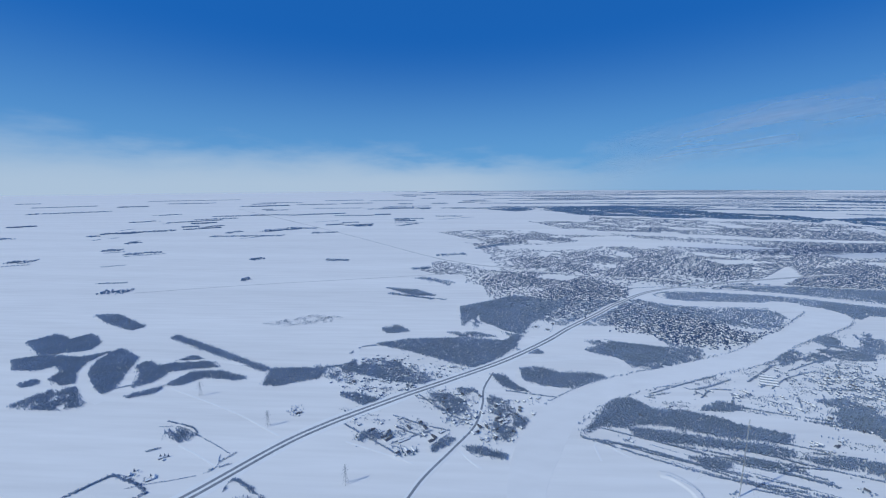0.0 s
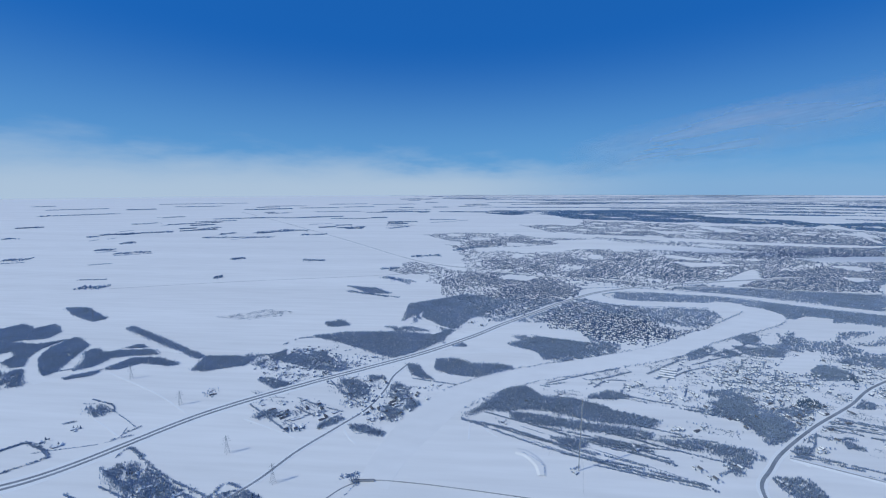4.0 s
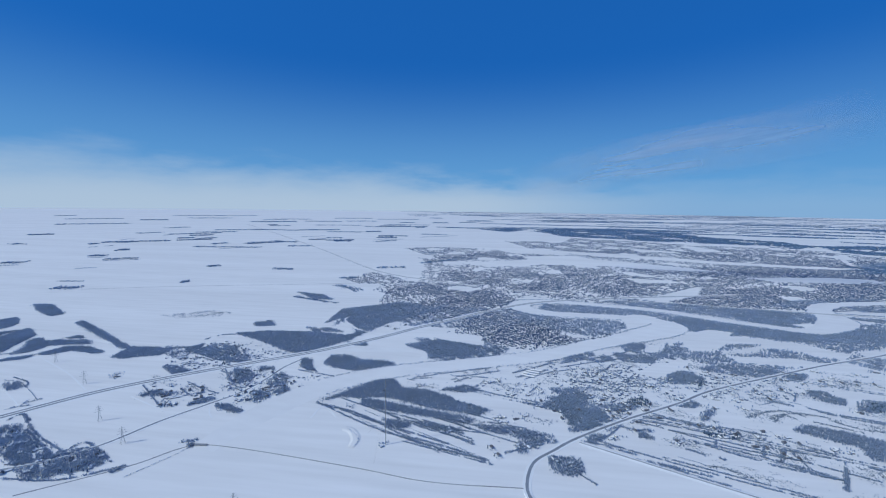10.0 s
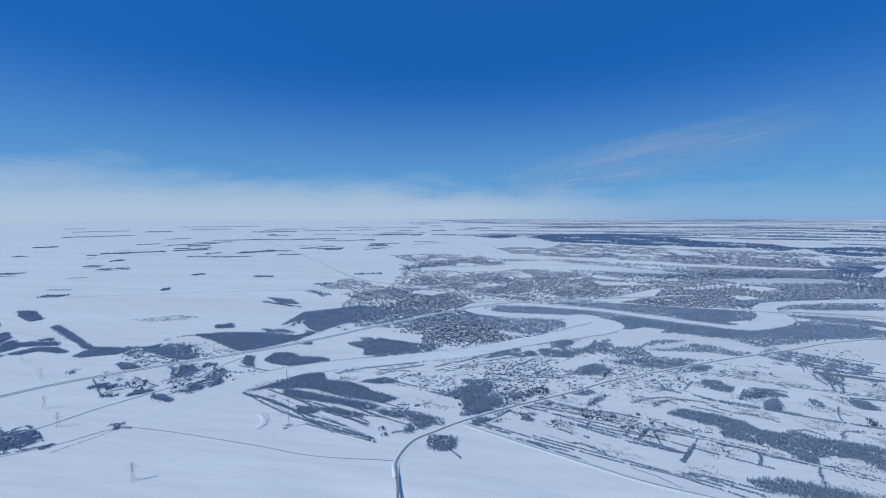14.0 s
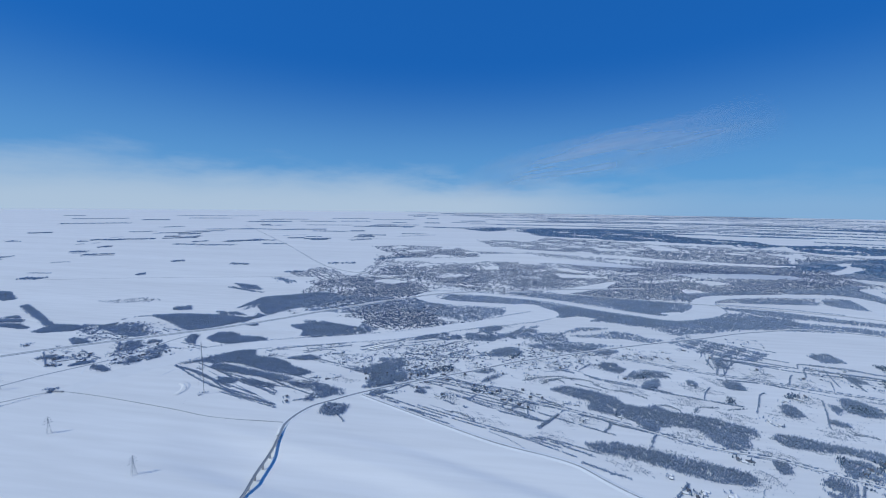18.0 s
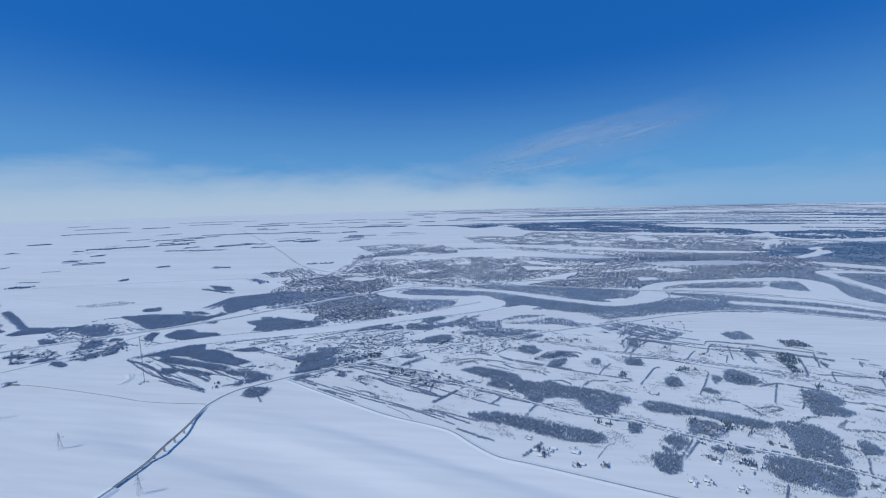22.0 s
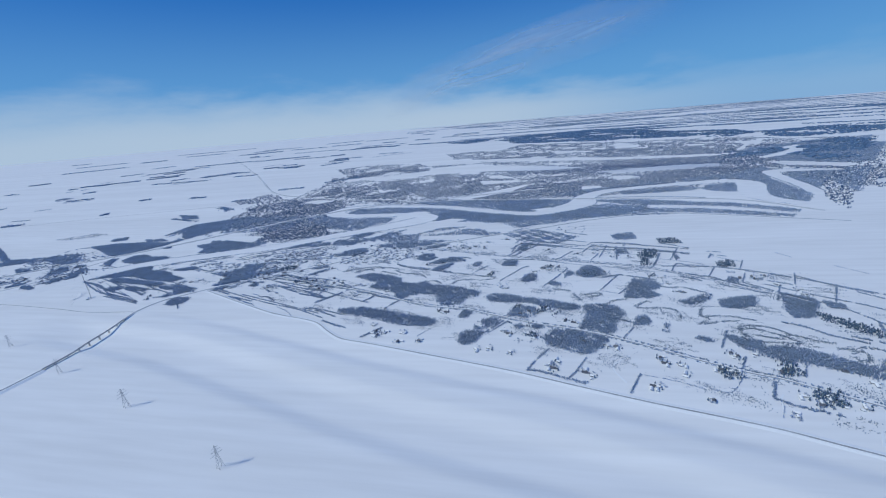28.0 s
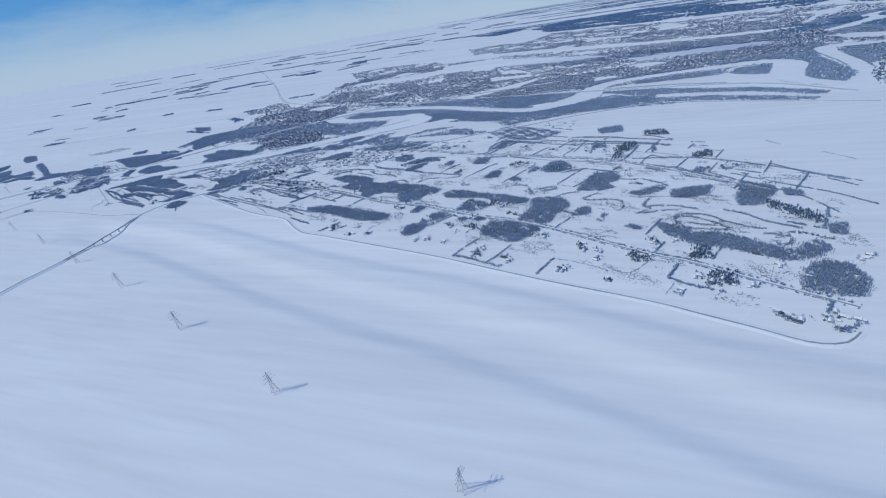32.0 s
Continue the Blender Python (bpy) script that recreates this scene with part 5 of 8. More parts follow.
wood([(304.0, 241.3), (339.2, 234.9), (361.3, 223.5), (383.0, 214.7), (406.4, 194.8), (401.0, 188.2), (377.7, 207.1), (356.0, 214.5), (322.0, 222.9), (307.4, 235.1)], DENSE, gaps=0.4, spacing=0.62, radius=0.33)
wood([(230.6, 202.3), (243.8, 201.1), (262.2, 200.8), (293.3, 220.9), (312.9, 227.6), (317.8, 219.9), (327.3, 211.6), (362.1, 203.2), (397.5, 183.9), (393.5, 179.0), (351.8, 195.3), (317.8, 193.0), (228.0, 187.5)], MIXED, gaps=0.64, spacing=0.62, radius=0.36)
wood([(572.3, 470.1), (648.6, 550.0), (713.5, 566.9), (530.9, 348.8), (523.3, 374.1), (526.0, 403.9), (529.0, 420.4)], MIXED, gaps=0.64, spacing=0.62, radius=0.36)
wood([(469.5, 315.8), (499.1, 310.6), (448.1, 247.0), (452.4, 267.6), (458.6, 291.8)], MIXED, gaps=0.64, spacing=0.62, radius=0.36)
wood([(168.0, 158.0), (170.9, 170.0), (180.0, 178.0), (181.5, 174.1), (177.8, 165.5), (188.0, 165.7), (198.7, 175.5), (215.5, 185.0), (220.4, 181.2), (209.2, 175.3), (193.2, 168.6), (190.5, 162.5), (203.1, 164.4), (219.4, 174.8), (226.9, 173.7), (232.9, 166.1), (242.4, 164.9), (233.7, 158.6), (216.3, 153.2), (206.7, 150.4), (199.2, 142.8), (190.2, 148.1), (179.5, 151.7), (172.1, 153.6)], DENSE, gaps=0.4, spacing=0.62, radius=0.33)
wood([(193.3, 217.5), (208.0, 225.0), (213.9, 220.3), (233.6, 210.8), (249.1, 203.1), (267.6, 199.8), (292.4, 214.8), (336.0, 222.1), (327.0, 204.7), (302.1, 195.1), (281.8, 186.9), (263.7, 179.3), (249.5, 173.9), (241.9, 184.1), (232.5, 189.9), (211.0, 192.9), (197.0, 194.8), (192.0, 198.6)], MIXED, gaps=0.64, spacing=0.62, radius=0.36)
wood([(154.9, 137.3), (164.7, 142.3), (168.6, 138.3), (164.6, 133.1), (156.9, 131.8)], DENSE, gaps=0.4, spacing=0.62, radius=0.33)
wood([(148.1, 167.7), (156.7, 174.8), (161.4, 170.2), (154.4, 162.9), (161.3, 160.4), (167.3, 165.4), (173.2, 176.7), (172.2, 170.3), (167.1, 154.3), (155.5, 155.6)], GROVE, gaps=0.7)
wood([(171.5, 145.2), (179.5, 150.7), (206.5, 147.9), (213.0, 145.4), (205.6, 138.7), (196.9, 140.0), (179.8, 142.7)], GROVE, gaps=0.7)

suburb([(276.3, 273.8), (290.4, 316.6), (330.3, 341.3), (372.5, 352.4), (412.0, 345.7), (410.9, 310.3), (384.1, 283.2), (358.0, 270.0), (316.8, 263.1), (291.9, 256.8)])
suburb([(216.6, 285.0), (244.2, 333.4), (270.9, 340.8), (290.4, 316.6), (276.3, 273.8), (240.8, 258.9)])
suburb([(166.4, 307.2), (190.1, 355.1), (219.1, 373.2), (251.8, 355.5), (212.3, 309.1), (198.1, 272.1), (171.4, 263.3)])
suburb([(99.4, 279.8), (112.7, 307.4), (151.4, 338.4), (167.4, 258.8), (135.5, 256.8)])
suburb([(57.7, 256.0), (66.9, 309.3), (84.4, 308.4), (105.0, 235.1), (90.9, 225.2)])
suburb([(39.3, 234.5), (57.7, 256.0), (94.6, 216.4), (121.8, 188.5), (100.9, 167.8), (69.0, 184.2)])
suburb([(76.5, 171.5), (88.8, 192.4), (106.2, 208.8), (145.0, 185.4), (134.7, 172.3), (116.8, 164.3), (90.0, 161.0)])
suburb([(41.4, 327.4), (45.1, 364.7), (93.1, 381.0), (142.6, 398.7), (160.8, 356.0), (108.5, 323.2), (84.0, 293.7)])
suburb([(220.3, 415.6), (282.5, 411.9), (341.4, 455.3), (380.3, 478.3), (415.3, 454.6), (445.7, 421.3), (415.1, 391.7), (363.3, 394.0), (303.7, 373.9), (247.4, 365.7)])
suburb([(-39.0, 554.0), (19.0, 584.1), (100.0, 564.2), (138.4, 481.4), (71.7, 461.1), (31.9, 438.3)])
suburb([(117.8, 720.2), (227.4, 716.6), (315.0, 615.0), (299.8, 519.6), (223.7, 551.2), (151.4, 596.3)])
suburb([(351.5, 585.7), (439.4, 608.8), (552.5, 598.9), (559.9, 538.2), (498.6, 446.4), (465.6, 459.8), (422.6, 504.0), (361.2, 479.8)])
suburb([(605.0, 599.9), (654.0, 586.6), (709.7, 555.6), (616.0, 441.8), (585.4, 489.2), (543.1, 490.5)])
suburb([(485.9, 346.0), (518.7, 347.2), (519.0, 322.1), (479.2, 272.2), (483.3, 312.1)])
suburb([(457.7, 423.2), (514.4, 426.4), (498.7, 386.5), (447.2, 375.3)])
suburb([(430.8, 721.4), (556.7, 687.2), (621.8, 652.6), (564.6, 621.5), (448.7, 635.1)])
suburb([(-37.0, 301.4), (-25.6, 344.5), (39.7, 292.8), (90.8, 274.8), (78.0, 255.7), (44.8, 261.0), (22.5, 245.6)])
suburb([(149.9, 449.2), (219.7, 393.3), (195.6, 366.1), (160.8, 356.0)])
suburb([(265.5, 820.7), (434.4, 733.7), (396.3, 574.5), (316.4, 624.5), (227.4, 716.6)])
suburb([(455.4, 654.0), (612.2, 636.5), (631.7, 607.4), (548.6, 591.8), (439.4, 608.8)])
suburb([(410.9, 310.3), (414.9, 342.3), (469.4, 356.5), (472.9, 347.6), (425.8, 325.3)])
far_wood([(203.6, 1060.6), (321.5, 1185.8), (476.4, 1222.1), (559.7, 1069.0), (602.7, 903.9), (670.1, 836.2), (679.1, 748.2), (597.2, 681.7), (539.9, 753.1), (441.9, 759.8), (345.6, 810.6), (255.7, 863.0)])
far_wood([(679.1, 748.2), (788.3, 774.6), (886.9, 769.0), (771.9, 630.4), (665.9, 603.9), (635.4, 636.4)])
far_wood([(592.9, 518.0), (670.5, 559.9), (684.8, 525.4), (563.6, 377.8), (530.5, 375.5), (533.2, 422.3)])
far_wood([(465.6, 459.8), (508.7, 473.6), (527.9, 447.4), (483.5, 420.7), (451.7, 422.3)])
suburb([(426.7, 330.8), (472.9, 347.6), (463.8, 320.4), (430.1, 276.1), (410.2, 268.3), (399.4, 282.8), (382.4, 272.6), (389.8, 294.1)], 0.95)
suburb([(296.9, 260.8), (337.7, 267.8), (382.0, 279.4), (395.8, 283.2), (373.6, 263.1), (334.0, 258.4), (304.9, 250.1)], 0.95)
far_wood([(58.2, 1076.0), (151.6, 1160.5), (203.6, 1060.6), (131.1, 980.0)])
far_wood([(543.1, 490.5), (564.9, 477.0), (533.2, 422.3), (521.8, 437.8)])
suburb([(340.1, 407.3), (378.2, 419.9), (395.5, 407.2), (363.3, 394.0)], 0.95)
far_belt([(-500.2, 892.9), (-373.8, 886.3)])
far_belt([(-376.3, 905.4), (-290.0, 933.9)])
far_belt([(-294.8, 860.1), (-204.5, 864.7)])
far_belt([(-223.2, 695.9), (-194.5, 705.2)])
far_belt([(-109.6, 641.9), (-84.0, 681.1)])
far_belt([(-135.2, 775.8), (-80.6, 781.1)])
far_belt([(-61.2, 838.0), (-4.5, 841.5)])
far_belt([(-288.2, 614.1), (-234.0, 603.2)])
far_belt([(-220.8, 544.2), (-186.3, 550.8)])
far_belt([(-304.9, 560.4), (-280.8, 577.6)])
far_belt([(-346.9, 542.7), (-336.0, 568.1)])
far_belt([(-434.1, 609.6), (-423.8, 653.7)])
far_belt([(-345.1, 505.1), (-249.7, 515.2)])
far_belt([(-345.1, 368.2), (-317.0, 384.3)])
far_belt([(-389.0, 389.2), (-373.1, 396.3)])
far_belt([(-409.1, 439.7), (-401.4, 453.1)])
far_belt([(-497.3, 533.5), (-495.9, 552.3)])
far_belt([(-518.0, 501.6), (-514.2, 511.5)])
far_belt([(-617.8, 476.6), (-615.2, 485.7)])
far_belt([(-418.9, 326.7), (-400.9, 331.2)])
far_belt([(-128.7, 342.6), (-106.8, 342.7)])
far_belt([(-201.3, 344.6), (-190.6, 351.8)])
far_belt([(-238.1, 232.3), (-220.6, 237.0)])
far_belt([(-164.8, 269.1), (-160.4, 271.4)])
far_belt([(-28.9, 369.7), (0.3, 376.6)])
far_belt([(-44.3, 307.2), (-30.4, 312.6)])
far_belt([(-35.6, 277.9), (-8.9, 261.3)])
far_belt([(11.6, 408.8), (49.1, 444.8)])
far_belt([(-634.0, 704.3), (-614.7, 740.7)])
far_belt([(-553.2, 765.7), (-482.9, 802.7)])
far_belt([(-723.2, 873.2), (-702.0, 924.0)])
far_belt([(-443.9, 1124.9), (-307.4, 1155.0)])
far_belt([(-256.6, 1233.5), (-104.8, 1244.8)])
far_belt([(-552.7, 1054.6), (-492.6, 1076.2)])
wood([(162.1, 140.1), (170.8, 137.5), (167.4, 133.8), (158.3, 129.7), (155.6, 130.4)], GROVE, gaps=0.95)
wood([(-40.7, 143.2), (-29.2, 142.4), (-10.8, 129.8), (-13.9, 127.1), (-23.9, 130.9), (-34.2, 134.5)], GROVE, gaps=0.95)
wood([(-41.5, 178.1), (-35.2, 181.5), (-29.0, 176.2), (-36.3, 172.0)], GROVE, gaps=0.95)
wood([(2.8, 176.8), (1.6, 209.0), (14.2, 216.5), (12.1, 198.0), (8.9, 187.1)], GROVE, gaps=0.95)
wood([(297.5, 156.0), (307.0, 158.5), (307.9, 150.1)], GROVE, gaps=0.95)
wood([(-6.8, 122.9), (0.0, 123.6), (2.3, 120.7), (-3.2, 119.4)], GROVE, gaps=0.95)
wood([(8.6, 133.8), (12.8, 131.6), (17.9, 121.9), (13.0, 123.9)], GROVE, gaps=0.95)
wood([(50.5, 153.0), (72.2, 159.1), (83.7, 162.5), (96.2, 156.9), (83.4, 140.6), (66.7, 137.8), (61.7, 142.5), (64.3, 150.3)], GROVE, gaps=0.95)
wood([(50.4, 163.6), (81.6, 170.2), (95.4, 153.8), (74.0, 142.4)], GROVE, gaps=0.95)
wood([(-60.9, 137.0), (-41.4, 137.9), (-26.9, 141.5), (-25.0, 135.0), (-41.1, 131.9), (-46.3, 125.1)], GROVE, gaps=0.95, spacing=0.4, radius=0.19)
wood([(240.6, 162.5), (252.4, 172.4), (270.2, 162.2), (280.6, 153.3), (269.3, 143.1), (253.1, 146.2)], GROVE, gaps=0.95, spacing=0.4, radius=0.19)
wood([(8.9, 217.2), (98.7, 227.5), (108.1, 251.1), (111.6, 197.7), (77.9, 183.1), (43.7, 183.3)], GROVE, gaps=0.95, spacing=0.52, radius=0.24)
tree_row([(38.9, 95.9), (50.6, 91.2), (56.0, 89.1)], HEDGE)
tree_row([(66.8, 93.3), (75.5, 88.1)], HEDGE)
tree_row([(73.4, 95.1), (81.0, 90.2)], HEDGE)
tree_row([(57.9, 121.6), (71.5, 128.0), (87.5, 135.0)], HEDGE)
tree_row([(73.7, 120.1), (80.2, 125.3), (86.4, 125.3)], HEDGE)
tree_row([(92.0, 109.4), (102.2, 107.5)], HEDGE)
tree_row([(86.2, 94.9), (98.2, 92.9)], HEDGE)
tree_row([(76.6, 94.8), (85.7, 90.9), (89.9, 89.1)], HEDGE)
tree_row([(80.2, 99.0), (91.0, 95.1)], HEDGE)
tree_row([(129.8, 123.3), (132.0, 121.8), (147.7, 141.6)], HEDGE)
tree_row([(151.1, 129.4), (159.8, 139.5)], HEDGE)
tree_row([(138.0, 107.2), (149.6, 102.5), (159.5, 100.9), (167.4, 98.3)], HEDGE)
tree_row([(169.4, 97.8), (173.3, 95.4), (181.6, 89.8)], HEDGE)
tree_row([(256.3, 143.0), (277.5, 137.7)], HEDGE)
tree_row([(275.1, 162.0), (284.9, 156.5)], HEDGE)
tree_row([(286.8, 143.5), (302.2, 139.3), (324.1, 131.2)], HEDGE)
tree_row([(314.9, 123.9), (320.4, 132.9)], HEDGE)
tree_row([(319.5, 92.6), (330.5, 85.1)], HEDGE)
tree_row([(114.8, 104.2), (133.3, 100.7), (152.4, 91.9), (170.1, 86.9)], HEDGE)
tree_row([(113.2, 91.1), (133.9, 82.3), (150.6, 76.0), (165.2, 71.4), (178.7, 65.1)], HEDGE)
tree_row([(247.7, 145.4), (254.1, 152.9), (274.9, 147.6), (282.3, 144.5)], HEDGE)
tree_row([(282.3, 139.7), (286.8, 143.5), (302.7, 140.5), (308.5, 136.3)], HEDGE)
tree_row([(314.2, 140.1), (318.1, 138.4), (324.7, 132.3)], HEDGE)
tree_row([(306.2, 111.0), (326.8, 108.9), (345.3, 98.7), (363.6, 83.7)], HEDGE)
tree_row([(248.2, 142.1), (245.9, 131.7)], HEDGE)
tree_row([(260.4, 146.6), (255.7, 136.9)], HEDGE)
tree_row([(284.6, 122.6), (291.1, 138.7)], HEDGE)
tree_row([(291.1, 119.6), (295.0, 136.8)], HEDGE)
tree_row([(330.0, 127.6), (334.8, 126.4)], HEDGE)
tree_row([(327.6, 94.0), (336.8, 83.3), (345.0, 75.0), (349.0, 63.9)], HEDGE)
tree_row([(331.8, 98.7), (341.8, 92.1)], HEDGE)
tree_row([(348.5, 102.5), (342.6, 92.2)], HEDGE)
tree_row([(353.6, 90.3), (346.0, 79.2)], HEDGE)
tree_row([(356.6, 86.4), (361.1, 80.7)], HEDGE)
tree_row([(251.7, 143.4), (264.2, 139.7), (279.7, 134.0), (300.9, 131.2), (319.7, 126.0)], HEDGE)
tree_row([(60.0, 99.6), (82.4, 90.1), (94.7, 85.3)], HEDGE)
tree_row([(63.7, 112.6), (82.2, 105.0), (106.5, 101.3)], HEDGE)
tree_row([(-51.7, 67.0), (-32.0, 60.9)], HEDGE)
tree_row([(-57.7, 64.4), (-37.4, 58.5)], HEDGE)
tree_row([(-36.8, 101.9), (-18.2, 89.2)], HEDGE)
tree_row([(-10.8, 93.7), (-6.6, 98.7)], HEDGE)
tree_row([(44.1, 93.6), (63.9, 85.6)], HEDGE)
tree_row([(62.4, 82.1), (85.6, 76.0)], HEDGE)
tree_row([(112.0, 88.8), (123.1, 87.1)], HEDGE)
tree_row([(66.0, 93.7), (76.2, 90.0), (85.7, 88.8)], HEDGE)
tree_row([(104.4, 121.1), (100.9, 115.8)], HEDGE)
tree_row([(113.8, 123.3), (108.5, 116.1)], HEDGE)
tree_row([(123.8, 123.9), (117.8, 116.5)], HEDGE)
tree_row([(107.4, 76.0), (113.7, 70.0)], HEDGE)
tree_row([(-89.1, 101.2), (-79.7, 98.5), (-76.1, 95.3)], HEDGE)
tree_row([(-63.8, 85.3), (-61.2, 89.1)], HEDGE)
tree_row([(-21.7, 101.3), (-13.9, 97.2)], HEDGE)
tree_row([(301.5, 51.8), (306.7, 60.5)], HEDGE)
tree_row([(132.3, 84.3), (155.6, 75.7), (175.3, 68.5)], HEDGE)
tree_row([(29.5, 99.3), (51.3, 88.1), (67.3, 82.3), (81.0, 78.1)], THICK_HEDGE, spacing=0.075, width=0.42, height=0.46, radius=0.15)
tree_row([(55.8, 94.7), (67.0, 89.4), (74.7, 86.8), (81.9, 84.4)], THICK_HEDGE, spacing=0.075, width=0.42, height=0.46, radius=0.15)
tree_row([(77.5, 112.6), (88.3, 108.8), (96.6, 105.9), (103.1, 104.8), (110.7, 104.6)], THICK_HEDGE, spacing=0.075, width=0.42, height=0.46, radius=0.15)
tree_row([(122.1, 146.8), (133.0, 151.7), (142.1, 156.3), (152.5, 163.2)], THICK_HEDGE, spacing=0.075, width=0.42, height=0.46, radius=0.15)
tree_row([(7.0, 133.7), (13.4, 127.5), (19.4, 121.5)], THICK_HEDGE, spacing=0.075, width=0.42, height=0.46, radius=0.15)
tree_row([(312.2, 29.4), (316.2, 35.2)], THICK_HEDGE, spacing=0.075, width=0.42, height=0.46, radius=0.15)
tree_row([(-90.8, 74.1), (-86.3, 79.7), (-81.2, 78.8), (-74.6, 75.7)], THICK_HEDGE, spacing=0.075, width=0.42, height=0.46, radius=0.15)
tree_row([(-73.7, 75.5), (-80.5, 67.9)], THICK_HEDGE, spacing=0.075, width=0.42, height=0.46, radius=0.15)
tree_row([(338.9, 82.5), (334.8, 73.8)], THICK_HEDGE, spacing=0.075, width=0.42, height=0.46, radius=0.15)
tree_row([(254.4, 144.3), (245.0, 127.3)], THICK_HEDGE, spacing=0.075, width=0.42, height=0.46, radius=0.15)
tree_row([(296.7, 133.6), (291.9, 124.1)], THICK_HEDGE, spacing=0.075, width=0.42, height=0.46, radius=0.15)
tree_row([(57.8, 120.6), (77.6, 126.2), (91.5, 132.8)], THICK_HEDGE, spacing=0.075, width=0.42, height=0.46, radius=0.15)
tree_row([(-57.1, 80.5), (-40.1, 71.4), (-25.8, 66.2)], THICK_HEDGE, spacing=0.075, width=0.42, height=0.46, radius=0.15)
tree_row([(-57.3, 72.6), (-42.3, 65.8), (-30.6, 61.0)], THICK_HEDGE, spacing=0.075, width=0.42, height=0.46, radius=0.15)
tree_row([(-24.8, 65.9), (-22.8, 70.1), (-10.8, 65.1)], THICK_HEDGE, spacing=0.075, width=0.42, height=0.46, radius=0.15)
tree_row([(34.4, 96.9), (41.9, 95.7), (49.8, 92.1), (57.1, 89.0), (66.5, 85.6), (75.4, 82.5)], THICK_HEDGE, spacing=0.075, width=0.42, height=0.46, radius=0.15)
tree_row([(51.4, 96.7), (61.0, 94.4), (69.6, 91.1), (79.2, 87.9)], THICK_HEDGE, spacing=0.075, width=0.42, height=0.46, radius=0.15)
tree_row([(82.8, 115.1), (90.8, 112.2), (101.2, 109.5), (112.4, 105.8)], THICK_HEDGE, spacing=0.075, width=0.42, height=0.46, radius=0.15)
tree_row([(117.4, 121.8), (105.1, 106.6)], THICK_HEDGE, spacing=0.075, width=0.42, height=0.46, radius=0.15)
tree_row([(90.6, 80.6), (101.6, 86.2)], THICK_HEDGE, spacing=0.075, width=0.42, height=0.46, radius=0.15)
tree_row([(55.1, 86.1), (61.6, 84.2), (69.3, 81.3), (75.9, 79.4), (86.3, 77.1)], THICK_HEDGE, spacing=0.075, width=0.42, height=0.46, radius=0.15)
tree_row([(-91.7, 72.8), (-86.7, 80.1)], THICK_HEDGE, spacing=0.075, width=0.42, height=0.46, radius=0.15)
tree_row([(-86.7, 80.1), (-76.9, 77.2)], THICK_HEDGE, spacing=0.075, width=0.42, height=0.46, radius=0.15)
tree_row([(-91.7, 72.8), (-80.9, 68.2)], THICK_HEDGE, spacing=0.075, width=0.42, height=0.46, radius=0.15)
tree_row([(-57.0, 76.6), (-56.4, 79.9), (-50.2, 77.3)], THICK_HEDGE, spacing=0.075, width=0.42, height=0.46, radius=0.15)
tree_row([(251.2, 142.9), (255.3, 140.2)], THICK_HEDGE, spacing=0.075, width=0.42, height=0.46, radius=0.15)
tree_row([(335.6, 58.9), (341.2, 55.5)], THICK_HEDGE, spacing=0.075, width=0.42, height=0.46, radius=0.15)
tree_row([(155.9, 73.1), (163.9, 68.2), (174.6, 55.6)], THIN_HEDGE, spacing=0.2, width=0.15, height=0.32, radius=0.13)
tree_row([(321.4, 34.1), (324.3, 31.8)], THIN_HEDGE, spacing=0.2, width=0.15, height=0.32, radius=0.13)
tree_row([(298.6, 16.8), (304.0, 17.1)], THIN_HEDGE, spacing=0.2, width=0.15, height=0.32, radius=0.13)
tree_row([(-3.4, 94.7), (0.8, 90.1), (3.8, 91.2)], THIN_HEDGE, spacing=0.2, width=0.15, height=0.32, radius=0.13)
tree_row([(-0.4, 59.7), (5.0, 69.1), (6.2, 73.2)], THIN_HEDGE, spacing=0.2, width=0.15, height=0.32, radius=0.13)
tree_row([(354.7, 124.8), (357.3, 118.9)], THIN_HEDGE, spacing=0.2, width=0.15, height=0.32, radius=0.13)
tree_row([(365.7, 109.5), (370.7, 101.5)], THIN_HEDGE, spacing=0.2, width=0.15, height=0.32, radius=0.13)
tree_row([(303.4, 29.6), (301.4, 26.4)], THIN_HEDGE, spacing=0.2, width=0.15, height=0.32, radius=0.13)
tree_row([(46.6, 96.6), (86.1, 77.4)], THIN_HEDGE, spacing=0.2, width=0.15, height=0.32, radius=0.13)
tree_row([(-79.8, 76.3), (-64.3, 82.0), (-64.9, 88.3)], THIN_HEDGE, spacing=0.2, width=0.15, height=0.32, radius=0.13)
tree_row([(40.2, 96.2), (51.5, 89.0), (65.3, 82.5), (73.2, 78.5)], THIN_HEDGE, spacing=0.2, width=0.15, height=0.32, radius=0.13)
tree_row([(115.6, 86.5), (127.9, 81.7), (145.1, 74.0), (163.8, 57.7)], THIN_HEDGE, spacing=0.2, width=0.15, height=0.32, radius=0.13)
tree_row([(136.7, 70.1), (139.4, 74.2), (145.9, 72.9), (142.7, 69.5)], THIN_HEDGE, spacing=0.2, width=0.15, height=0.32, radius=0.13)
tree_row([(-403.2, 309.4), (-387.2, 318.3)], BELT, spacing=0.28, width=1.3, height=0.7, radius=0.42, mat=FOREST, name="shelterbelt")
tree_row([(-475.2, 464.7), (-476.9, 477.4)], BELT, spacing=0.28, width=1.3, height=0.7, radius=0.42, mat=FOREST, name="shelterbelt")
tree_row([(-469.5, 483.6), (-468.1, 495.0)], BELT, spacing=0.28, width=1.3, height=0.7, radius=0.42, mat=FOREST, name="shelterbelt")
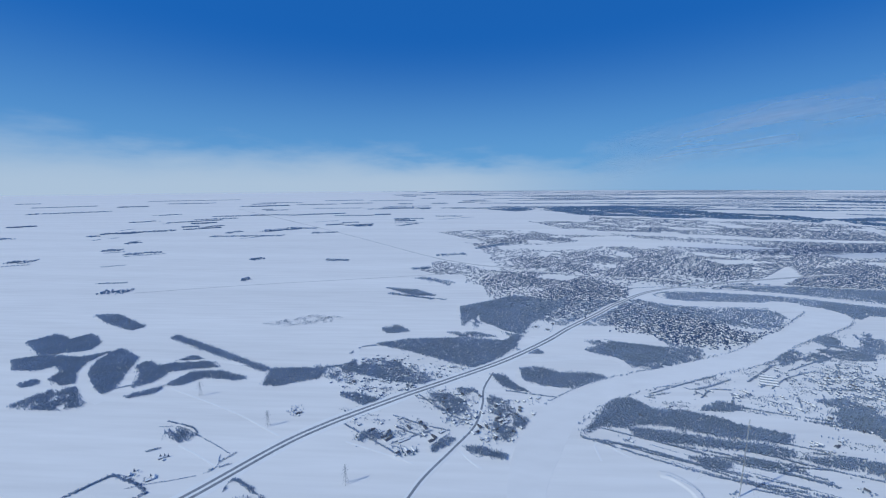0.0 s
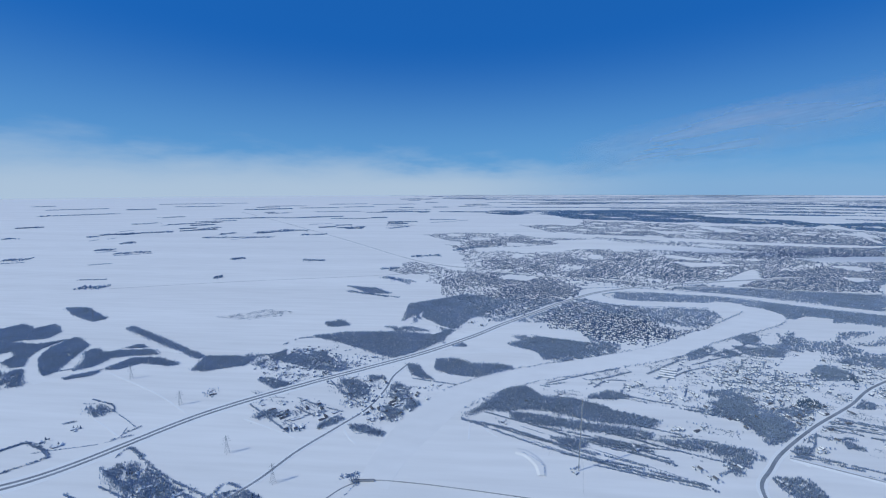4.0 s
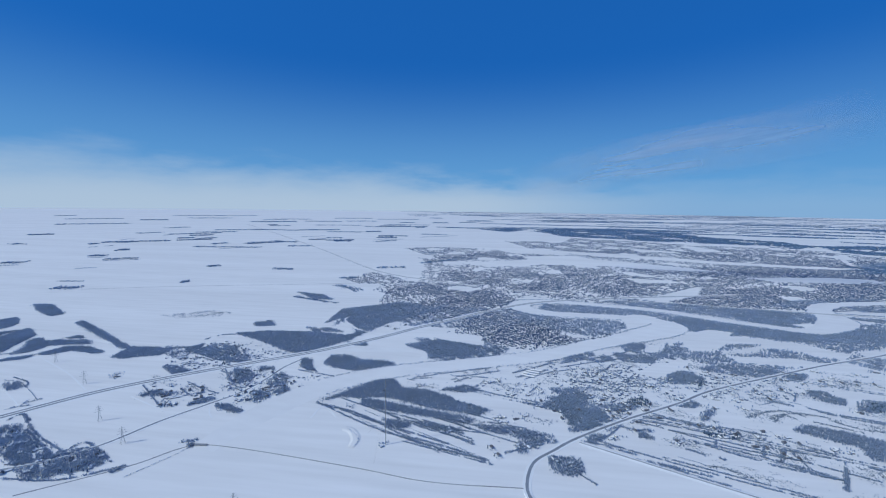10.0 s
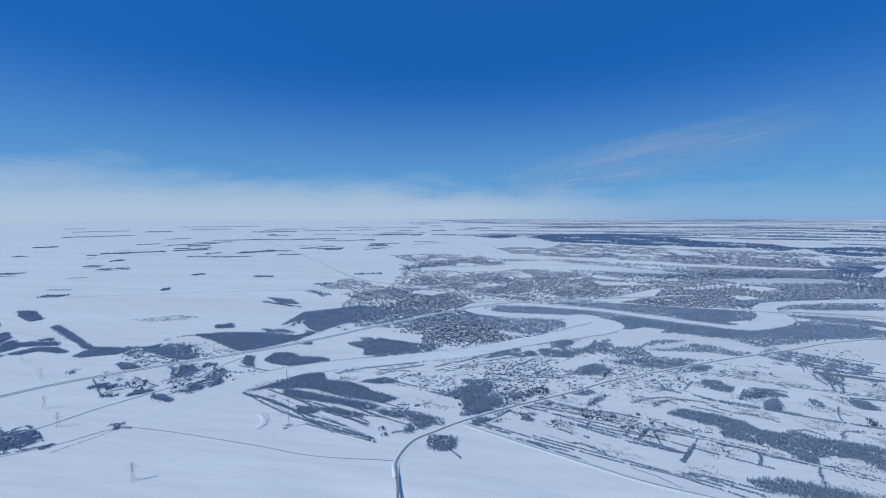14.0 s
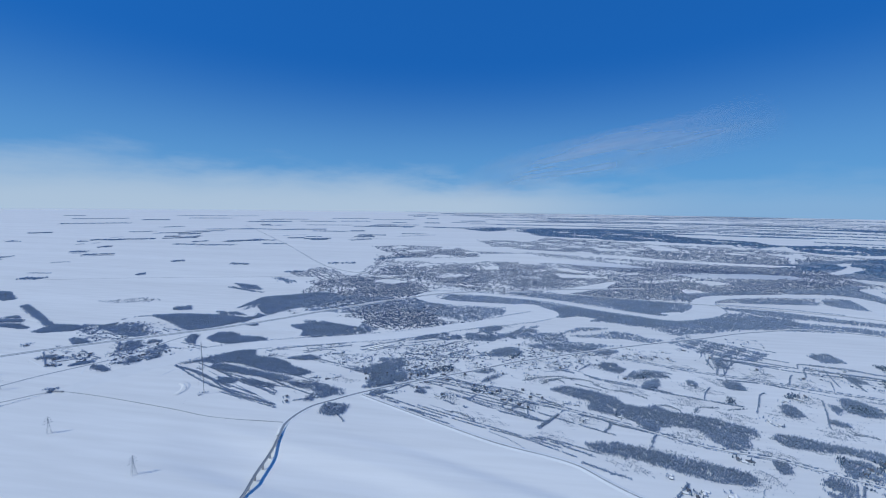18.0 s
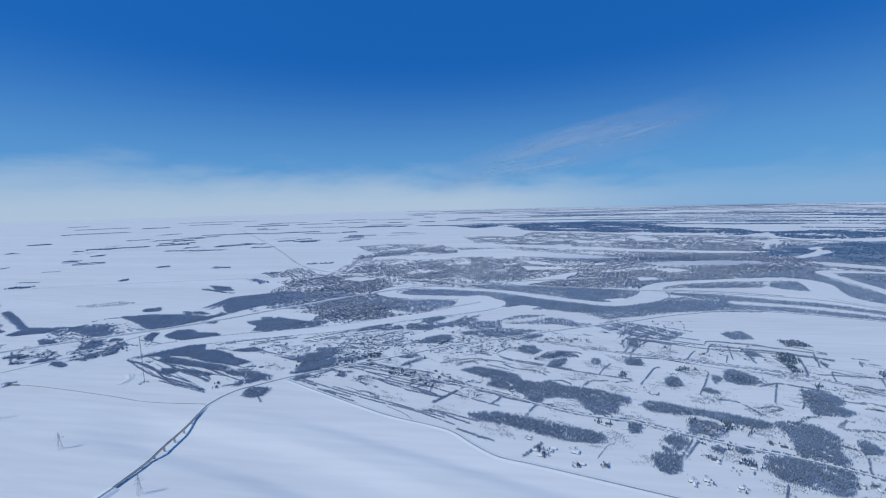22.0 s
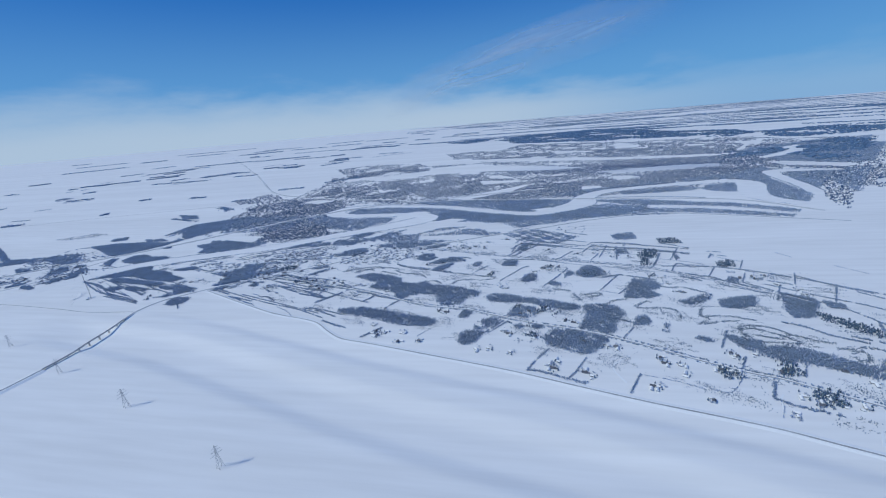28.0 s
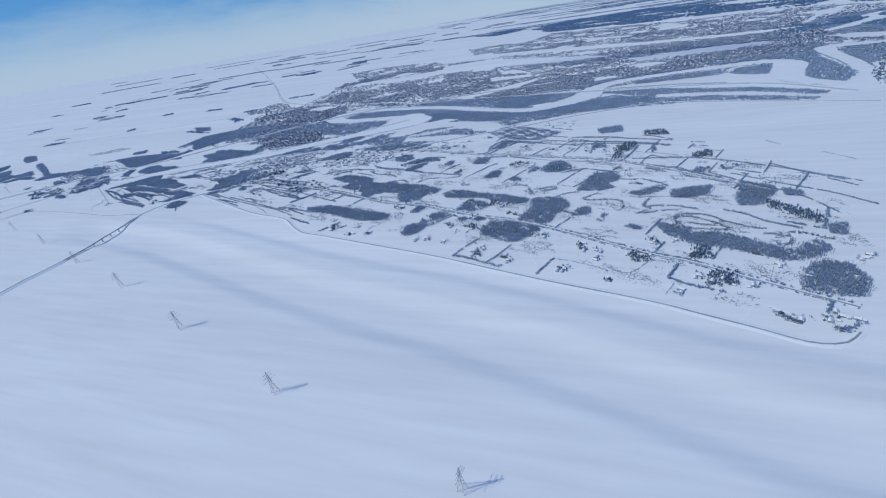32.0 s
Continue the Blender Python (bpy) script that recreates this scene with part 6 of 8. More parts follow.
tree_row([(-372.7, 375.7), (-359.1, 385.3)], BELT, spacing=0.28, width=1.3, height=0.7, radius=0.42, mat=FOREST, name="shelterbelt")
tree_row([(-311.8, 310.1), (-298.6, 317.8)], BELT, spacing=0.28, width=1.3, height=0.7, radius=0.42, mat=FOREST, name="shelterbelt")
tree_row([(-335.0, 358.6), (-308.1, 374.9)], BELT, spacing=0.28, width=1.3, height=0.7, radius=0.42, mat=FOREST, name="shelterbelt")
tree_row([(-538.1, 570.3), (-537.2, 597.0)], BELT, spacing=0.28, width=1.3, height=0.7, radius=0.42, mat=FOREST, name="shelterbelt")
tree_row([(-416.5, 455.3), (-411.8, 465.3)], BELT, spacing=0.28, width=1.3, height=0.7, radius=0.42, mat=FOREST, name="shelterbelt")
tree_row([(-551.2, 674.4), (-551.4, 725.3)], BELT, spacing=0.28, width=1.3, height=0.7, radius=0.42, mat=FOREST, name="shelterbelt")
tree_row([(-430.8, 598.7), (-410.1, 619.6)], BELT, spacing=0.28, width=1.3, height=0.7, radius=0.42, mat=FOREST, name="shelterbelt")
tree_row([(-48.3, 237.3), (-20.4, 224.9)], BELT, spacing=0.28, width=1.3, height=0.7, radius=0.42, mat=FOREST, name="shelterbelt")
tree_row([(-126.1, 688.7), (-74.0, 703.0)], BELT, spacing=0.28, width=1.3, height=0.7, radius=0.42, mat=FOREST, name="shelterbelt")
tree_row([(-312.3, 587.3), (-282.2, 604.2)], BELT, spacing=0.28, width=1.3, height=0.7, radius=0.42, mat=FOREST, name="shelterbelt")
tree_row([(-292.9, 486.6), (-271.7, 505.7)], BELT, spacing=0.28, width=1.3, height=0.7, radius=0.42, mat=FOREST, name="shelterbelt")
tree_row([(-279.0, 706.6), (-245.6, 738.8)], BELT, spacing=0.28, width=1.3, height=0.7, radius=0.42, mat=FOREST, name="shelterbelt")
tree_row([(-404.6, 859.5), (-362.0, 889.9)], BELT, spacing=0.28, width=1.3, height=0.7, radius=0.42, mat=FOREST, name="shelterbelt")
tree_row([(-262.7, 255.0), (-243.0, 258.3)], BELT, spacing=0.28, width=1.3, height=0.7, radius=0.42, mat=FOREST, name="shelterbelt")
tree_row([(-165.6, 269.4), (-158.9, 270.0)], BELT, spacing=0.28, width=1.3, height=0.7, radius=0.42, mat=FOREST, name="shelterbelt")
tree_row([(-5.6, 502.3), (38.3, 518.1)], BELT, spacing=0.28, width=1.3, height=0.7, radius=0.42, mat=FOREST, name="shelterbelt")
tree_row([(-50.4, 235.9), (-13.1, 223.9)], BELT, spacing=0.28, width=1.3, height=0.7, radius=0.42, mat=FOREST, name="shelterbelt")
tree_row([(-49.5, 758.4), (21.7, 818.1)], BELT, spacing=0.28, width=1.3, height=0.7, radius=0.42, mat=FOREST, name="shelterbelt")
lots([(84.3, 125.0), (106.4, 122.9), (112.7, 118.3), (103.3, 111.2), (92.7, 113.1), (85.6, 117.6)])
lots([(120.2, 141.3), (144.3, 145.9), (127.5, 110.8), (117.5, 111.4), (114.7, 118.6)])
lots([(125.5, 113.5), (140.0, 114.3), (135.3, 105.3), (121.0, 96.5), (119.4, 100.6)])
lots([(141.9, 145.4), (163.6, 145.0), (151.9, 125.3), (134.0, 124.0)])
lots([(181.1, 148.4), (218.1, 158.2), (205.7, 142.3), (169.5, 127.2)])
lots([(144.7, 156.8), (169.4, 151.2), (165.9, 145.4), (141.9, 145.4)])
lots([(-10.8, 115.3), (1.8, 120.4), (5.8, 105.8), (3.2, 100.2), (-8.3, 105.2)])
lots([(2.8, 114.6), (22.8, 118.5), (19.6, 106.6), (8.4, 98.1), (1.6, 96.7)])
lots([(-31.6, 150.3), (-0.2, 137.9), (-9.4, 131.6)])
lots([(102.6, 134.0), (129.9, 136.8), (147.8, 123.4), (124.9, 116.5)])
lots([(124.7, 109.1), (141.8, 116.0), (149.6, 110.1), (129.8, 99.0)])
lots([(280.4, 135.2), (301.8, 132.4), (306.9, 119.4), (285.2, 121.3)])
lots([(328.1, 111.3), (343.0, 101.7), (337.2, 94.8), (323.7, 101.6)])
lots([(-8.4, 116.4), (0.7, 117.5), (2.8, 108.4), (-2.2, 102.3), (-8.7, 109.1)])
lots([(4.3, 111.3), (17.7, 118.5), (14.2, 102.6), (7.1, 99.4)])
lots([(107.6, 145.2), (138.3, 137.6), (170.8, 129.2), (153.7, 113.8), (114.7, 122.6)])
lots([(143.5, 101.0), (151.0, 107.7), (176.2, 96.8), (167.2, 88.9)])
lots([(-41.9, 133.8), (-25.0, 135.0), (-13.4, 121.5), (-26.9, 115.9), (-37.3, 122.8)])
lots([(272.2, 171.5), (293.0, 175.7), (284.7, 165.7), (267.9, 161.9)])
lots([(-54.0, 131.8), (-46.7, 139.0), (-30.0, 130.0), (-13.6, 119.5), (-24.9, 116.2), (-34.1, 113.6)], 2.5, 0.5)
lots([(-48.8, 141.7), (-34.2, 148.3), (-6.1, 130.7), (-12.7, 125.5)], 2.5, 0.5)
lots([(-36.8, 101.9), (-31.7, 105.2), (-17.2, 105.4), (-7.7, 100.3), (-13.5, 94.7), (-18.2, 89.2)], 2.5, 0.5)
lots([(116.1, 133.5), (141.3, 142.6), (151.2, 131.3), (127.3, 109.7), (115.8, 114.0)], 2.5, 0.5)
lots([(90.3, 99.5), (95.9, 98.2), (90.3, 91.0), (84.4, 92.1)], 2.5, 0.5)
lots([(108.3, 105.2), (124.6, 105.3), (114.2, 98.2), (103.1, 96.9)], 2.5, 0.5)
lots([(-8.4, 116.4), (2.9, 115.8), (3.9, 105.7), (-5.4, 101.3), (-3.8, 111.7)], 2.5, 0.5)
lots([(146.8, 138.1), (195.5, 142.8), (201.9, 125.8), (165.9, 120.5)], 2.5, 0.5)
suburb([(72.7, 205.6), (125.6, 207.5), (150.2, 183.8), (142.0, 172.4), (107.3, 163.5), (74.5, 165.4), (64.2, 175.6)])
suburb([(36.8, 287.5), (115.5, 269.3), (101.7, 242.7), (85.0, 234.5), (61.7, 223.8), (40.5, 201.8), (28.3, 191.0), (30.1, 253.9)])
suburb([(76.7, 324.2), (113.1, 359.9), (172.6, 373.3), (214.6, 353.9), (239.6, 332.5), (221.5, 298.4), (161.6, 280.7), (122.9, 282.7), (84.3, 298.5)])
suburb([(39.5, 347.2), (62.0, 357.3), (68.5, 316.2), (43.2, 310.0)])
suburb([(210.4, 263.5), (260.8, 306.2), (328.1, 327.4), (404.3, 340.1), (353.5, 285.7), (289.6, 252.5), (259.1, 249.5), (223.6, 248.8)])
suburb([(218.7, 329.2), (308.9, 382.2), (347.9, 378.3), (340.3, 354.7), (270.6, 321.3)])
suburb([(-0.4, 453.1), (90.2, 530.5), (167.4, 512.7), (159.5, 473.8), (85.6, 456.3), (17.0, 417.2)])
suburb([(178.1, 565.1), (278.4, 614.1), (363.1, 573.7), (334.1, 516.2), (234.8, 486.8)])
suburb([(301.1, 427.4), (409.3, 446.2), (512.9, 454.8), (454.5, 393.4), (360.6, 381.5), (285.0, 377.8)])
suburb([(379.5, 606.2), (433.8, 584.9), (594.5, 538.5), (544.8, 487.2), (423.5, 465.0), (334.1, 516.2)])
suburb([(346.6, 406.1), (483.6, 471.9), (568.1, 392.9), (474.1, 266.7), (455.0, 321.1), (379.3, 343.6)])
suburb([(429.7, 489.1), (697.6, 563.7), (608.0, 445.6), (486.9, 479.4)])
suburb([(12.9, 232.3), (8.9, 279.1), (43.7, 300.3), (92.1, 294.7), (112.1, 240.5), (104.9, 213.2), (86.5, 197.5), (42.8, 190.7)])
suburb([(74.4, 188.7), (115.2, 189.3), (138.9, 168.5), (116.0, 155.7), (92.3, 158.9)])
suburb([(468.7, 278.0), (465.3, 240.9), (426.6, 191.5), (436.5, 220.4)])
suburb([(362.7, 339.0), (410.1, 362.1), (471.9, 349.9), (455.0, 321.1), (385.1, 305.3), (346.8, 293.0)])
suburb([(396.1, 445.2), (536.1, 460.1), (488.6, 394.9), (374.8, 376.9)])
suburb([(563.1, 470.8), (594.2, 418.1), (488.1, 280.9), (500.5, 366.5)])
suburb([(329.9, 314.9), (465.4, 378.4), (426.1, 289.0), (373.7, 290.0), (330.2, 274.6)])
suburb([(193.4, 293.0), (302.6, 323.1), (304.5, 266.3), (244.7, 253.1), (208.5, 257.8)])
suburb([(68.0, 197.0), (29.9, 284.6), (15.5, 428.0), (142.7, 523.5), (438.4, 496.7), (652.7, 478.6), (609.3, 300.7), (506.0, 271.1), (414.8, 301.7), (329.0, 274.7), (298.6, 257.3), (226.6, 248.9), (141.4, 253.5), (105.5, 236.0)], 0.5)
suburb([(478, 318), (560, 330), (650, 300), (610, 225), (510, 215), (466, 262)], 0.95)
yards([(164.4, 62.0), (153.1, 63.8), (157.1, 65.5), (124.0, 77.9), (141.1, 70.4), (200.0, 60.4), (202.2, 56.4), (205.5, 55.8), (211.0, 55.9), (211.2, 50.8), (203.3, 54.4), (217.9, 51.5)])
yards([(303.3, 47.6), (302.3, 48.9), (309.8, 41.5), (307.9, 49.0)])
yards([(219.1, 149.2), (227.0, 141.6), (250.8, 144.2), (211.1, 136.0), (203.4, 131.5), (232.0, 138.3)])
yards([(104.2, 110.1), (115.8, 105.7), (124.0, 101.2), (124.5, 107.2), (129.8, 121.0), (134.4, 136.5), (152.4, 128.5), (170.2, 114.0), (125.1, 113.6), (105.5, 117.0), (141.7, 126.6), (154.4, 140.0), (172.8, 124.3), (136.8, 112.3)])
yards([(332.9, 97.4), (337.3, 99.7), (337.9, 92.0), (341.0, 88.1), (341.4, 84.5), (298.7, 138.8), (286.7, 138.9)])
yards([(186.6, 137.2), (192.9, 130.5), (198.8, 138.9), (205.2, 147.6), (183.7, 122.3), (176.5, 132.0), (167.6, 134.5), (164.8, 119.6), (160.4, 112.7), (150.7, 117.8), (213.6, 140.3)])
yards([(314.1, 33.6), (309.2, 33.4), (298.5, 41.6), (296.7, 41.8), (299.6, 41.0), (311.7, 42.5), (323.4, 42.9), (318.7, 30.3), (326.2, 38.9), (304.4, 26.8), (321.0, 20.0), (322.0, 19.4), (320.1, 21.2), (329.8, 21.8), (327.4, 20.2), (290.2, 30.3)])
yards([(315.5, 31.3), (310.8, 30.4), (320.2, 31.4), (344.7, 43.4), (342.4, 41.1), (330.8, 35.2), (331.8, 21.2)])
yards([(125.3, 78.3), (142.8, 71.5), (154.3, 65.2), (157.9, 66.7), (167.0, 63.1), (144.9, 73.5), (103.9, 78.8), (107.0, 78.6), (139.3, 92.1), (122.9, 92.5), (103.6, 106.8)])
yards([(146.0, 127.5), (144.1, 128.7), (129.2, 129.5), (125.1, 134.0), (134.2, 118.3), (137.6, 114.6), (129.0, 107.0), (147.6, 125.4), (117.9, 111.1), (122.0, 116.1), (163.1, 144.2), (159.1, 137.8), (183.0, 141.4)])
yards([(174.7, 137.5), (191.7, 145.5), (165.8, 122.9), (162.5, 122.6), (150.0, 99.7), (152.3, 101.8), (176.4, 129.1), (182.2, 127.0), (140.0, 93.3), (165.2, 89.8), (168.1, 88.2)])
yards([(153.5, 142.4), (168.4, 146.4), (174.3, 143.2), (195.3, 142.6), (207.8, 143.9), (220.6, 144.3), (233.0, 148.3), (243.2, 152.3), (120.4, 130.4), (131.4, 111.4), (127.1, 117.0), (137.3, 125.9), (204.8, 137.1), (214.6, 137.7), (224.6, 138.2)])
yards([(-79.3, 86.2), (-82.2, 80.3), (-76.5, 78.9), (-54.4, 108.4), (-52.6, 106.6), (-31.3, 127.1), (-29.9, 128.8), (-33.6, 122.1), (-36.9, 120.6), (-12.6, 119.6), (-8.5, 116.3), (-3.0, 114.5), (-6.2, 111.7), (-2.2, 106.1), (-5.2, 103.7)])
yards([(7.6, 112.6), (5.9, 109.8), (9.2, 104.3), (4.4, 102.0), (6.1, 97.2), (10.6, 97.0), (-19.5, 91.0), (-16.7, 90.8), (-15.4, 91.7), (-36.1, 143.3), (-29.2, 142.2), (-7.1, 138.1), (-2.8, 137.1), (37.4, 177.3), (32.6, 180.9)])
yards([(2.5, 109.9), (6.8, 100.7), (8.4, 108.3), (1.4, 99.7), (3.8, 96.2), (-5.2, 119.3), (-10.0, 121.1), (-0.7, 107.3), (-6.5, 107.6), (-30.5, 138.7), (-22.7, 132.4), (-45.0, 129.4), (-40.6, 125.7), (-49.6, 133.3), (56.8, 202.7), (41.5, 184.9)])
yards([(61.6, 115.0), (41.6, 98.4), (49.9, 109.4), (75.1, 88.5), (87.3, 82.6), (89.0, 79.5), (96.3, 84.7), (94.6, 83.4), (89.9, 98.2), (97.6, 99.8), (78.2, 124.8), (87.1, 121.8), (93.3, 116.6), (99.8, 121.7), (104.9, 118.4), (94.6, 113.0), (90.3, 124.5), (100.2, 113.8)])
yards([(-47.9, 71.6), (-38.9, 68.1), (-32.5, 65.1), (-35.3, 64.1), (-23.1, 60.8), (-33.4, 60.0), (-30.3, 56.7), (-25.1, 58.1), (-19.4, 63.4), (-14.8, 62.5), (-14.7, 65.6), (-11.7, 61.3), (-14.5, 60.9), (-27.6, 62.7), (-41.4, 66.1), (-18.4, 59.9)])
wood([(492.7, 324.2), (535.4, 325.3), (460.9, 232.1), (472.8, 274.0)], MIXED, gaps=0.5, spacing=0.8, radius=0.45)
wood([(518.6, 494.8), (627.3, 544.5), (664.9, 483.4), (555.8, 351.0), (510.4, 355.1), (503.0, 393.9)], MIXED, gaps=0.55, spacing=0.7, radius=0.4)

# the lots behind the dike
tree_row([(250.8, 144.2), (260.7, 142.4), (270.7, 137.9)], THICK_HEDGE, spacing=0.08, width=0.45, height=0.55, radius=0.15)
tree_row([(284.5, 139.2), (294.9, 135.1), (304.2, 132.5), (313.1, 129.6), (322.4, 125.3)], THICK_HEDGE, spacing=0.08, width=0.45, height=0.55, radius=0.15)
tree_row([(248.4, 127.9), (254.5, 136.6), (260.7, 142.4)], HEDGE)
wood([(247.6, 132.6), (251.0, 142.4), (256.3, 146.1), (256.7, 141.5), (251.4, 133.5)], GROVE, gaps=0.7)
tree_row([(266.7, 120.8), (271.5, 127.8), (274.2, 130.7)], HEDGE)
tree_row([(278.5, 129.6), (282.8, 137.0), (285.0, 139.3)], HEDGE)
tree_row([(280.3, 119.1), (284.5, 126.4)], HEDGE)
tree_row([(300.2, 124.9), (292.2, 128.6), (284.2, 131.6)], THIN_HEDGE, spacing=0.2, width=0.18, height=0.35, radius=0.13)
wood([(293.5, 131.8), (298.2, 134.9), (297.6, 128.1), (292.0, 125.1)], GROVE, gaps=0.7)
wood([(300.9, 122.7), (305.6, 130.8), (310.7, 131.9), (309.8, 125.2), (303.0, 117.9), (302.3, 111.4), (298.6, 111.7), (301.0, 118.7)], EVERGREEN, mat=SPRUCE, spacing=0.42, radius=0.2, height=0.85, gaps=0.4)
tree_row([(293.5, 113.3), (298.4, 111.1), (301.7, 109.3), (306.6, 117.6), (310.4, 126.4)], THICK_HEDGE, spacing=0.08, width=0.45, height=0.55, radius=0.15)
wood([(260.3, 130.3), (263.2, 137.6), (267.2, 134.1), (263.6, 129.2)], THICKET, spacing=0.7, radius=0.3, height=0.25, gaps=0.9, mat=SCRUB, name="thicket")
tree_row([(242.2, 121.5), (251.3, 121.2), (258.0, 120.3), (266.1, 116.9)], THICK_HEDGE, spacing=0.08, width=0.45, height=0.55, radius=0.15)
wood([(241.4, 116.0), (244.4, 120.4), (249.1, 119.1), (247.1, 113.0), (242.1, 113.1)], DENSE, gaps=0.4)
tree_row([(266.1, 116.9), (273.8, 114.0), (277.6, 112.5), (285.2, 110.9), (296.2, 107.5), (303.2, 104.9)], THIN_HEDGE, spacing=0.2, width=0.18, height=0.35, radius=0.13)
tree_row([(241.2, 97.0), (246.0, 104.1), (250.5, 110.7), (253.0, 112.6)], HEDGE)
wood([(249.8, 97.1), (251.6, 102.7), (254.4, 104.6), (256.3, 102.2), (255.0, 97.1), (251.4, 95.7)], DENSE, gaps=0.4)
wood([(257.4, 110.3), (263.2, 114.4), (264.2, 112.0), (259.4, 108.3)], EVERGREEN, mat=SPRUCE, spacing=0.42, radius=0.2, height=0.85, gaps=0.4)
tree_row([(258.1, 91.8), (262.4, 98.2), (267.0, 105.7), (269.0, 109.3)], HEDGE)
wood([(266.5, 101.4), (269.4, 106.9), (271.2, 104.8), (269.5, 100.9), (267.0, 99.3)], GROVE, gaps=0.7)
wood([(270.8, 102.0), (274.5, 109.6), (278.6, 112.6), (281.8, 110.0), (283.1, 106.2), (281.9, 102.4), (278.0, 99.7), (274.0, 99.7), (272.8, 101.8)], DENSE, gaps=0.4)
wood([(272.5, 103.2), (275.2, 107.2), (279.4, 106.3), (280.3, 103.1), (276.3, 100.4)], EVERGREEN, mat=SPRUCE, spacing=0.42, radius=0.2, height=0.85, gaps=0.4)
tree_row([(278.0, 88.0), (281.2, 92.8), (284.7, 98.2), (287.9, 102.6)], HEDGE)
tree_row([(277.8, 87.6), (282.8, 85.6)], THIN_HEDGE, spacing=0.2, width=0.18, height=0.35, radius=0.13)
tree_row([(283.5, 84.9), (287.0, 89.0), (290.6, 94.6), (292.4, 98.4)], HEDGE)
wood([(284.5, 81.9), (291.2, 97.4), (295.9, 98.0), (300.0, 93.8), (298.2, 89.7), (294.9, 87.5), (296.8, 83.8), (291.9, 81.0), (287.3, 81.0)], DENSE, gaps=0.4)
tree_row([(280.9, 99.5), (287.7, 102.1), (292.9, 100.2), (299.6, 97.1)], THICK_HEDGE, spacing=0.08, width=0.45, height=0.55, radius=0.15)
wood([(259.5, 93.6), (262.3, 96.5), (264.5, 94.2), (264.8, 92.2), (260.9, 92.2)], GROVE, gaps=0.7)
wood([(236.5, 81.6), (238.9, 84.9), (244.3, 84.3), (249.2, 82.1), (255.9, 80.1), (259.2, 79.9), (263.8, 77.5), (268.5, 76.3), (268.9, 73.9), (264.4, 72.1), (259.1, 73.4), (256.2, 75.0), (252.6, 77.6), (246.6, 77.9), (237.9, 78.7)], DENSE, gaps=0.4)
wood([(253.1, 70.3), (256.4, 75.7), (258.7, 75.4), (257.2, 71.6), (254.3, 69.4)], EVERGREEN, mat=SPRUCE, spacing=0.42, radius=0.2, height=0.85, gaps=0.4)
wood([(258.8, 67.5), (261.9, 71.7), (262.4, 71.8), (259.8, 67.6)], EVERGREEN, mat=SPRUCE, spacing=0.42, radius=0.2, height=0.85, gaps=0.4)
wood([(246.4, 73.6), (248.3, 76.4), (249.4, 75.2), (247.1, 72.3)], EVERGREEN, mat=SPRUCE, spacing=0.42, radius=0.2, height=0.85, gaps=0.4)
wood([(244.1, 66.8), (246.4, 73.6), (249.4, 75.2), (254.2, 73.8), (254.1, 68.8), (249.6, 66.3), (247.8, 68.4)], GROVE, gaps=0.7)
wood([(269.9, 75.3), (273.9, 77.0), (280.3, 75.0), (282.4, 70.4), (280.5, 68.1), (277.3, 64.2), (276.6, 59.4), (273.4, 57.4), (269.7, 59.5), (266.0, 60.3), (268.8, 66.1), (270.0, 70.7)], DENSE, gaps=0.4)
wood([(254.6, 53.8), (257.9, 59.1), (261.1, 59.9), (264.8, 59.2), (267.6, 58.1), (268.5, 56.9), (271.1, 56.9), (273.6, 54.7), (270.8, 50.9), (267.1, 47.3), (264.8, 46.8), (261.2, 48.7), (256.7, 51.2)], DENSE, gaps=0.4)
wood([(229.8, 56.4), (233.2, 57.9), (236.8, 58.5), (237.6, 56.7), (234.7, 51.8), (232.3, 49.9), (229.8, 51.2)], DENSE, gaps=0.4)
wood([(233.8, 59.8), (236.6, 65.2), (241.1, 67.2), (243.1, 65.8), (240.1, 61.6), (236.5, 58.5)], GROVE, gaps=0.7)
tree_row([(237.7, 57.4), (240.7, 61.2), (243.5, 64.9)], HEDGE)
tree_row([(238.7, 57.1), (241.7, 60.8), (244.7, 64.5)], HEDGE)
wood([(244.4, 63.3), (245.6, 65.7), (246.7, 65.3), (245.2, 62.9)], EVERGREEN, mat=SPRUCE, spacing=0.42, radius=0.2, height=0.85, gaps=0.4)
wood([(246.2, 61.6), (248.9, 63.0), (250.5, 61.2), (248.2, 59.9)], GROVE, gaps=0.7)
wood([(250.2, 61.7), (251.0, 64.1), (251.9, 63.0), (250.6, 60.7)], EVERGREEN, mat=SPRUCE, spacing=0.42, radius=0.2, height=0.85, gaps=0.4)
wood([(251.8, 60.9), (254.4, 63.3), (256.2, 61.2), (253.4, 59.6)], GROVE, gaps=0.7)
wood([(250.2, 56.2), (251.8, 58.1), (253.9, 56.6), (252.5, 55.0), (250.9, 55.3)], EVERGREEN, mat=SPRUCE, spacing=0.42, radius=0.2, height=0.85, gaps=0.4)
tree_row([(251.2, 52.3), (253.4, 55.4)], HEDGE)
wood([(246.5, 54.3), (247.8, 55.2), (249.6, 54.2), (248.4, 51.8)], THICKET, spacing=0.7, radius=0.3, height=0.25, gaps=0.9, mat=SCRUB, name="thicket")
tree_row([(250.1, 39.6), (252.2, 43.2), (254.9, 47.2), (256.4, 49.3)], HEDGE)
tree_row([(250.0, 39.4), (252.9, 38.9), (256.5, 37.7), (260.0, 36.3)], THICK_HEDGE, spacing=0.08, width=0.45, height=0.55, radius=0.15)
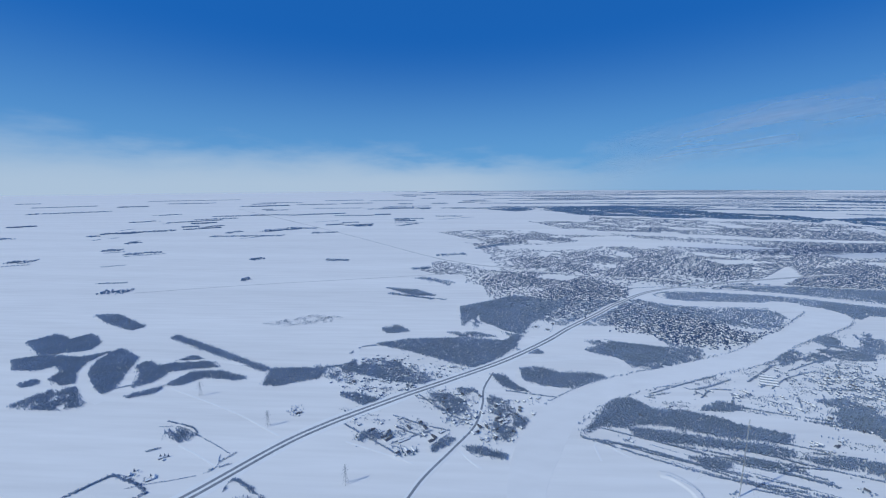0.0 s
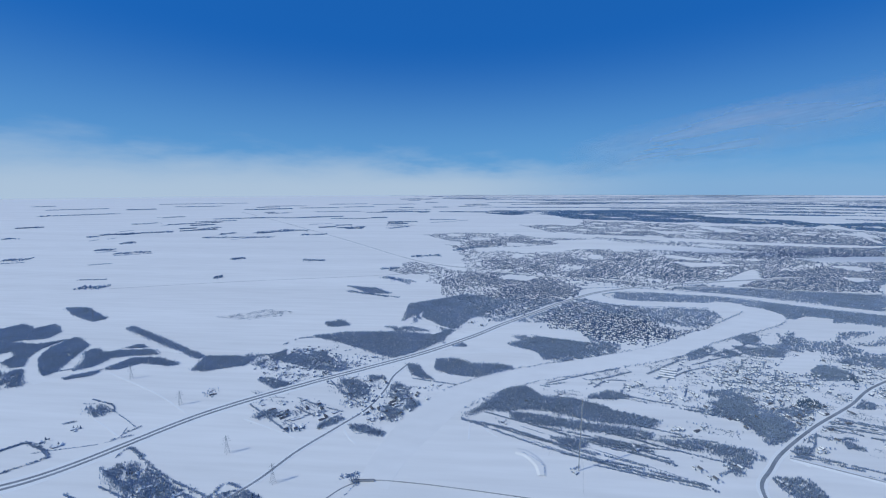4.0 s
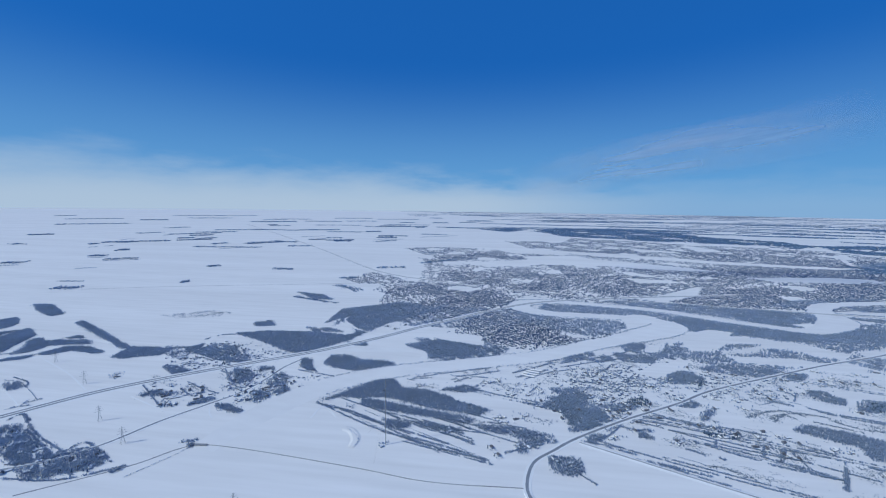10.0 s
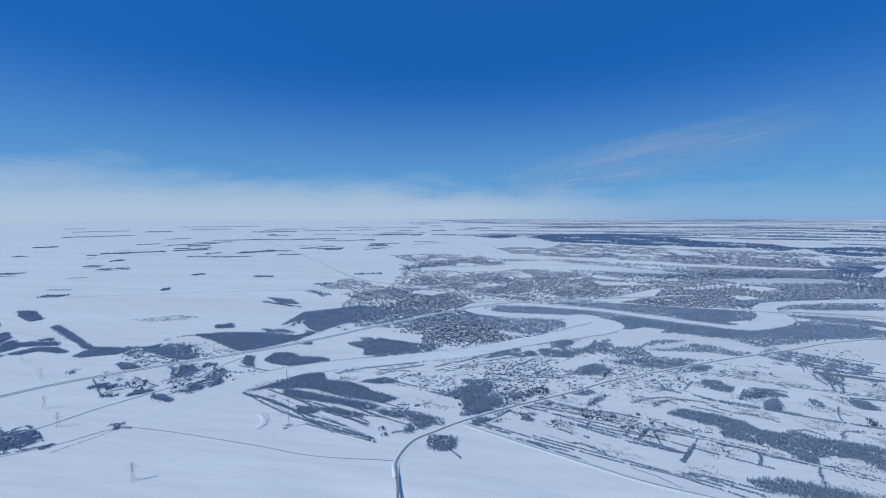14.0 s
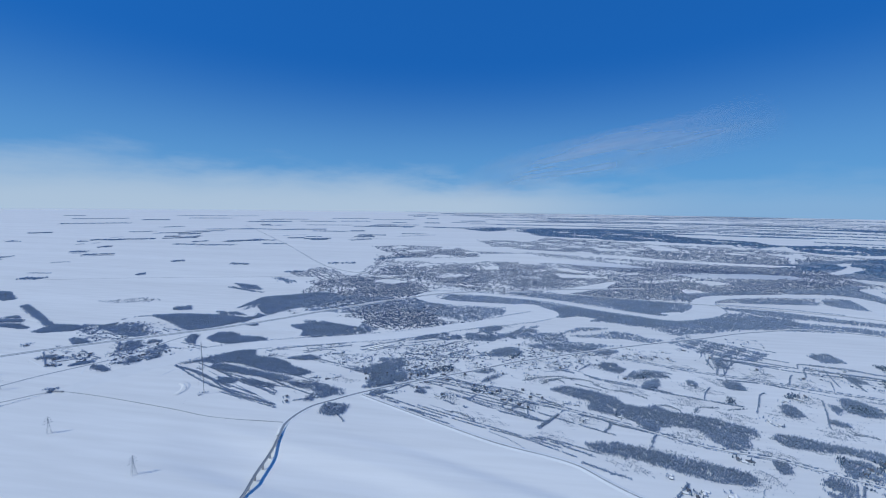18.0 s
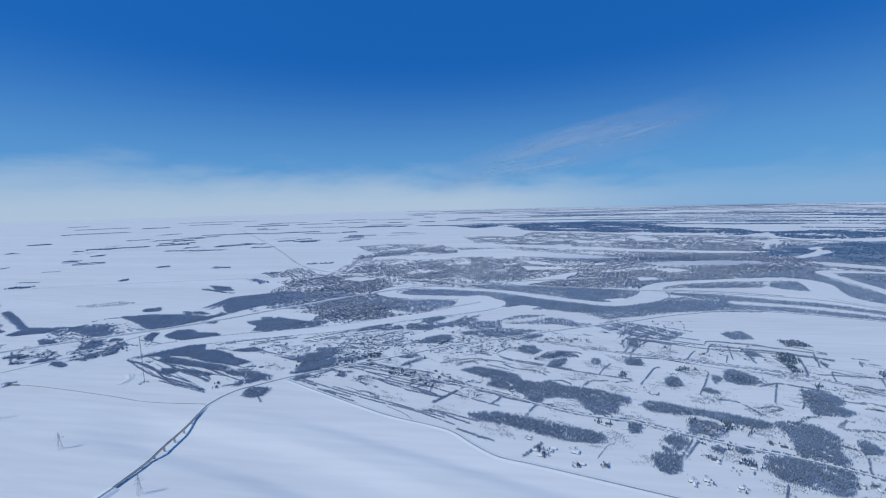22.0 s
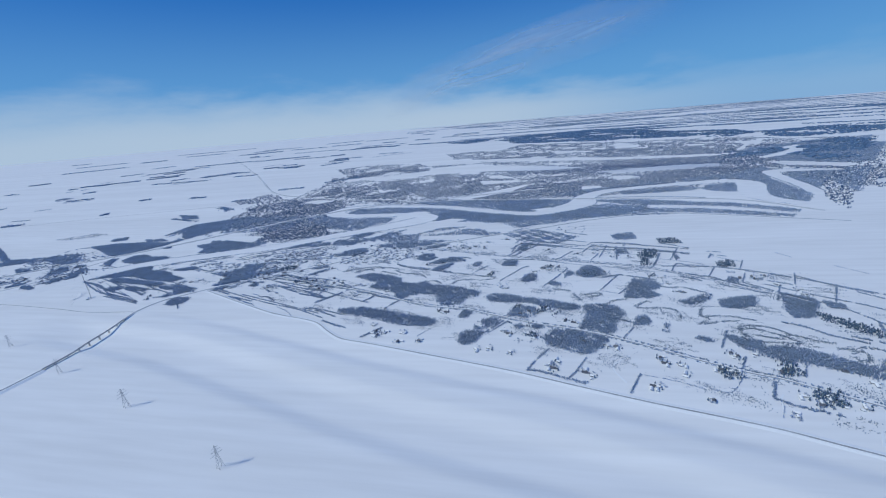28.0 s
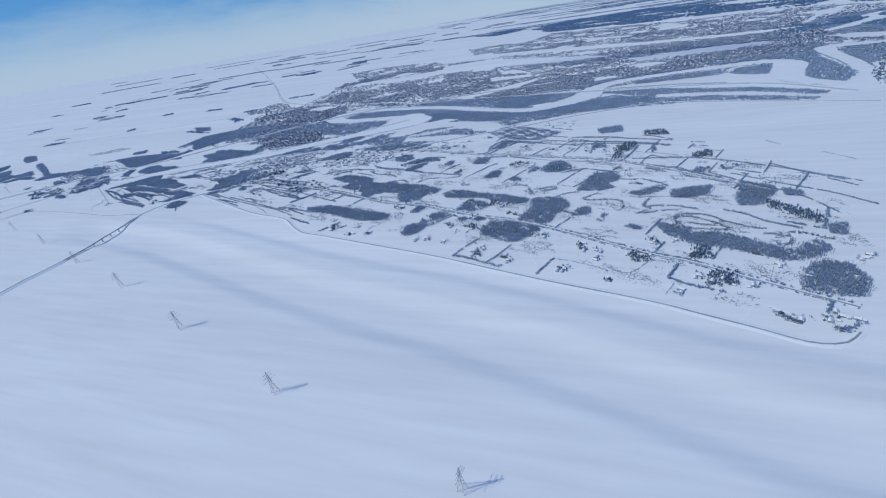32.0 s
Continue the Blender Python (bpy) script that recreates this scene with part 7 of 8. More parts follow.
tree_row([(260.1, 36.6), (262.5, 39.8), (265.8, 45.3)], HEDGE)
tree_row([(260.6, 36.3), (262.4, 35.2), (264.4, 35.2)], THICK_HEDGE, spacing=0.08, width=0.45, height=0.55, radius=0.15)
tree_row([(312.0, 118.0), (316.8, 126.2)], HEDGE)
wood([(315.8, 124.4), (316.4, 120.2), (313.8, 117.3)], GROVE, gaps=0.7)
tree_row([(308.1, 119.4), (315.3, 116.4), (322.3, 113.1)], THIN_HEDGE, spacing=0.2, width=0.18, height=0.35, radius=0.13)
tree_row([(308.1, 105.4), (313.0, 113.6), (316.6, 110.0)], HEDGE)
tree_row([(329.0, 122.7), (332.4, 119.0), (337.0, 115.0)], THIN_HEDGE, spacing=0.2, width=0.18, height=0.35, radius=0.13)
tree_row([(327.3, 119.8), (330.3, 124.5)], HEDGE)
wood([(325.8, 110.0), (330.9, 117.2), (334.2, 116.2), (333.5, 111.7), (329.3, 108.4), (329.1, 111.2)], EVERGREEN, mat=SPRUCE, spacing=0.42, radius=0.2, height=0.85, gaps=0.4)
tree_row([(332.5, 106.3), (338.2, 116.1)], HEDGE)
tree_row([(319.4, 100.6), (324.7, 108.9)], HEDGE)
tree_row([(312.3, 102.6), (319.0, 99.7), (322.9, 95.3), (329.9, 89.4)], THICK_HEDGE, spacing=0.08, width=0.45, height=0.55, radius=0.15)
wood([(322.6, 95.3), (325.6, 99.4), (327.8, 97.7), (325.9, 94.2)], GROVE, gaps=0.7)
tree_row([(327.4, 94.2), (332.2, 102.4)], HEDGE)
tree_row([(309.2, 100.5), (312.2, 98.5), (314.9, 95.9)], THICK_HEDGE, spacing=0.08, width=0.45, height=0.55, radius=0.15)
wood([(297.4, 99.0), (300.5, 103.3), (301.1, 102.0), (299.2, 99.6)], EVERGREEN, mat=SPRUCE, spacing=0.42, radius=0.2, height=0.85, gaps=0.4)
tree_row([(297.0, 92.4), (302.1, 90.3), (306.2, 90.4), (309.8, 88.0), (312.3, 85.5)], SCRUB_LINE, spacing=0.06, width=0.7, height=0.3, radius=0.15, gaps=0.15, mat=SCRUB, name="scrub_line")
wood([(300.8, 78.7), (310.4, 83.9), (313.5, 84.8), (309.1, 79.2), (304.2, 76.5)], GROVE, gaps=0.7)
wood([(313.2, 77.1), (318.0, 81.9), (320.3, 82.0), (317.5, 76.3), (314.4, 74.3)], GROVE, gaps=0.7)
tree_row([(302.9, 75.8), (312.9, 75.4), (319.2, 73.0)], THIN_HEDGE, spacing=0.2, width=0.18, height=0.35, radius=0.13)
tree_row([(286.6, 75.5), (290.9, 79.1), (292.3, 78.5)], SCRUB_LINE, spacing=0.06, width=0.7, height=0.3, radius=0.15, gaps=0.15, mat=SCRUB, name="scrub_line")
tree_row([(286.9, 74.5), (292.1, 74.4), (297.1, 73.8), (298.1, 70.4), (297.4, 67.9)], SCRUB_LINE, spacing=0.06, width=0.7, height=0.3, radius=0.15, gaps=0.15, mat=SCRUB, name="scrub_line")
tree_row([(306.0, 74.6), (303.7, 69.6), (305.1, 67.1), (301.0, 64.4)], SCRUB_LINE, spacing=0.06, width=0.7, height=0.3, radius=0.15, gaps=0.15, mat=SCRUB, name="scrub_line")
tree_row([(302.5, 64.4), (308.9, 66.1), (313.0, 66.5)], SCRUB_LINE, spacing=0.06, width=0.7, height=0.3, radius=0.15, gaps=0.15, mat=SCRUB, name="scrub_line")
tree_row([(271.3, 84.0), (275.5, 85.4), (277.6, 84.2), (272.5, 82.2)], SCRUB_LINE, spacing=0.06, width=0.7, height=0.3, radius=0.15, gaps=0.15, mat=SCRUB, name="scrub_line")
tree_row([(276.3, 76.0), (281.3, 79.8), (285.1, 80.9)], SCRUB_LINE, spacing=0.06, width=0.7, height=0.3, radius=0.15, gaps=0.15, mat=SCRUB, name="scrub_line")
tree_row([(261.8, 88.7), (266.9, 87.4), (269.8, 79.8)], SCRUB_LINE, spacing=0.06, width=0.7, height=0.3, radius=0.15, gaps=0.15, mat=SCRUB, name="scrub_line")
wood([(282.3, 63.1), (285.2, 68.3), (287.8, 69.4), (288.4, 65.4), (285.7, 63.3)], DENSE, gaps=0.4)
wood([(288.8, 59.8), (292.4, 64.7), (293.2, 64.8), (290.8, 60.5), (292.4, 59.1)], GROVE, gaps=0.7)
wood([(296.4, 56.1), (298.7, 57.5), (301.9, 55.6), (300.1, 54.1)], GROVE, gaps=0.7)
tree_row([(277.2, 54.9), (280.2, 58.9), (282.1, 61.7)], HEDGE)
tree_row([(279.6, 66.3), (282.4, 64.9)], THICK_HEDGE, spacing=0.08, width=0.45, height=0.55, radius=0.15)
tree_row([(286.2, 50.6), (289.5, 48.6)], THICK_HEDGE, spacing=0.08, width=0.45, height=0.55, radius=0.15)
tree_row([(291.2, 47.1), (293.3, 46.3)], THICK_HEDGE, spacing=0.08, width=0.45, height=0.55, radius=0.15)
tree_row([(294.8, 45.2), (298.2, 43.3)], THICK_HEDGE, spacing=0.08, width=0.45, height=0.55, radius=0.15)
tree_row([(273.4, 32.1), (277.6, 39.2)], HEDGE)
tree_row([(277.4, 39.0), (283.8, 37.2), (290.2, 34.4)], THIN_HEDGE, spacing=0.2, width=0.18, height=0.35, radius=0.13)
yards([(235.6, 48.2), (239.2, 48.8), (245.5, 47.2), (256.0, 42.0), (256.6, 40.5), (258.3, 43.2), (264.3, 39.1), (265.8, 37.8), (272.8, 51.3), (284.4, 45.9), (284.7, 44.0), (288.0, 39.9), (288.2, 43.2), (279.1, 34.8), (280.2, 34.6)])
yards([(274.7, 51.0), (244.0, 58.7), (244.9, 56.9), (251.1, 56.8), (253.0, 55.3), (262.8, 65.2), (265.1, 64.3), (266.1, 54.7), (266.6, 53.2), (273.2, 62.5), (248.8, 69.1), (251.8, 71.3), (257.5, 74.3), (259.4, 71.9)])
yards([(265.7, 111.8), (273.7, 104.7), (261.7, 108.7), (276.0, 127.5), (263.6, 134.0), (284.9, 133.6), (302.9, 94.0), (303.5, 87.1), (304.8, 86.4), (302.4, 99.1), (299.8, 101.9), (330.8, 113.9), (310.6, 82.8), (282.9, 104.8), (254.9, 106.6), (242.0, 92.5), (243.6, 90.3)])
wood([(176.8, 102.7), (183.1, 106.2), (191.7, 103.4), (198.9, 100.1), (199.3, 96.0), (205.9, 94.2), (209.9, 96.3), (214.2, 92.8), (219.2, 92.5), (224.1, 91.0), (230.8, 88.2), (234.4, 86.1), (233.0, 82.9), (229.2, 80.8), (227.1, 76.6), (224.2, 74.8), (220.8, 75.2), (218.1, 79.7), (217.1, 84.6), (214.3, 84.1), (210.4, 85.3), (206.6, 83.0), (201.8, 82.8), (198.2, 87.7), (191.8, 89.3), (187.2, 91.0), (189.6, 96.0), (184.7, 98.2)], DENSE, gaps=0.4)
wood([(181.9, 71.2), (190.7, 73.5), (194.7, 72.2), (202.2, 70.3), (207.7, 68.5), (214.6, 66.9), (220.5, 65.1), (220.9, 63.4), (217.9, 60.2), (211.5, 60.3), (203.0, 63.2), (193.9, 66.6), (184.4, 68.6)], DENSE, gaps=0.4)
tree_row([(188.9, 77.8), (191.5, 81.3), (192.3, 83.8)], THICK_HEDGE, spacing=0.08, width=0.45, height=0.55, radius=0.15)
tree_row([(200.1, 72.6), (202.4, 77.1), (204.6, 80.0)], THICK_HEDGE, spacing=0.08, width=0.45, height=0.55, radius=0.15)
tree_row([(183.5, 86.8), (189.4, 85.2), (192.4, 83.4), (198.0, 81.3), (205.0, 79.7), (208.7, 79.7)], THICK_HEDGE, spacing=0.08, width=0.45, height=0.55, radius=0.15)
tree_row([(193.6, 115.3), (202.4, 111.3), (209.4, 109.6), (218.4, 106.4), (229.1, 103.3), (239.3, 100.7)], THICK_HEDGE, spacing=0.08, width=0.45, height=0.55, radius=0.15)
wood([(210.6, 109.4), (213.9, 114.2), (218.6, 115.7), (216.2, 109.5), (212.8, 108.2)], DENSE, gaps=0.4)
wood([(208.0, 116.9), (211.4, 122.6), (216.3, 124.3), (222.4, 125.1), (224.6, 120.2), (216.3, 118.6)], GROVE, gaps=0.7)
wood([(200.1, 124.1), (200.9, 129.7), (206.1, 129.0), (210.1, 125.2), (205.3, 120.6)], GROVE, gaps=0.7)
tree_row([(229.2, 104.6), (231.8, 109.1), (235.6, 113.9)], HEDGE)
wood([(235.4, 103.1), (238.0, 106.9), (238.8, 105.6), (236.7, 100.6)], EVERGREEN, mat=SPRUCE, spacing=0.42, radius=0.2, height=0.85, gaps=0.4)
wood([(228.2, 114.5), (230.4, 119.7), (232.6, 118.0), (231.1, 113.5)], GROVE, gaps=0.7)
tree_row([(207.9, 95.9), (214.1, 97.6), (217.2, 94.7)], SCRUB_LINE, spacing=0.06, width=0.7, height=0.3, radius=0.15, gaps=0.15, mat=SCRUB, name="scrub_line")
tree_row([(221.3, 93.8), (224.5, 97.9), (230.7, 98.6)], SCRUB_LINE, spacing=0.06, width=0.7, height=0.3, radius=0.15, gaps=0.15, mat=SCRUB, name="scrub_line")
tree_row([(193.0, 110.3), (198.2, 106.3), (205.1, 104.8), (209.7, 101.3)], SCRUB_LINE, spacing=0.06, width=0.7, height=0.3, radius=0.15, gaps=0.15, mat=SCRUB, name="scrub_line")
tree_row([(232.7, 97.7), (239.1, 99.3)], SCRUB_LINE, spacing=0.06, width=0.7, height=0.3, radius=0.15, gaps=0.15, mat=SCRUB, name="scrub_line")
tree_row([(174.5, 107.1), (183.0, 112.9), (191.5, 112.6), (195.5, 109.7)], SCRUB_LINE, spacing=0.06, width=0.7, height=0.3, radius=0.15, gaps=0.15, mat=SCRUB, name="scrub_line")
wood([(200.9, 82.3), (203.6, 85.1), (206.6, 83.0), (204.0, 79.9)], GROVE, gaps=0.7)
wood([(227.9, 66.0), (229.3, 71.7), (232.5, 70.3), (231.1, 66.5)], GROVE, gaps=0.7)
tree_row([(177.0, 117.4), (186.4, 121.3), (191.7, 119.8)], THIN_HEDGE, spacing=0.2, width=0.18, height=0.35, radius=0.13)
yards([(180.6, 93.6), (184.7, 93.1), (193.6, 84.8), (196.2, 87.4), (207.4, 86.6), (218.9, 74.3), (220.7, 70.6), (223.2, 70.4), (230.0, 114.8), (216.3, 122.5), (205.0, 125.9), (206.8, 116.1), (184.6, 83.8)])
tree_row([(138.4, 105.8), (143.9, 103.6), (152.2, 101.0), (159.0, 100.0)], THICK_HEDGE, spacing=0.08, width=0.45, height=0.55, radius=0.15)
tree_row([(124.5, 98.4), (129.0, 96.7), (131.4, 96.6)], HEDGE)
wood([(131.4, 96.6), (133.8, 98.4), (135.5, 97.1), (133.8, 95.7)], GROVE, gaps=0.7)
wood([(128.9, 92.9), (130.9, 95.8), (131.8, 95.0), (133.8, 93.4), (132.4, 91.9)], GROVE, gaps=0.7)
wood([(148.2, 113.5), (150.3, 117.1), (154.9, 117.5), (157.4, 115.1), (153.5, 112.3), (149.5, 112.1)], DENSE, gaps=0.4)
wood([(151.3, 103.9), (155.0, 109.2), (159.1, 112.3), (159.9, 111.0), (154.1, 105.2)], DENSE, gaps=0.4)
wood([(148.8, 97.7), (151.1, 99.5), (155.1, 99.3), (154.7, 97.0), (150.8, 95.1)], EVERGREEN, mat=SPRUCE, spacing=0.42, radius=0.2, height=0.85, gaps=0.4)
wood([(155.2, 95.8), (157.5, 98.8), (159.0, 97.0), (157.6, 95.1)], EVERGREEN, mat=SPRUCE, spacing=0.42, radius=0.2, height=0.85, gaps=0.4)
tree_row([(144.0, 92.4), (147.4, 91.2), (151.5, 88.6), (157.4, 86.3)], THICK_HEDGE, spacing=0.08, width=0.45, height=0.55, radius=0.15)
tree_row([(148.1, 90.4), (151.1, 94.5)], THICK_HEDGE, spacing=0.08, width=0.45, height=0.55, radius=0.15)
tree_row([(140.5, 89.0), (142.4, 87.7), (144.5, 86.5)], THICK_HEDGE, spacing=0.08, width=0.45, height=0.55, radius=0.15)
tree_row([(136.3, 85.1), (140.5, 83.4), (141.6, 82.4)], THIN_HEDGE, spacing=0.2, width=0.18, height=0.35, radius=0.13)
tree_row([(142.2, 82.2), (145.8, 82.1), (148.9, 79.9), (151.4, 78.4)], SCRUB_LINE, spacing=0.06, width=0.7, height=0.3, radius=0.15, gaps=0.15, mat=SCRUB, name="scrub_line")
tree_row([(146.9, 86.1), (148.5, 85.4)], THICK_HEDGE, spacing=0.08, width=0.45, height=0.55, radius=0.15)
tree_row([(118.7, 87.1), (122.3, 85.8), (125.7, 84.5)], THICK_HEDGE, spacing=0.08, width=0.45, height=0.55, radius=0.15)
wood([(114.0, 88.6), (115.3, 92.5), (120.3, 92.9), (117.7, 88.8), (115.7, 87.3)], GROVE, gaps=0.7)
tree_row([(115.2, 88.7), (121.1, 92.7), (126.3, 98.7)], HEDGE)
wood([(138.6, 91.6), (140.0, 93.2), (140.9, 92.4), (139.7, 90.6)], EVERGREEN, mat=SPRUCE, spacing=0.42, radius=0.2, height=0.85, gaps=0.4)
tree_row([(135.6, 105.4), (138.0, 104.5), (140.5, 104.1)], THIN_HEDGE, spacing=0.2, width=0.18, height=0.35, radius=0.13)
tree_row([(130.1, 81.5), (132.8, 80.2), (135.9, 78.4)], THICK_HEDGE, spacing=0.08, width=0.45, height=0.55, radius=0.15)
tree_row([(127.2, 82.2), (134.3, 80.2), (141.4, 77.9)], THICK_HEDGE, spacing=0.08, width=0.45, height=0.55, radius=0.15)
tree_row([(120.7, 75.6), (122.8, 78.8), (124.9, 82.0)], HEDGE)
tree_row([(127.2, 75.7), (129.4, 78.6), (131.2, 80.1)], HEDGE)
tree_row([(185.8, 128.8), (191.0, 129.7), (194.4, 126.5), (190.7, 121.5)], HEDGE)
tree_row([(181.2, 121.1), (186.1, 119.7), (188.2, 118.2)], THICK_HEDGE, spacing=0.08, width=0.45, height=0.55, radius=0.15)
tree_row([(191.8, 117.8), (196.5, 114.7), (205.3, 112.1), (210.9, 110.0), (219.8, 106.9)], THICK_HEDGE, spacing=0.08, width=0.45, height=0.55, radius=0.15)
wood([(199.1, 127.2), (203.0, 131.1), (208.1, 131.3), (207.4, 128.3), (202.1, 126.2)], DENSE, gaps=0.4)
wood([(202.4, 123.0), (205.5, 125.6), (210.5, 125.7), (208.0, 123.1)], GROVE, gaps=0.7)
tree_row([(207.9, 118.0), (213.0, 124.6)], HEDGE)
wood([(212.0, 119.3), (216.9, 124.1), (219.8, 123.0), (215.3, 118.8), (212.2, 117.1)], EVERGREEN, mat=SPRUCE, spacing=0.42, radius=0.2, height=0.85, gaps=0.4)
wood([(210.7, 110.8), (215.8, 116.4), (219.4, 118.2), (218.6, 115.3), (215.1, 109.8)], DENSE, gaps=0.4)
tree_row([(215.6, 125.8), (222.8, 125.2), (226.7, 123.6)], THICK_HEDGE, spacing=0.08, width=0.45, height=0.55, radius=0.15)
tree_row([(167.7, 108.6), (176.5, 113.1), (184.0, 114.4), (186.7, 111.8)], SCRUB_LINE, spacing=0.06, width=0.7, height=0.3, radius=0.15, gaps=0.15, mat=SCRUB, name="scrub_line")
tree_row([(175.0, 108.7), (180.0, 111.9), (183.1, 109.5)], SCRUB_LINE, spacing=0.06, width=0.7, height=0.3, radius=0.15, gaps=0.15, mat=SCRUB, name="scrub_line")
tree_row([(186.9, 108.6), (192.0, 106.6), (197.1, 104.2)], SCRUB_LINE, spacing=0.06, width=0.7, height=0.3, radius=0.15, gaps=0.15, mat=SCRUB, name="scrub_line")
wood([(153.6, 130.6), (157.1, 137.6), (159.8, 139.6), (167.4, 139.4), (168.4, 136.8), (162.2, 130.9), (155.4, 130.0)], DENSE, gaps=0.4)
wood([(163.2, 128.5), (166.3, 133.7), (167.6, 133.0), (165.0, 128.8)], EVERGREEN, mat=SPRUCE, spacing=0.42, radius=0.2, height=0.85, gaps=0.4)
tree_row([(150.4, 131.5), (156.7, 140.0)], HEDGE)
tree_row([(133.6, 139.3), (137.8, 145.5)], HEDGE)
tree_row([(140.9, 138.6), (145.4, 144.8)], HEDGE)
tree_row([(120.5, 122.7), (126.2, 121.9), (130.2, 122.2), (135.1, 129.7)], THIN_HEDGE, spacing=0.2, width=0.18, height=0.35, radius=0.13)
tree_row([(126.4, 110.1), (129.4, 115.1)], THICK_HEDGE, spacing=0.08, width=0.45, height=0.55, radius=0.15)
wood([(114.1, 100.5), (112.2, 103.5), (115.3, 109.2), (119.0, 106.2), (123.0, 105.1), (123.1, 102.8), (118.0, 99.5)], GROVE, gaps=0.7)
wood([(109.7, 92.5), (111.5, 100.2), (116.7, 100.9), (119.5, 99.1), (115.1, 94.4)], DENSE, gaps=0.4)
wood([(132.3, 111.8), (136.1, 117.0), (141.5, 116.0), (138.9, 111.8), (135.4, 109.8)], EVERGREEN, mat=SPRUCE, spacing=0.42, radius=0.2, height=0.85, gaps=0.4)
wood([(116.9, 142.9), (119.8, 151.0), (132.3, 158.0), (133.9, 155.2), (124.7, 147.3)], DENSE, gaps=0.4)
wood([(128.3, 148.1), (139.0, 156.3), (140.6, 150.6), (133.5, 146.3)], GROVE, gaps=0.7)
wood([(148.0, 161.5), (153.3, 169.4), (159.9, 173.0), (160.2, 167.5), (153.0, 161.9)], DENSE, gaps=0.4)
tree_row([(97.3, 127.4), (104.0, 131.6), (110.1, 136.2)], THICK_HEDGE, spacing=0.08, width=0.45, height=0.55, radius=0.15)
tree_row([(95.5, 130.9), (103.6, 136.5), (113.7, 143.9)], THICK_HEDGE, spacing=0.08, width=0.45, height=0.55, radius=0.15)
yards([(138.9, 102.0), (139.8, 91.7), (158.1, 98.0), (154.2, 96.0), (165.6, 126.8), (167.0, 123.1), (171.1, 118.8), (183.4, 126.6), (127.4, 133.1), (127.6, 126.5), (129.0, 134.8), (143.9, 127.1), (146.6, 126.2), (140.2, 112.7), (129.9, 109.9), (130.0, 107.8), (121.7, 91.7), (129.6, 96.1), (215.8, 142.3), (220.8, 139.8), (231.9, 139.9), (186.0, 125.3)])
field_scrub([(120, 100), (140, 84), (190, 62), (250, 46), (325, 20), (345, 40), (360, 100), (270, 130), (225, 150), (150, 120)], 0.34, 0.1, 0.24, 0.62)
field_scrub([(40, 110), (90, 85), (130, 110), (200, 145), (230, 165), (170, 180), (110, 150), (65, 128)], 0.5, 0.15, 0.35, 0.75)
field_scrub([(-30, 90), (-8, 104), (8, 118), (6, 140), (-50, 125)], 0.5, 0.15, 0.35, 0.75)
prairie_strips()


def pylon(x, y, turn):
    """A lattice tower of the power line."""
    top = empty("power_pylon", x, y, on_land(x, y), turn)

    def beam(bm, a, b, r):
        a, b = Vector(a), Vector(b)
        q = (b - a).to_track_quat("Z", "Y").to_matrix().to_4x4()
        bmesh.ops.create_cone(bm, segments=4, radius1=r, radius2=r, depth=(b - a).length, matrix=Matrix.Translation((a + b) / 2) @ q)

    def corner(k, z):
        w = float(np.interp(z, [0, 3.4, 6.0], [0.62, 0.2, 0.05]))
        return ((1, 1), (-1, 1), (-1, -1), (1, -1))[k][0] * w, ((1, 1), (-1, 1), (-1, -1), (1, -1))[k][1] * w, z

    for k in range(4):
        bm = bmesh.new()
        for z0, z1 in ((-0.05, 3.4), (3.4, 6.0)):
            beam(bm, corner(k, z0), corner(k, z1), 0.024)
        part("leg", bm, STEEL, top)
        bm = bmesh.new()
        for z0, z1 in ((0, 1.3), (1.3, 2.4), (2.4, 3.4), (3.4, 4.3), (4.3, 5.2)):
            beam(bm, corner(k, z0), corner((k + 1) % 4, z1), 0.012)
            beam(bm, corner((k + 1) % 4, z0), corner(k, z1), 0.012)
        part("brace", bm, STEEL, top)
    for z, w in ((3.7, 1.5), (4.6, 1.15), (5.4, 0.85)):
        for s in (-1, 1):
            bm = bmesh.new()
            beam(bm, (0, 0, z + 0.28), (s * w, 0, z), 0.016)
            beam(bm, (s * 0.15, 0.12, z), (s * w, 0, z), 0.016)
            beam(bm, (s * 0.15, -0.12, z), (s * w, 0, z), 0.016)
            part("crossarm", bm, STEEL, top)
    return tagged(top, "grey steel lattice power pylon in open snow", "pylon", "power line")


PYLONS = ((-166.8, 175.3), (-89.0, 115.3), (-58.6, 100.4), (-29.8, 80.1), (-12.9, 71.2), (32.5, 52.7), (71.2, 41.8), (109.8, 29.4), (147.8, 17.6), (187.1, 3.2), (225.9, -10.6), (266.0, -21.6), (306.0, -31.8))
first = pylon(*PYLONS[0], 70)
for x, y in PYLONS[1:]:
    p = copy_thing(first, pose(x, y, on_land(x, y), 0, 0, 74 if x > 0 else 58))
    p.scale = (0.82,) * 3 if x < 120 else (0.95,) * 3
first.scale = (0.75,) * 3


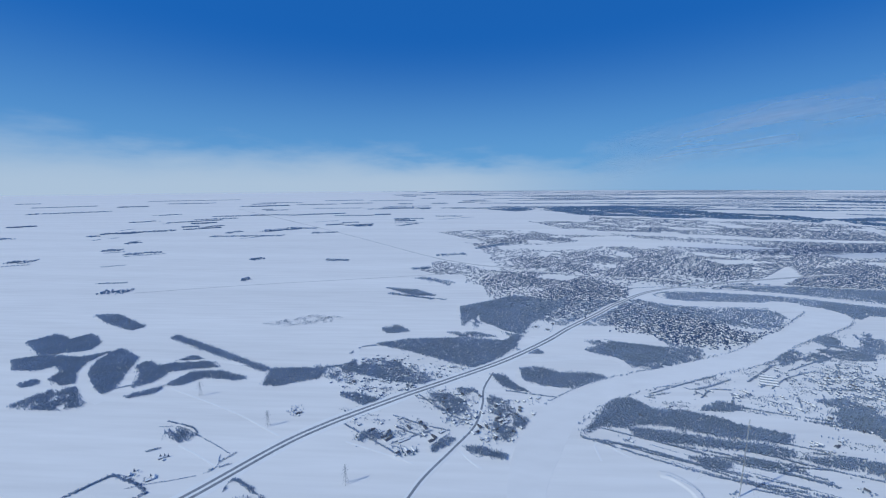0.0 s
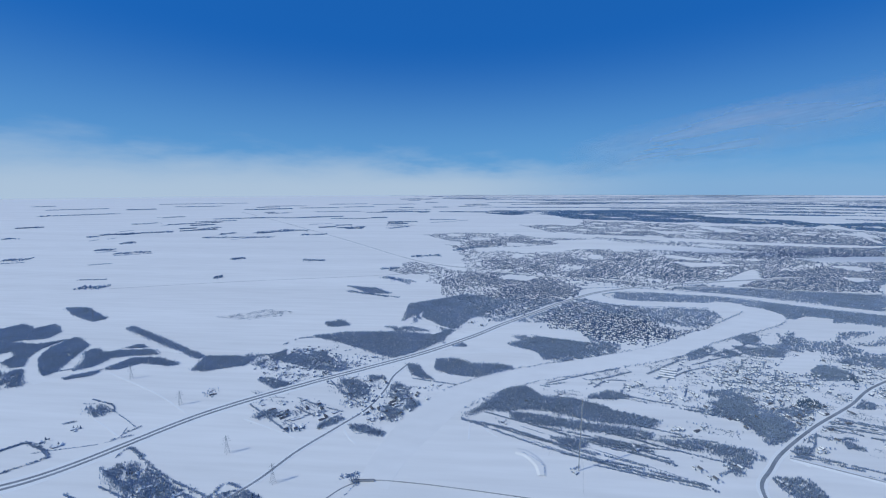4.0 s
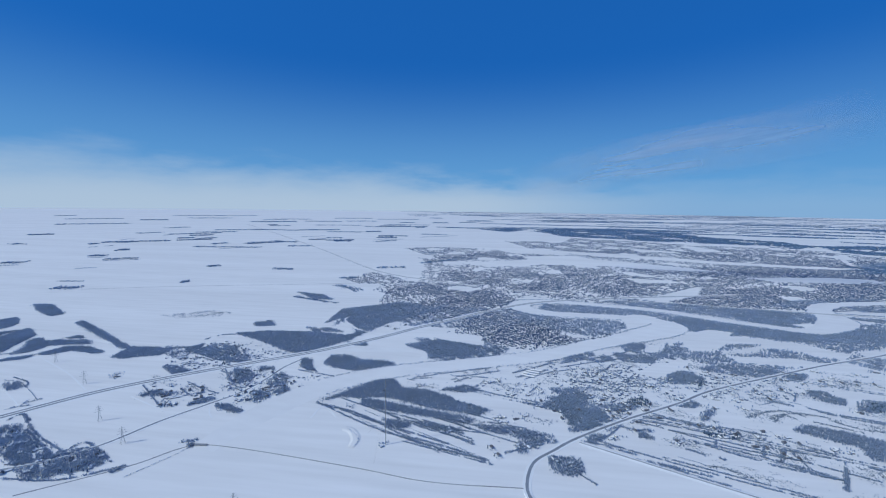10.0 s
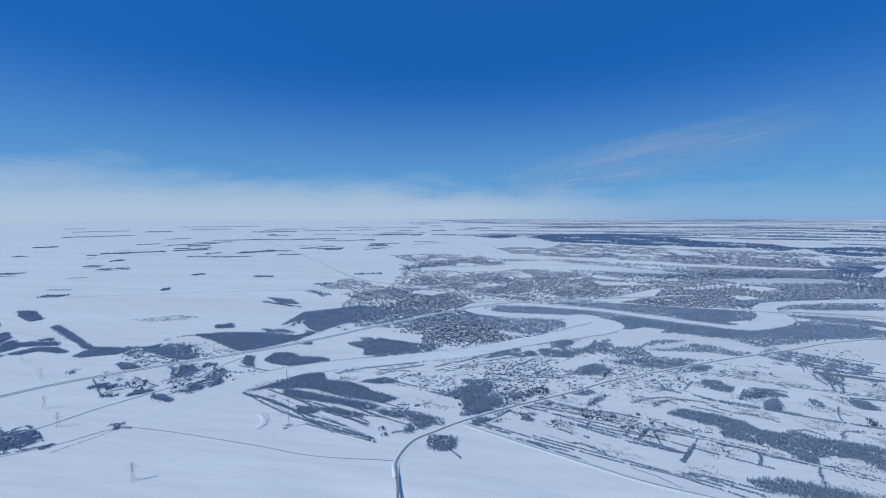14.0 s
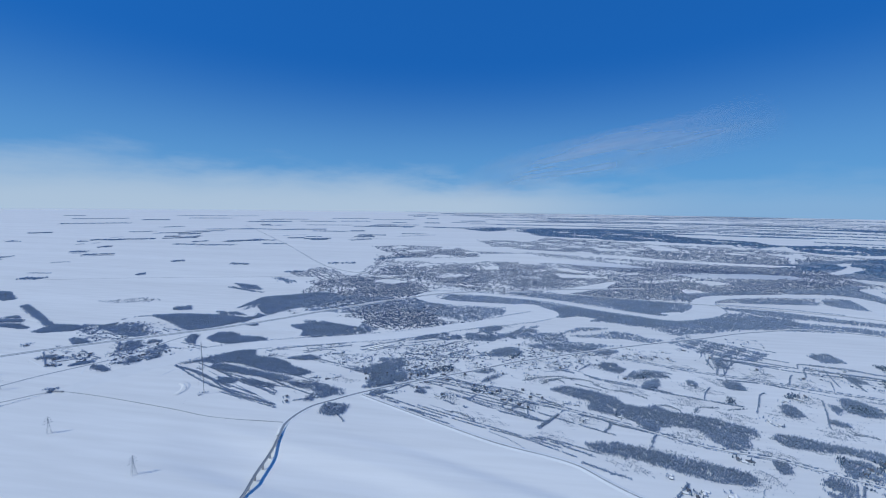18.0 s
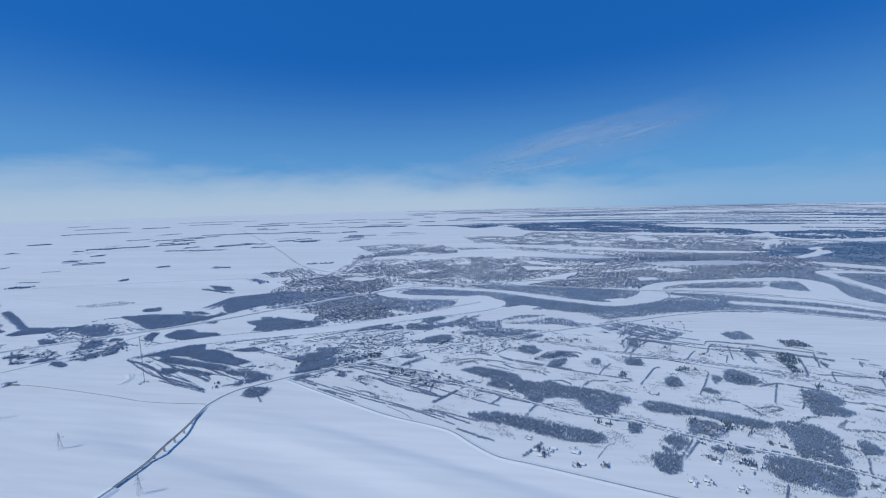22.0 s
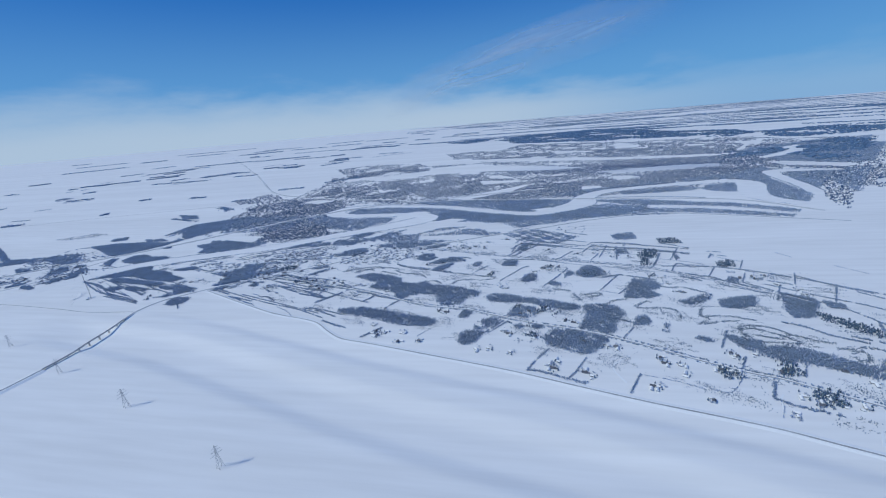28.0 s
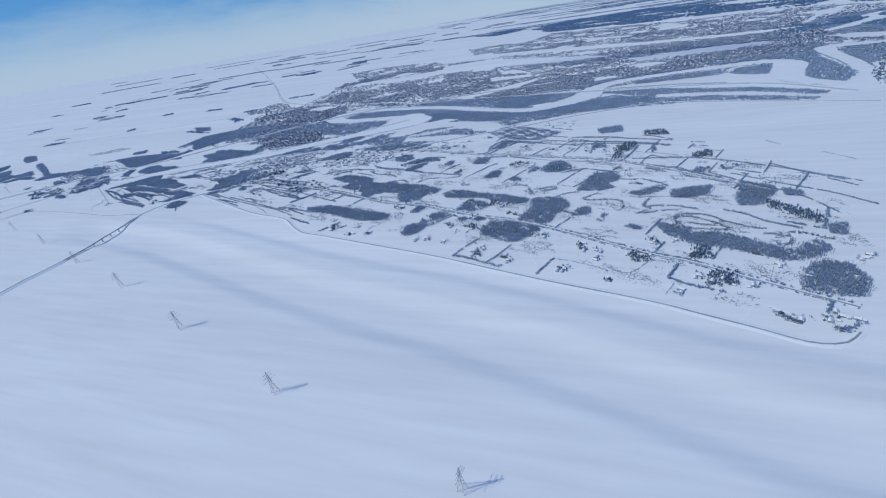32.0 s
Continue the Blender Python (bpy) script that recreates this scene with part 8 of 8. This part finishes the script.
def radio_mast(x, y):
    top = empty("radio_mast", x, y)
    height = 18.5
    for k in range(8):
        z0, z1 = k * height / 8, (k + 1) * height / 8
        pts = [(0.1 * math.cos(a), 0.1 * math.sin(a)) for a in (0.5, 2.6, 4.7)]
        for i in range(3):
            j = (i + 1) % 3
            for name, a, b, r in (("mast_leg", (*pts[i], z0), (*pts[i], z1), 0.035), ("mast_brace", (*pts[i], z0), (*pts[j], (z0 + z1) / 2), 0.016), ("mast_brace", (*pts[j], (z0 + z1) / 2), (*pts[i], z1), 0.016)):
                a, b = Vector(a), Vector(b)
                bm = bmesh.new()
                bmesh.ops.create_cone(bm, segments=4, radius1=r, radius2=r, depth=(b - a).length, matrix=Matrix.Translation((a + b) / 2) @ (b - a).to_track_quat("Z", "Y").to_matrix().to_4x4())
                part(name, bm, STEEL, top)
    for k in range(3):
        ang = 0.4 + k * 2.094
        for z in (9.0, 17.5):
            bm = bmesh.new()
            a, b = Vector((0, 0, z)), Vector((math.cos(ang) * 8, math.sin(ang) * 8, 0))
            bmesh.ops.create_cone(bm, segments=4, radius1=0.008, radius2=0.008, depth=(b - a).length, matrix=Matrix.Translation((a + b) / 2) @ (b - a).to_track_quat("Z", "Y").to_matrix().to_4x4())
            part("guy_wire", bm, STEEL, top)
    return tagged(top, "tall thin guyed lattice radio mast in a snowfield", "radio mast")


radio_mast(58.2, 80.1)
place(HOUSES[3], 57.3, 79.1, 40)
tree_row([(56.4, 79.6), (57.3, 80.7), (58.7, 81.0)], "scrub around the foot of the mast", spacing=0.35, width=0.5, height=0.5, radius=0.3)


def greenhouses():
    for k in range(4):
        top = empty("greenhouse", 105.2 - 1.24 * k, 134.8 - 1.87 * k, 0, -16)
        bm = bmesh.new()
        gable_wall(bm, -2.6, 2.6, -0.42, 0.42, 0.35, 0.25)
        part("wall", bm, SIDING, top)
        bm = bmesh.new()
        gable(bm, -2.65, 2.65, -0.47, 0.47, 0.35, 0.27, 0.05)
        part("roof", bm, ROOF_SNOW, top)
        tagged(top, "long low greenhouse shed under snow", "greenhouse", "greenhouses by the river")


greenhouses()


def road_bridge():
    """Carries the levee road across the flood channel."""
    top = empty("road_bridge", 0, 0)
    line = smooth_line([(101.9, 30.3), (101.8, 38.7), (100.3, 46.1), (99.0, 54.6), (96.9, 62.4)], 1.0)
    nor = normals2(line)

    def slab(half, z0, z1, shift, name, mat):
        bm = bmesh.new()
        ring = []
        for p, n in zip(line, nor):
            c = p[:2] + n * shift
            a, b = c + n * half, c - n * half
            ring.append([bm.verts.new((*q, z)) for q, z in ((a, z0), (b, z0), (b, z1), (a, z1))])
        for r0, r1 in zip(ring, ring[1:]):
            for i in range(4):
                j = (i + 1) % 4
                bm.faces.new((r0[i], r0[j], r1[j], r1[i]))
        bm.faces.new(ring[0])
        bm.faces.new(ring[-1][::-1])
        bmesh.ops.recalc_face_normals(bm, faces=bm.faces)
        part(name, bm, mat, top)

    slab(0.34, 0.28, 0.41, 0, "deck", CONCRETE)
    slab(0.28, 0.415, 0.43, 0, "roadway", ASPHALT)
    slab(0.03, 0.41, 0.5, 0.31, "parapet", CONCRETE)
    slab(0.03, 0.41, 0.5, -0.31, "parapet", CONCRETE)
    for i in range(3, len(line), 4):
        bm = bmesh.new()
        z = on_land(line[i][0], line[i][1])
        box(bm, -0.26, 0.26, -0.08, 0.08, z - 0.1, 0.3)
        bm.transform(Matrix.Translation((line[i][0], line[i][1], 0)) @ Matrix.Rotation(math.atan2(nor[i][1], nor[i][0]), 4, "Z"))
        part("pier", bm, CONCRETE, top)
    return tagged(top, "low concrete road bridge over a snowy flood channel", "bridge")


road_bridge()
SOUTH_ROAD = [(102.0, 30.1), (101.4, 23.1), (100.6, 13.7), (102.8, -11.9)]
ribbon("south_road", SOUTH_ROAD, 0.6, 0.43, ASPHALT, "asphalt road on a low snowy embankment", "road", 1.0, 0.05)
ribbon("south_road_verge", SOUTH_ROAD, 1.5, 0.39, ROAD_SNOW, "snow-covered embankment of a road", "verge", 1.0, 0.45, skirt=1.2)


def rail_bridge():
    top = empty("rail_bridge", 7.7, 73.1, 0, 6)
    bm = bmesh.new()
    box(bm, -2.6, 2.6, -0.25, 0.25, 0.2, 0.27)
    part("deck", bm, ASPHALT, top)
    for s in (-1, 1):
        bm = bmesh.new()
        box(bm, -2.6, 2.6, s * 0.25 - 0.03, s * 0.25 + 0.03, 0.12, 0.36)
        part("girder", bm, STEEL, top)
    for x in (-2.4, -1.2, 0, 1.2, 2.4):
        bm = bmesh.new()
        box(bm, x - 0.1, x + 0.1, -0.28, 0.28, -0.05, 0.21)
        part("pier", bm, CONCRETE, top)
    return tagged(top, "dark girder bridge with concrete piers over the river mouth", "bridge")


rail_bridge()
tree_row([(2.0, 74.1), (6.4, 75.1), (12.7, 75.0)], "scrub beside the river-mouth bridge", spacing=0.1, width=1.0, height=0.5, radius=0.22)
ribbon("drain_bank", [(44.1, 86.2, 1.1), (46.8, 85.1, 1.4), (49.2, 81.5, 1.5), (49.2, 77.7, 0.8)], 1.0, 0.18, SNOW, "low curved snow bank beside a drain", "bank", 0.6, 0.24, skirt=0.9)
tree_row([(45.3, 85.7), (47.7, 84.1), (50.0, 81.2), (50.0, 78.7)], "scrub on a curved drain bank", spacing=0.15, width=0.25, height=0.3, radius=0.15)


def bank_trees(points, offset, label, **kw):
    line = smooth_line([p[:2] for p in points], 1.0)
    w = np.interp(np.arange(len(line)), np.linspace(0, len(line) - 1, len(points)), [p[2] / 2 for p in points])
    edge = line[:, :2] + normals2(line) * (w * offset + np.sign(offset) * 0.5)[:, None]
    tree_row([tuple(p) for p in edge[::3]], label, **kw)


for reach in (RIVER[3:9], RIVER[8:22], RIVER[20:], RIVER_FAR, RIVER_LOOP):
    for s in (-1.0, 1.0):
        bank_trees(reach, s, "leafless trees and brush along a frozen river bank", spacing=0.2, width=0.9, height=0.5, radius=0.24, gaps=0.35)


# ---- a wisp of high cloud ----
def wisp():
    m = bpy.data.materials.new("thin_cloud")
    m.use_nodes = True
    nt = m.node_tree
    nt.nodes.clear()
    out = nt.nodes.new("ShaderNodeOutputMaterial")
    mix = nt.nodes.new("ShaderNodeMixShader")
    clear = nt.nodes.new("ShaderNodeBsdfTransparent")
    white = nt.nodes.new("ShaderNodeBsdfTranslucent")
    white.inputs[0].default_value = (0.9, 0.92, 0.95, 1)
    co = nt.nodes.new("ShaderNodeTexCoord")
    mp = nt.nodes.new("ShaderNodeMapping")
    mp.inputs["Scale"].default_value = (1.6, 2.6, 1)
    no = nt.nodes.new("ShaderNodeTexNoise")
    no.inputs["Scale"].default_value = 1.4
    no.inputs["Detail"].default_value = 5
    nt.links.new(co.outputs["UV"], mp.inputs[0])
    nt.links.new(mp.outputs[0], no.inputs["Vector"])
    sep = nt.nodes.new("ShaderNodeSeparateXYZ")
    nt.links.new(co.outputs["UV"], sep.inputs[0])

    def arc(socket):
        a = nt.nodes.new("ShaderNodeMath")
        a.operation = "MULTIPLY"
        a.inputs[1].default_value = math.pi
        nt.links.new(socket, a.inputs[0])
        b = nt.nodes.new("ShaderNodeMath")
        b.operation = "SINE"
        nt.links.new(a.outputs[0], b.inputs[0])
        return b.outputs[0]

    prod = nt.nodes.new("ShaderNodeMath")
    prod.operation = "MULTIPLY"
    nt.links.new(arc(sep.outputs["X"]), prod.inputs[0])
    nt.links.new(arc(sep.outputs["Y"]), prod.inputs[1])
    rng = nt.nodes.new("ShaderNodeMapRange")
    nt.links.new(no.outputs["Fac"], rng.inputs["Value"])
    rng.inputs["From Min"].default_value, rng.inputs["From Max"].default_value, rng.inputs["To Max"].default_value = 0.25, 0.75, 0.8
    fac = nt.nodes.new("ShaderNodeMath")
    fac.operation = "MULTIPLY"
    nt.links.new(prod.outputs[0], fac.inputs[0])
    nt.links.new(rng.outputs[0], fac.inputs[1])
    nt.links.new(fac.outputs[0], mix.inputs[0])
    nt.links.new(clear.outputs[0], mix.inputs[1])
    nt.links.new(white.outputs[0], mix.inputs[2])
    nt.links.new(mix.outputs[0], out.inputs[0])
    # a gently curved sheet, climbing eastwards
    n, k = 24, 8
    verts, faces, uv = [], [], []
    for i in range(n + 1):
        for j in range(k + 1):
            s, w = i / n, j / k
            verts.append((112 + 262 * s, 385 - 82 * s + (w - 0.5) * 44, 83 + 60 * s + (w - 0.5) * 48 + 3 * math.sin(6 * s)))
    for i in range(n):
        for j in range(k):
            faces.append((i * (k + 1) + j, (i + 1) * (k + 1) + j, (i + 1) * (k + 1) + j + 1, i * (k + 1) + j + 1))
    ob = mesh_object("cloud_wisp", verts, faces, m, smooth=True)
    layer = ob.data.uv_layers.new(name="UVMap")
    for loop in ob.data.loops:
        i, j = divmod(loop.vertex_index, k + 1)
        layer.data[loop.index].uv = (i / n, j / k)
    tagged(ob, "thin white streak of cirrus cloud in a blue sky", "cloud", kind="structure")


wisp()
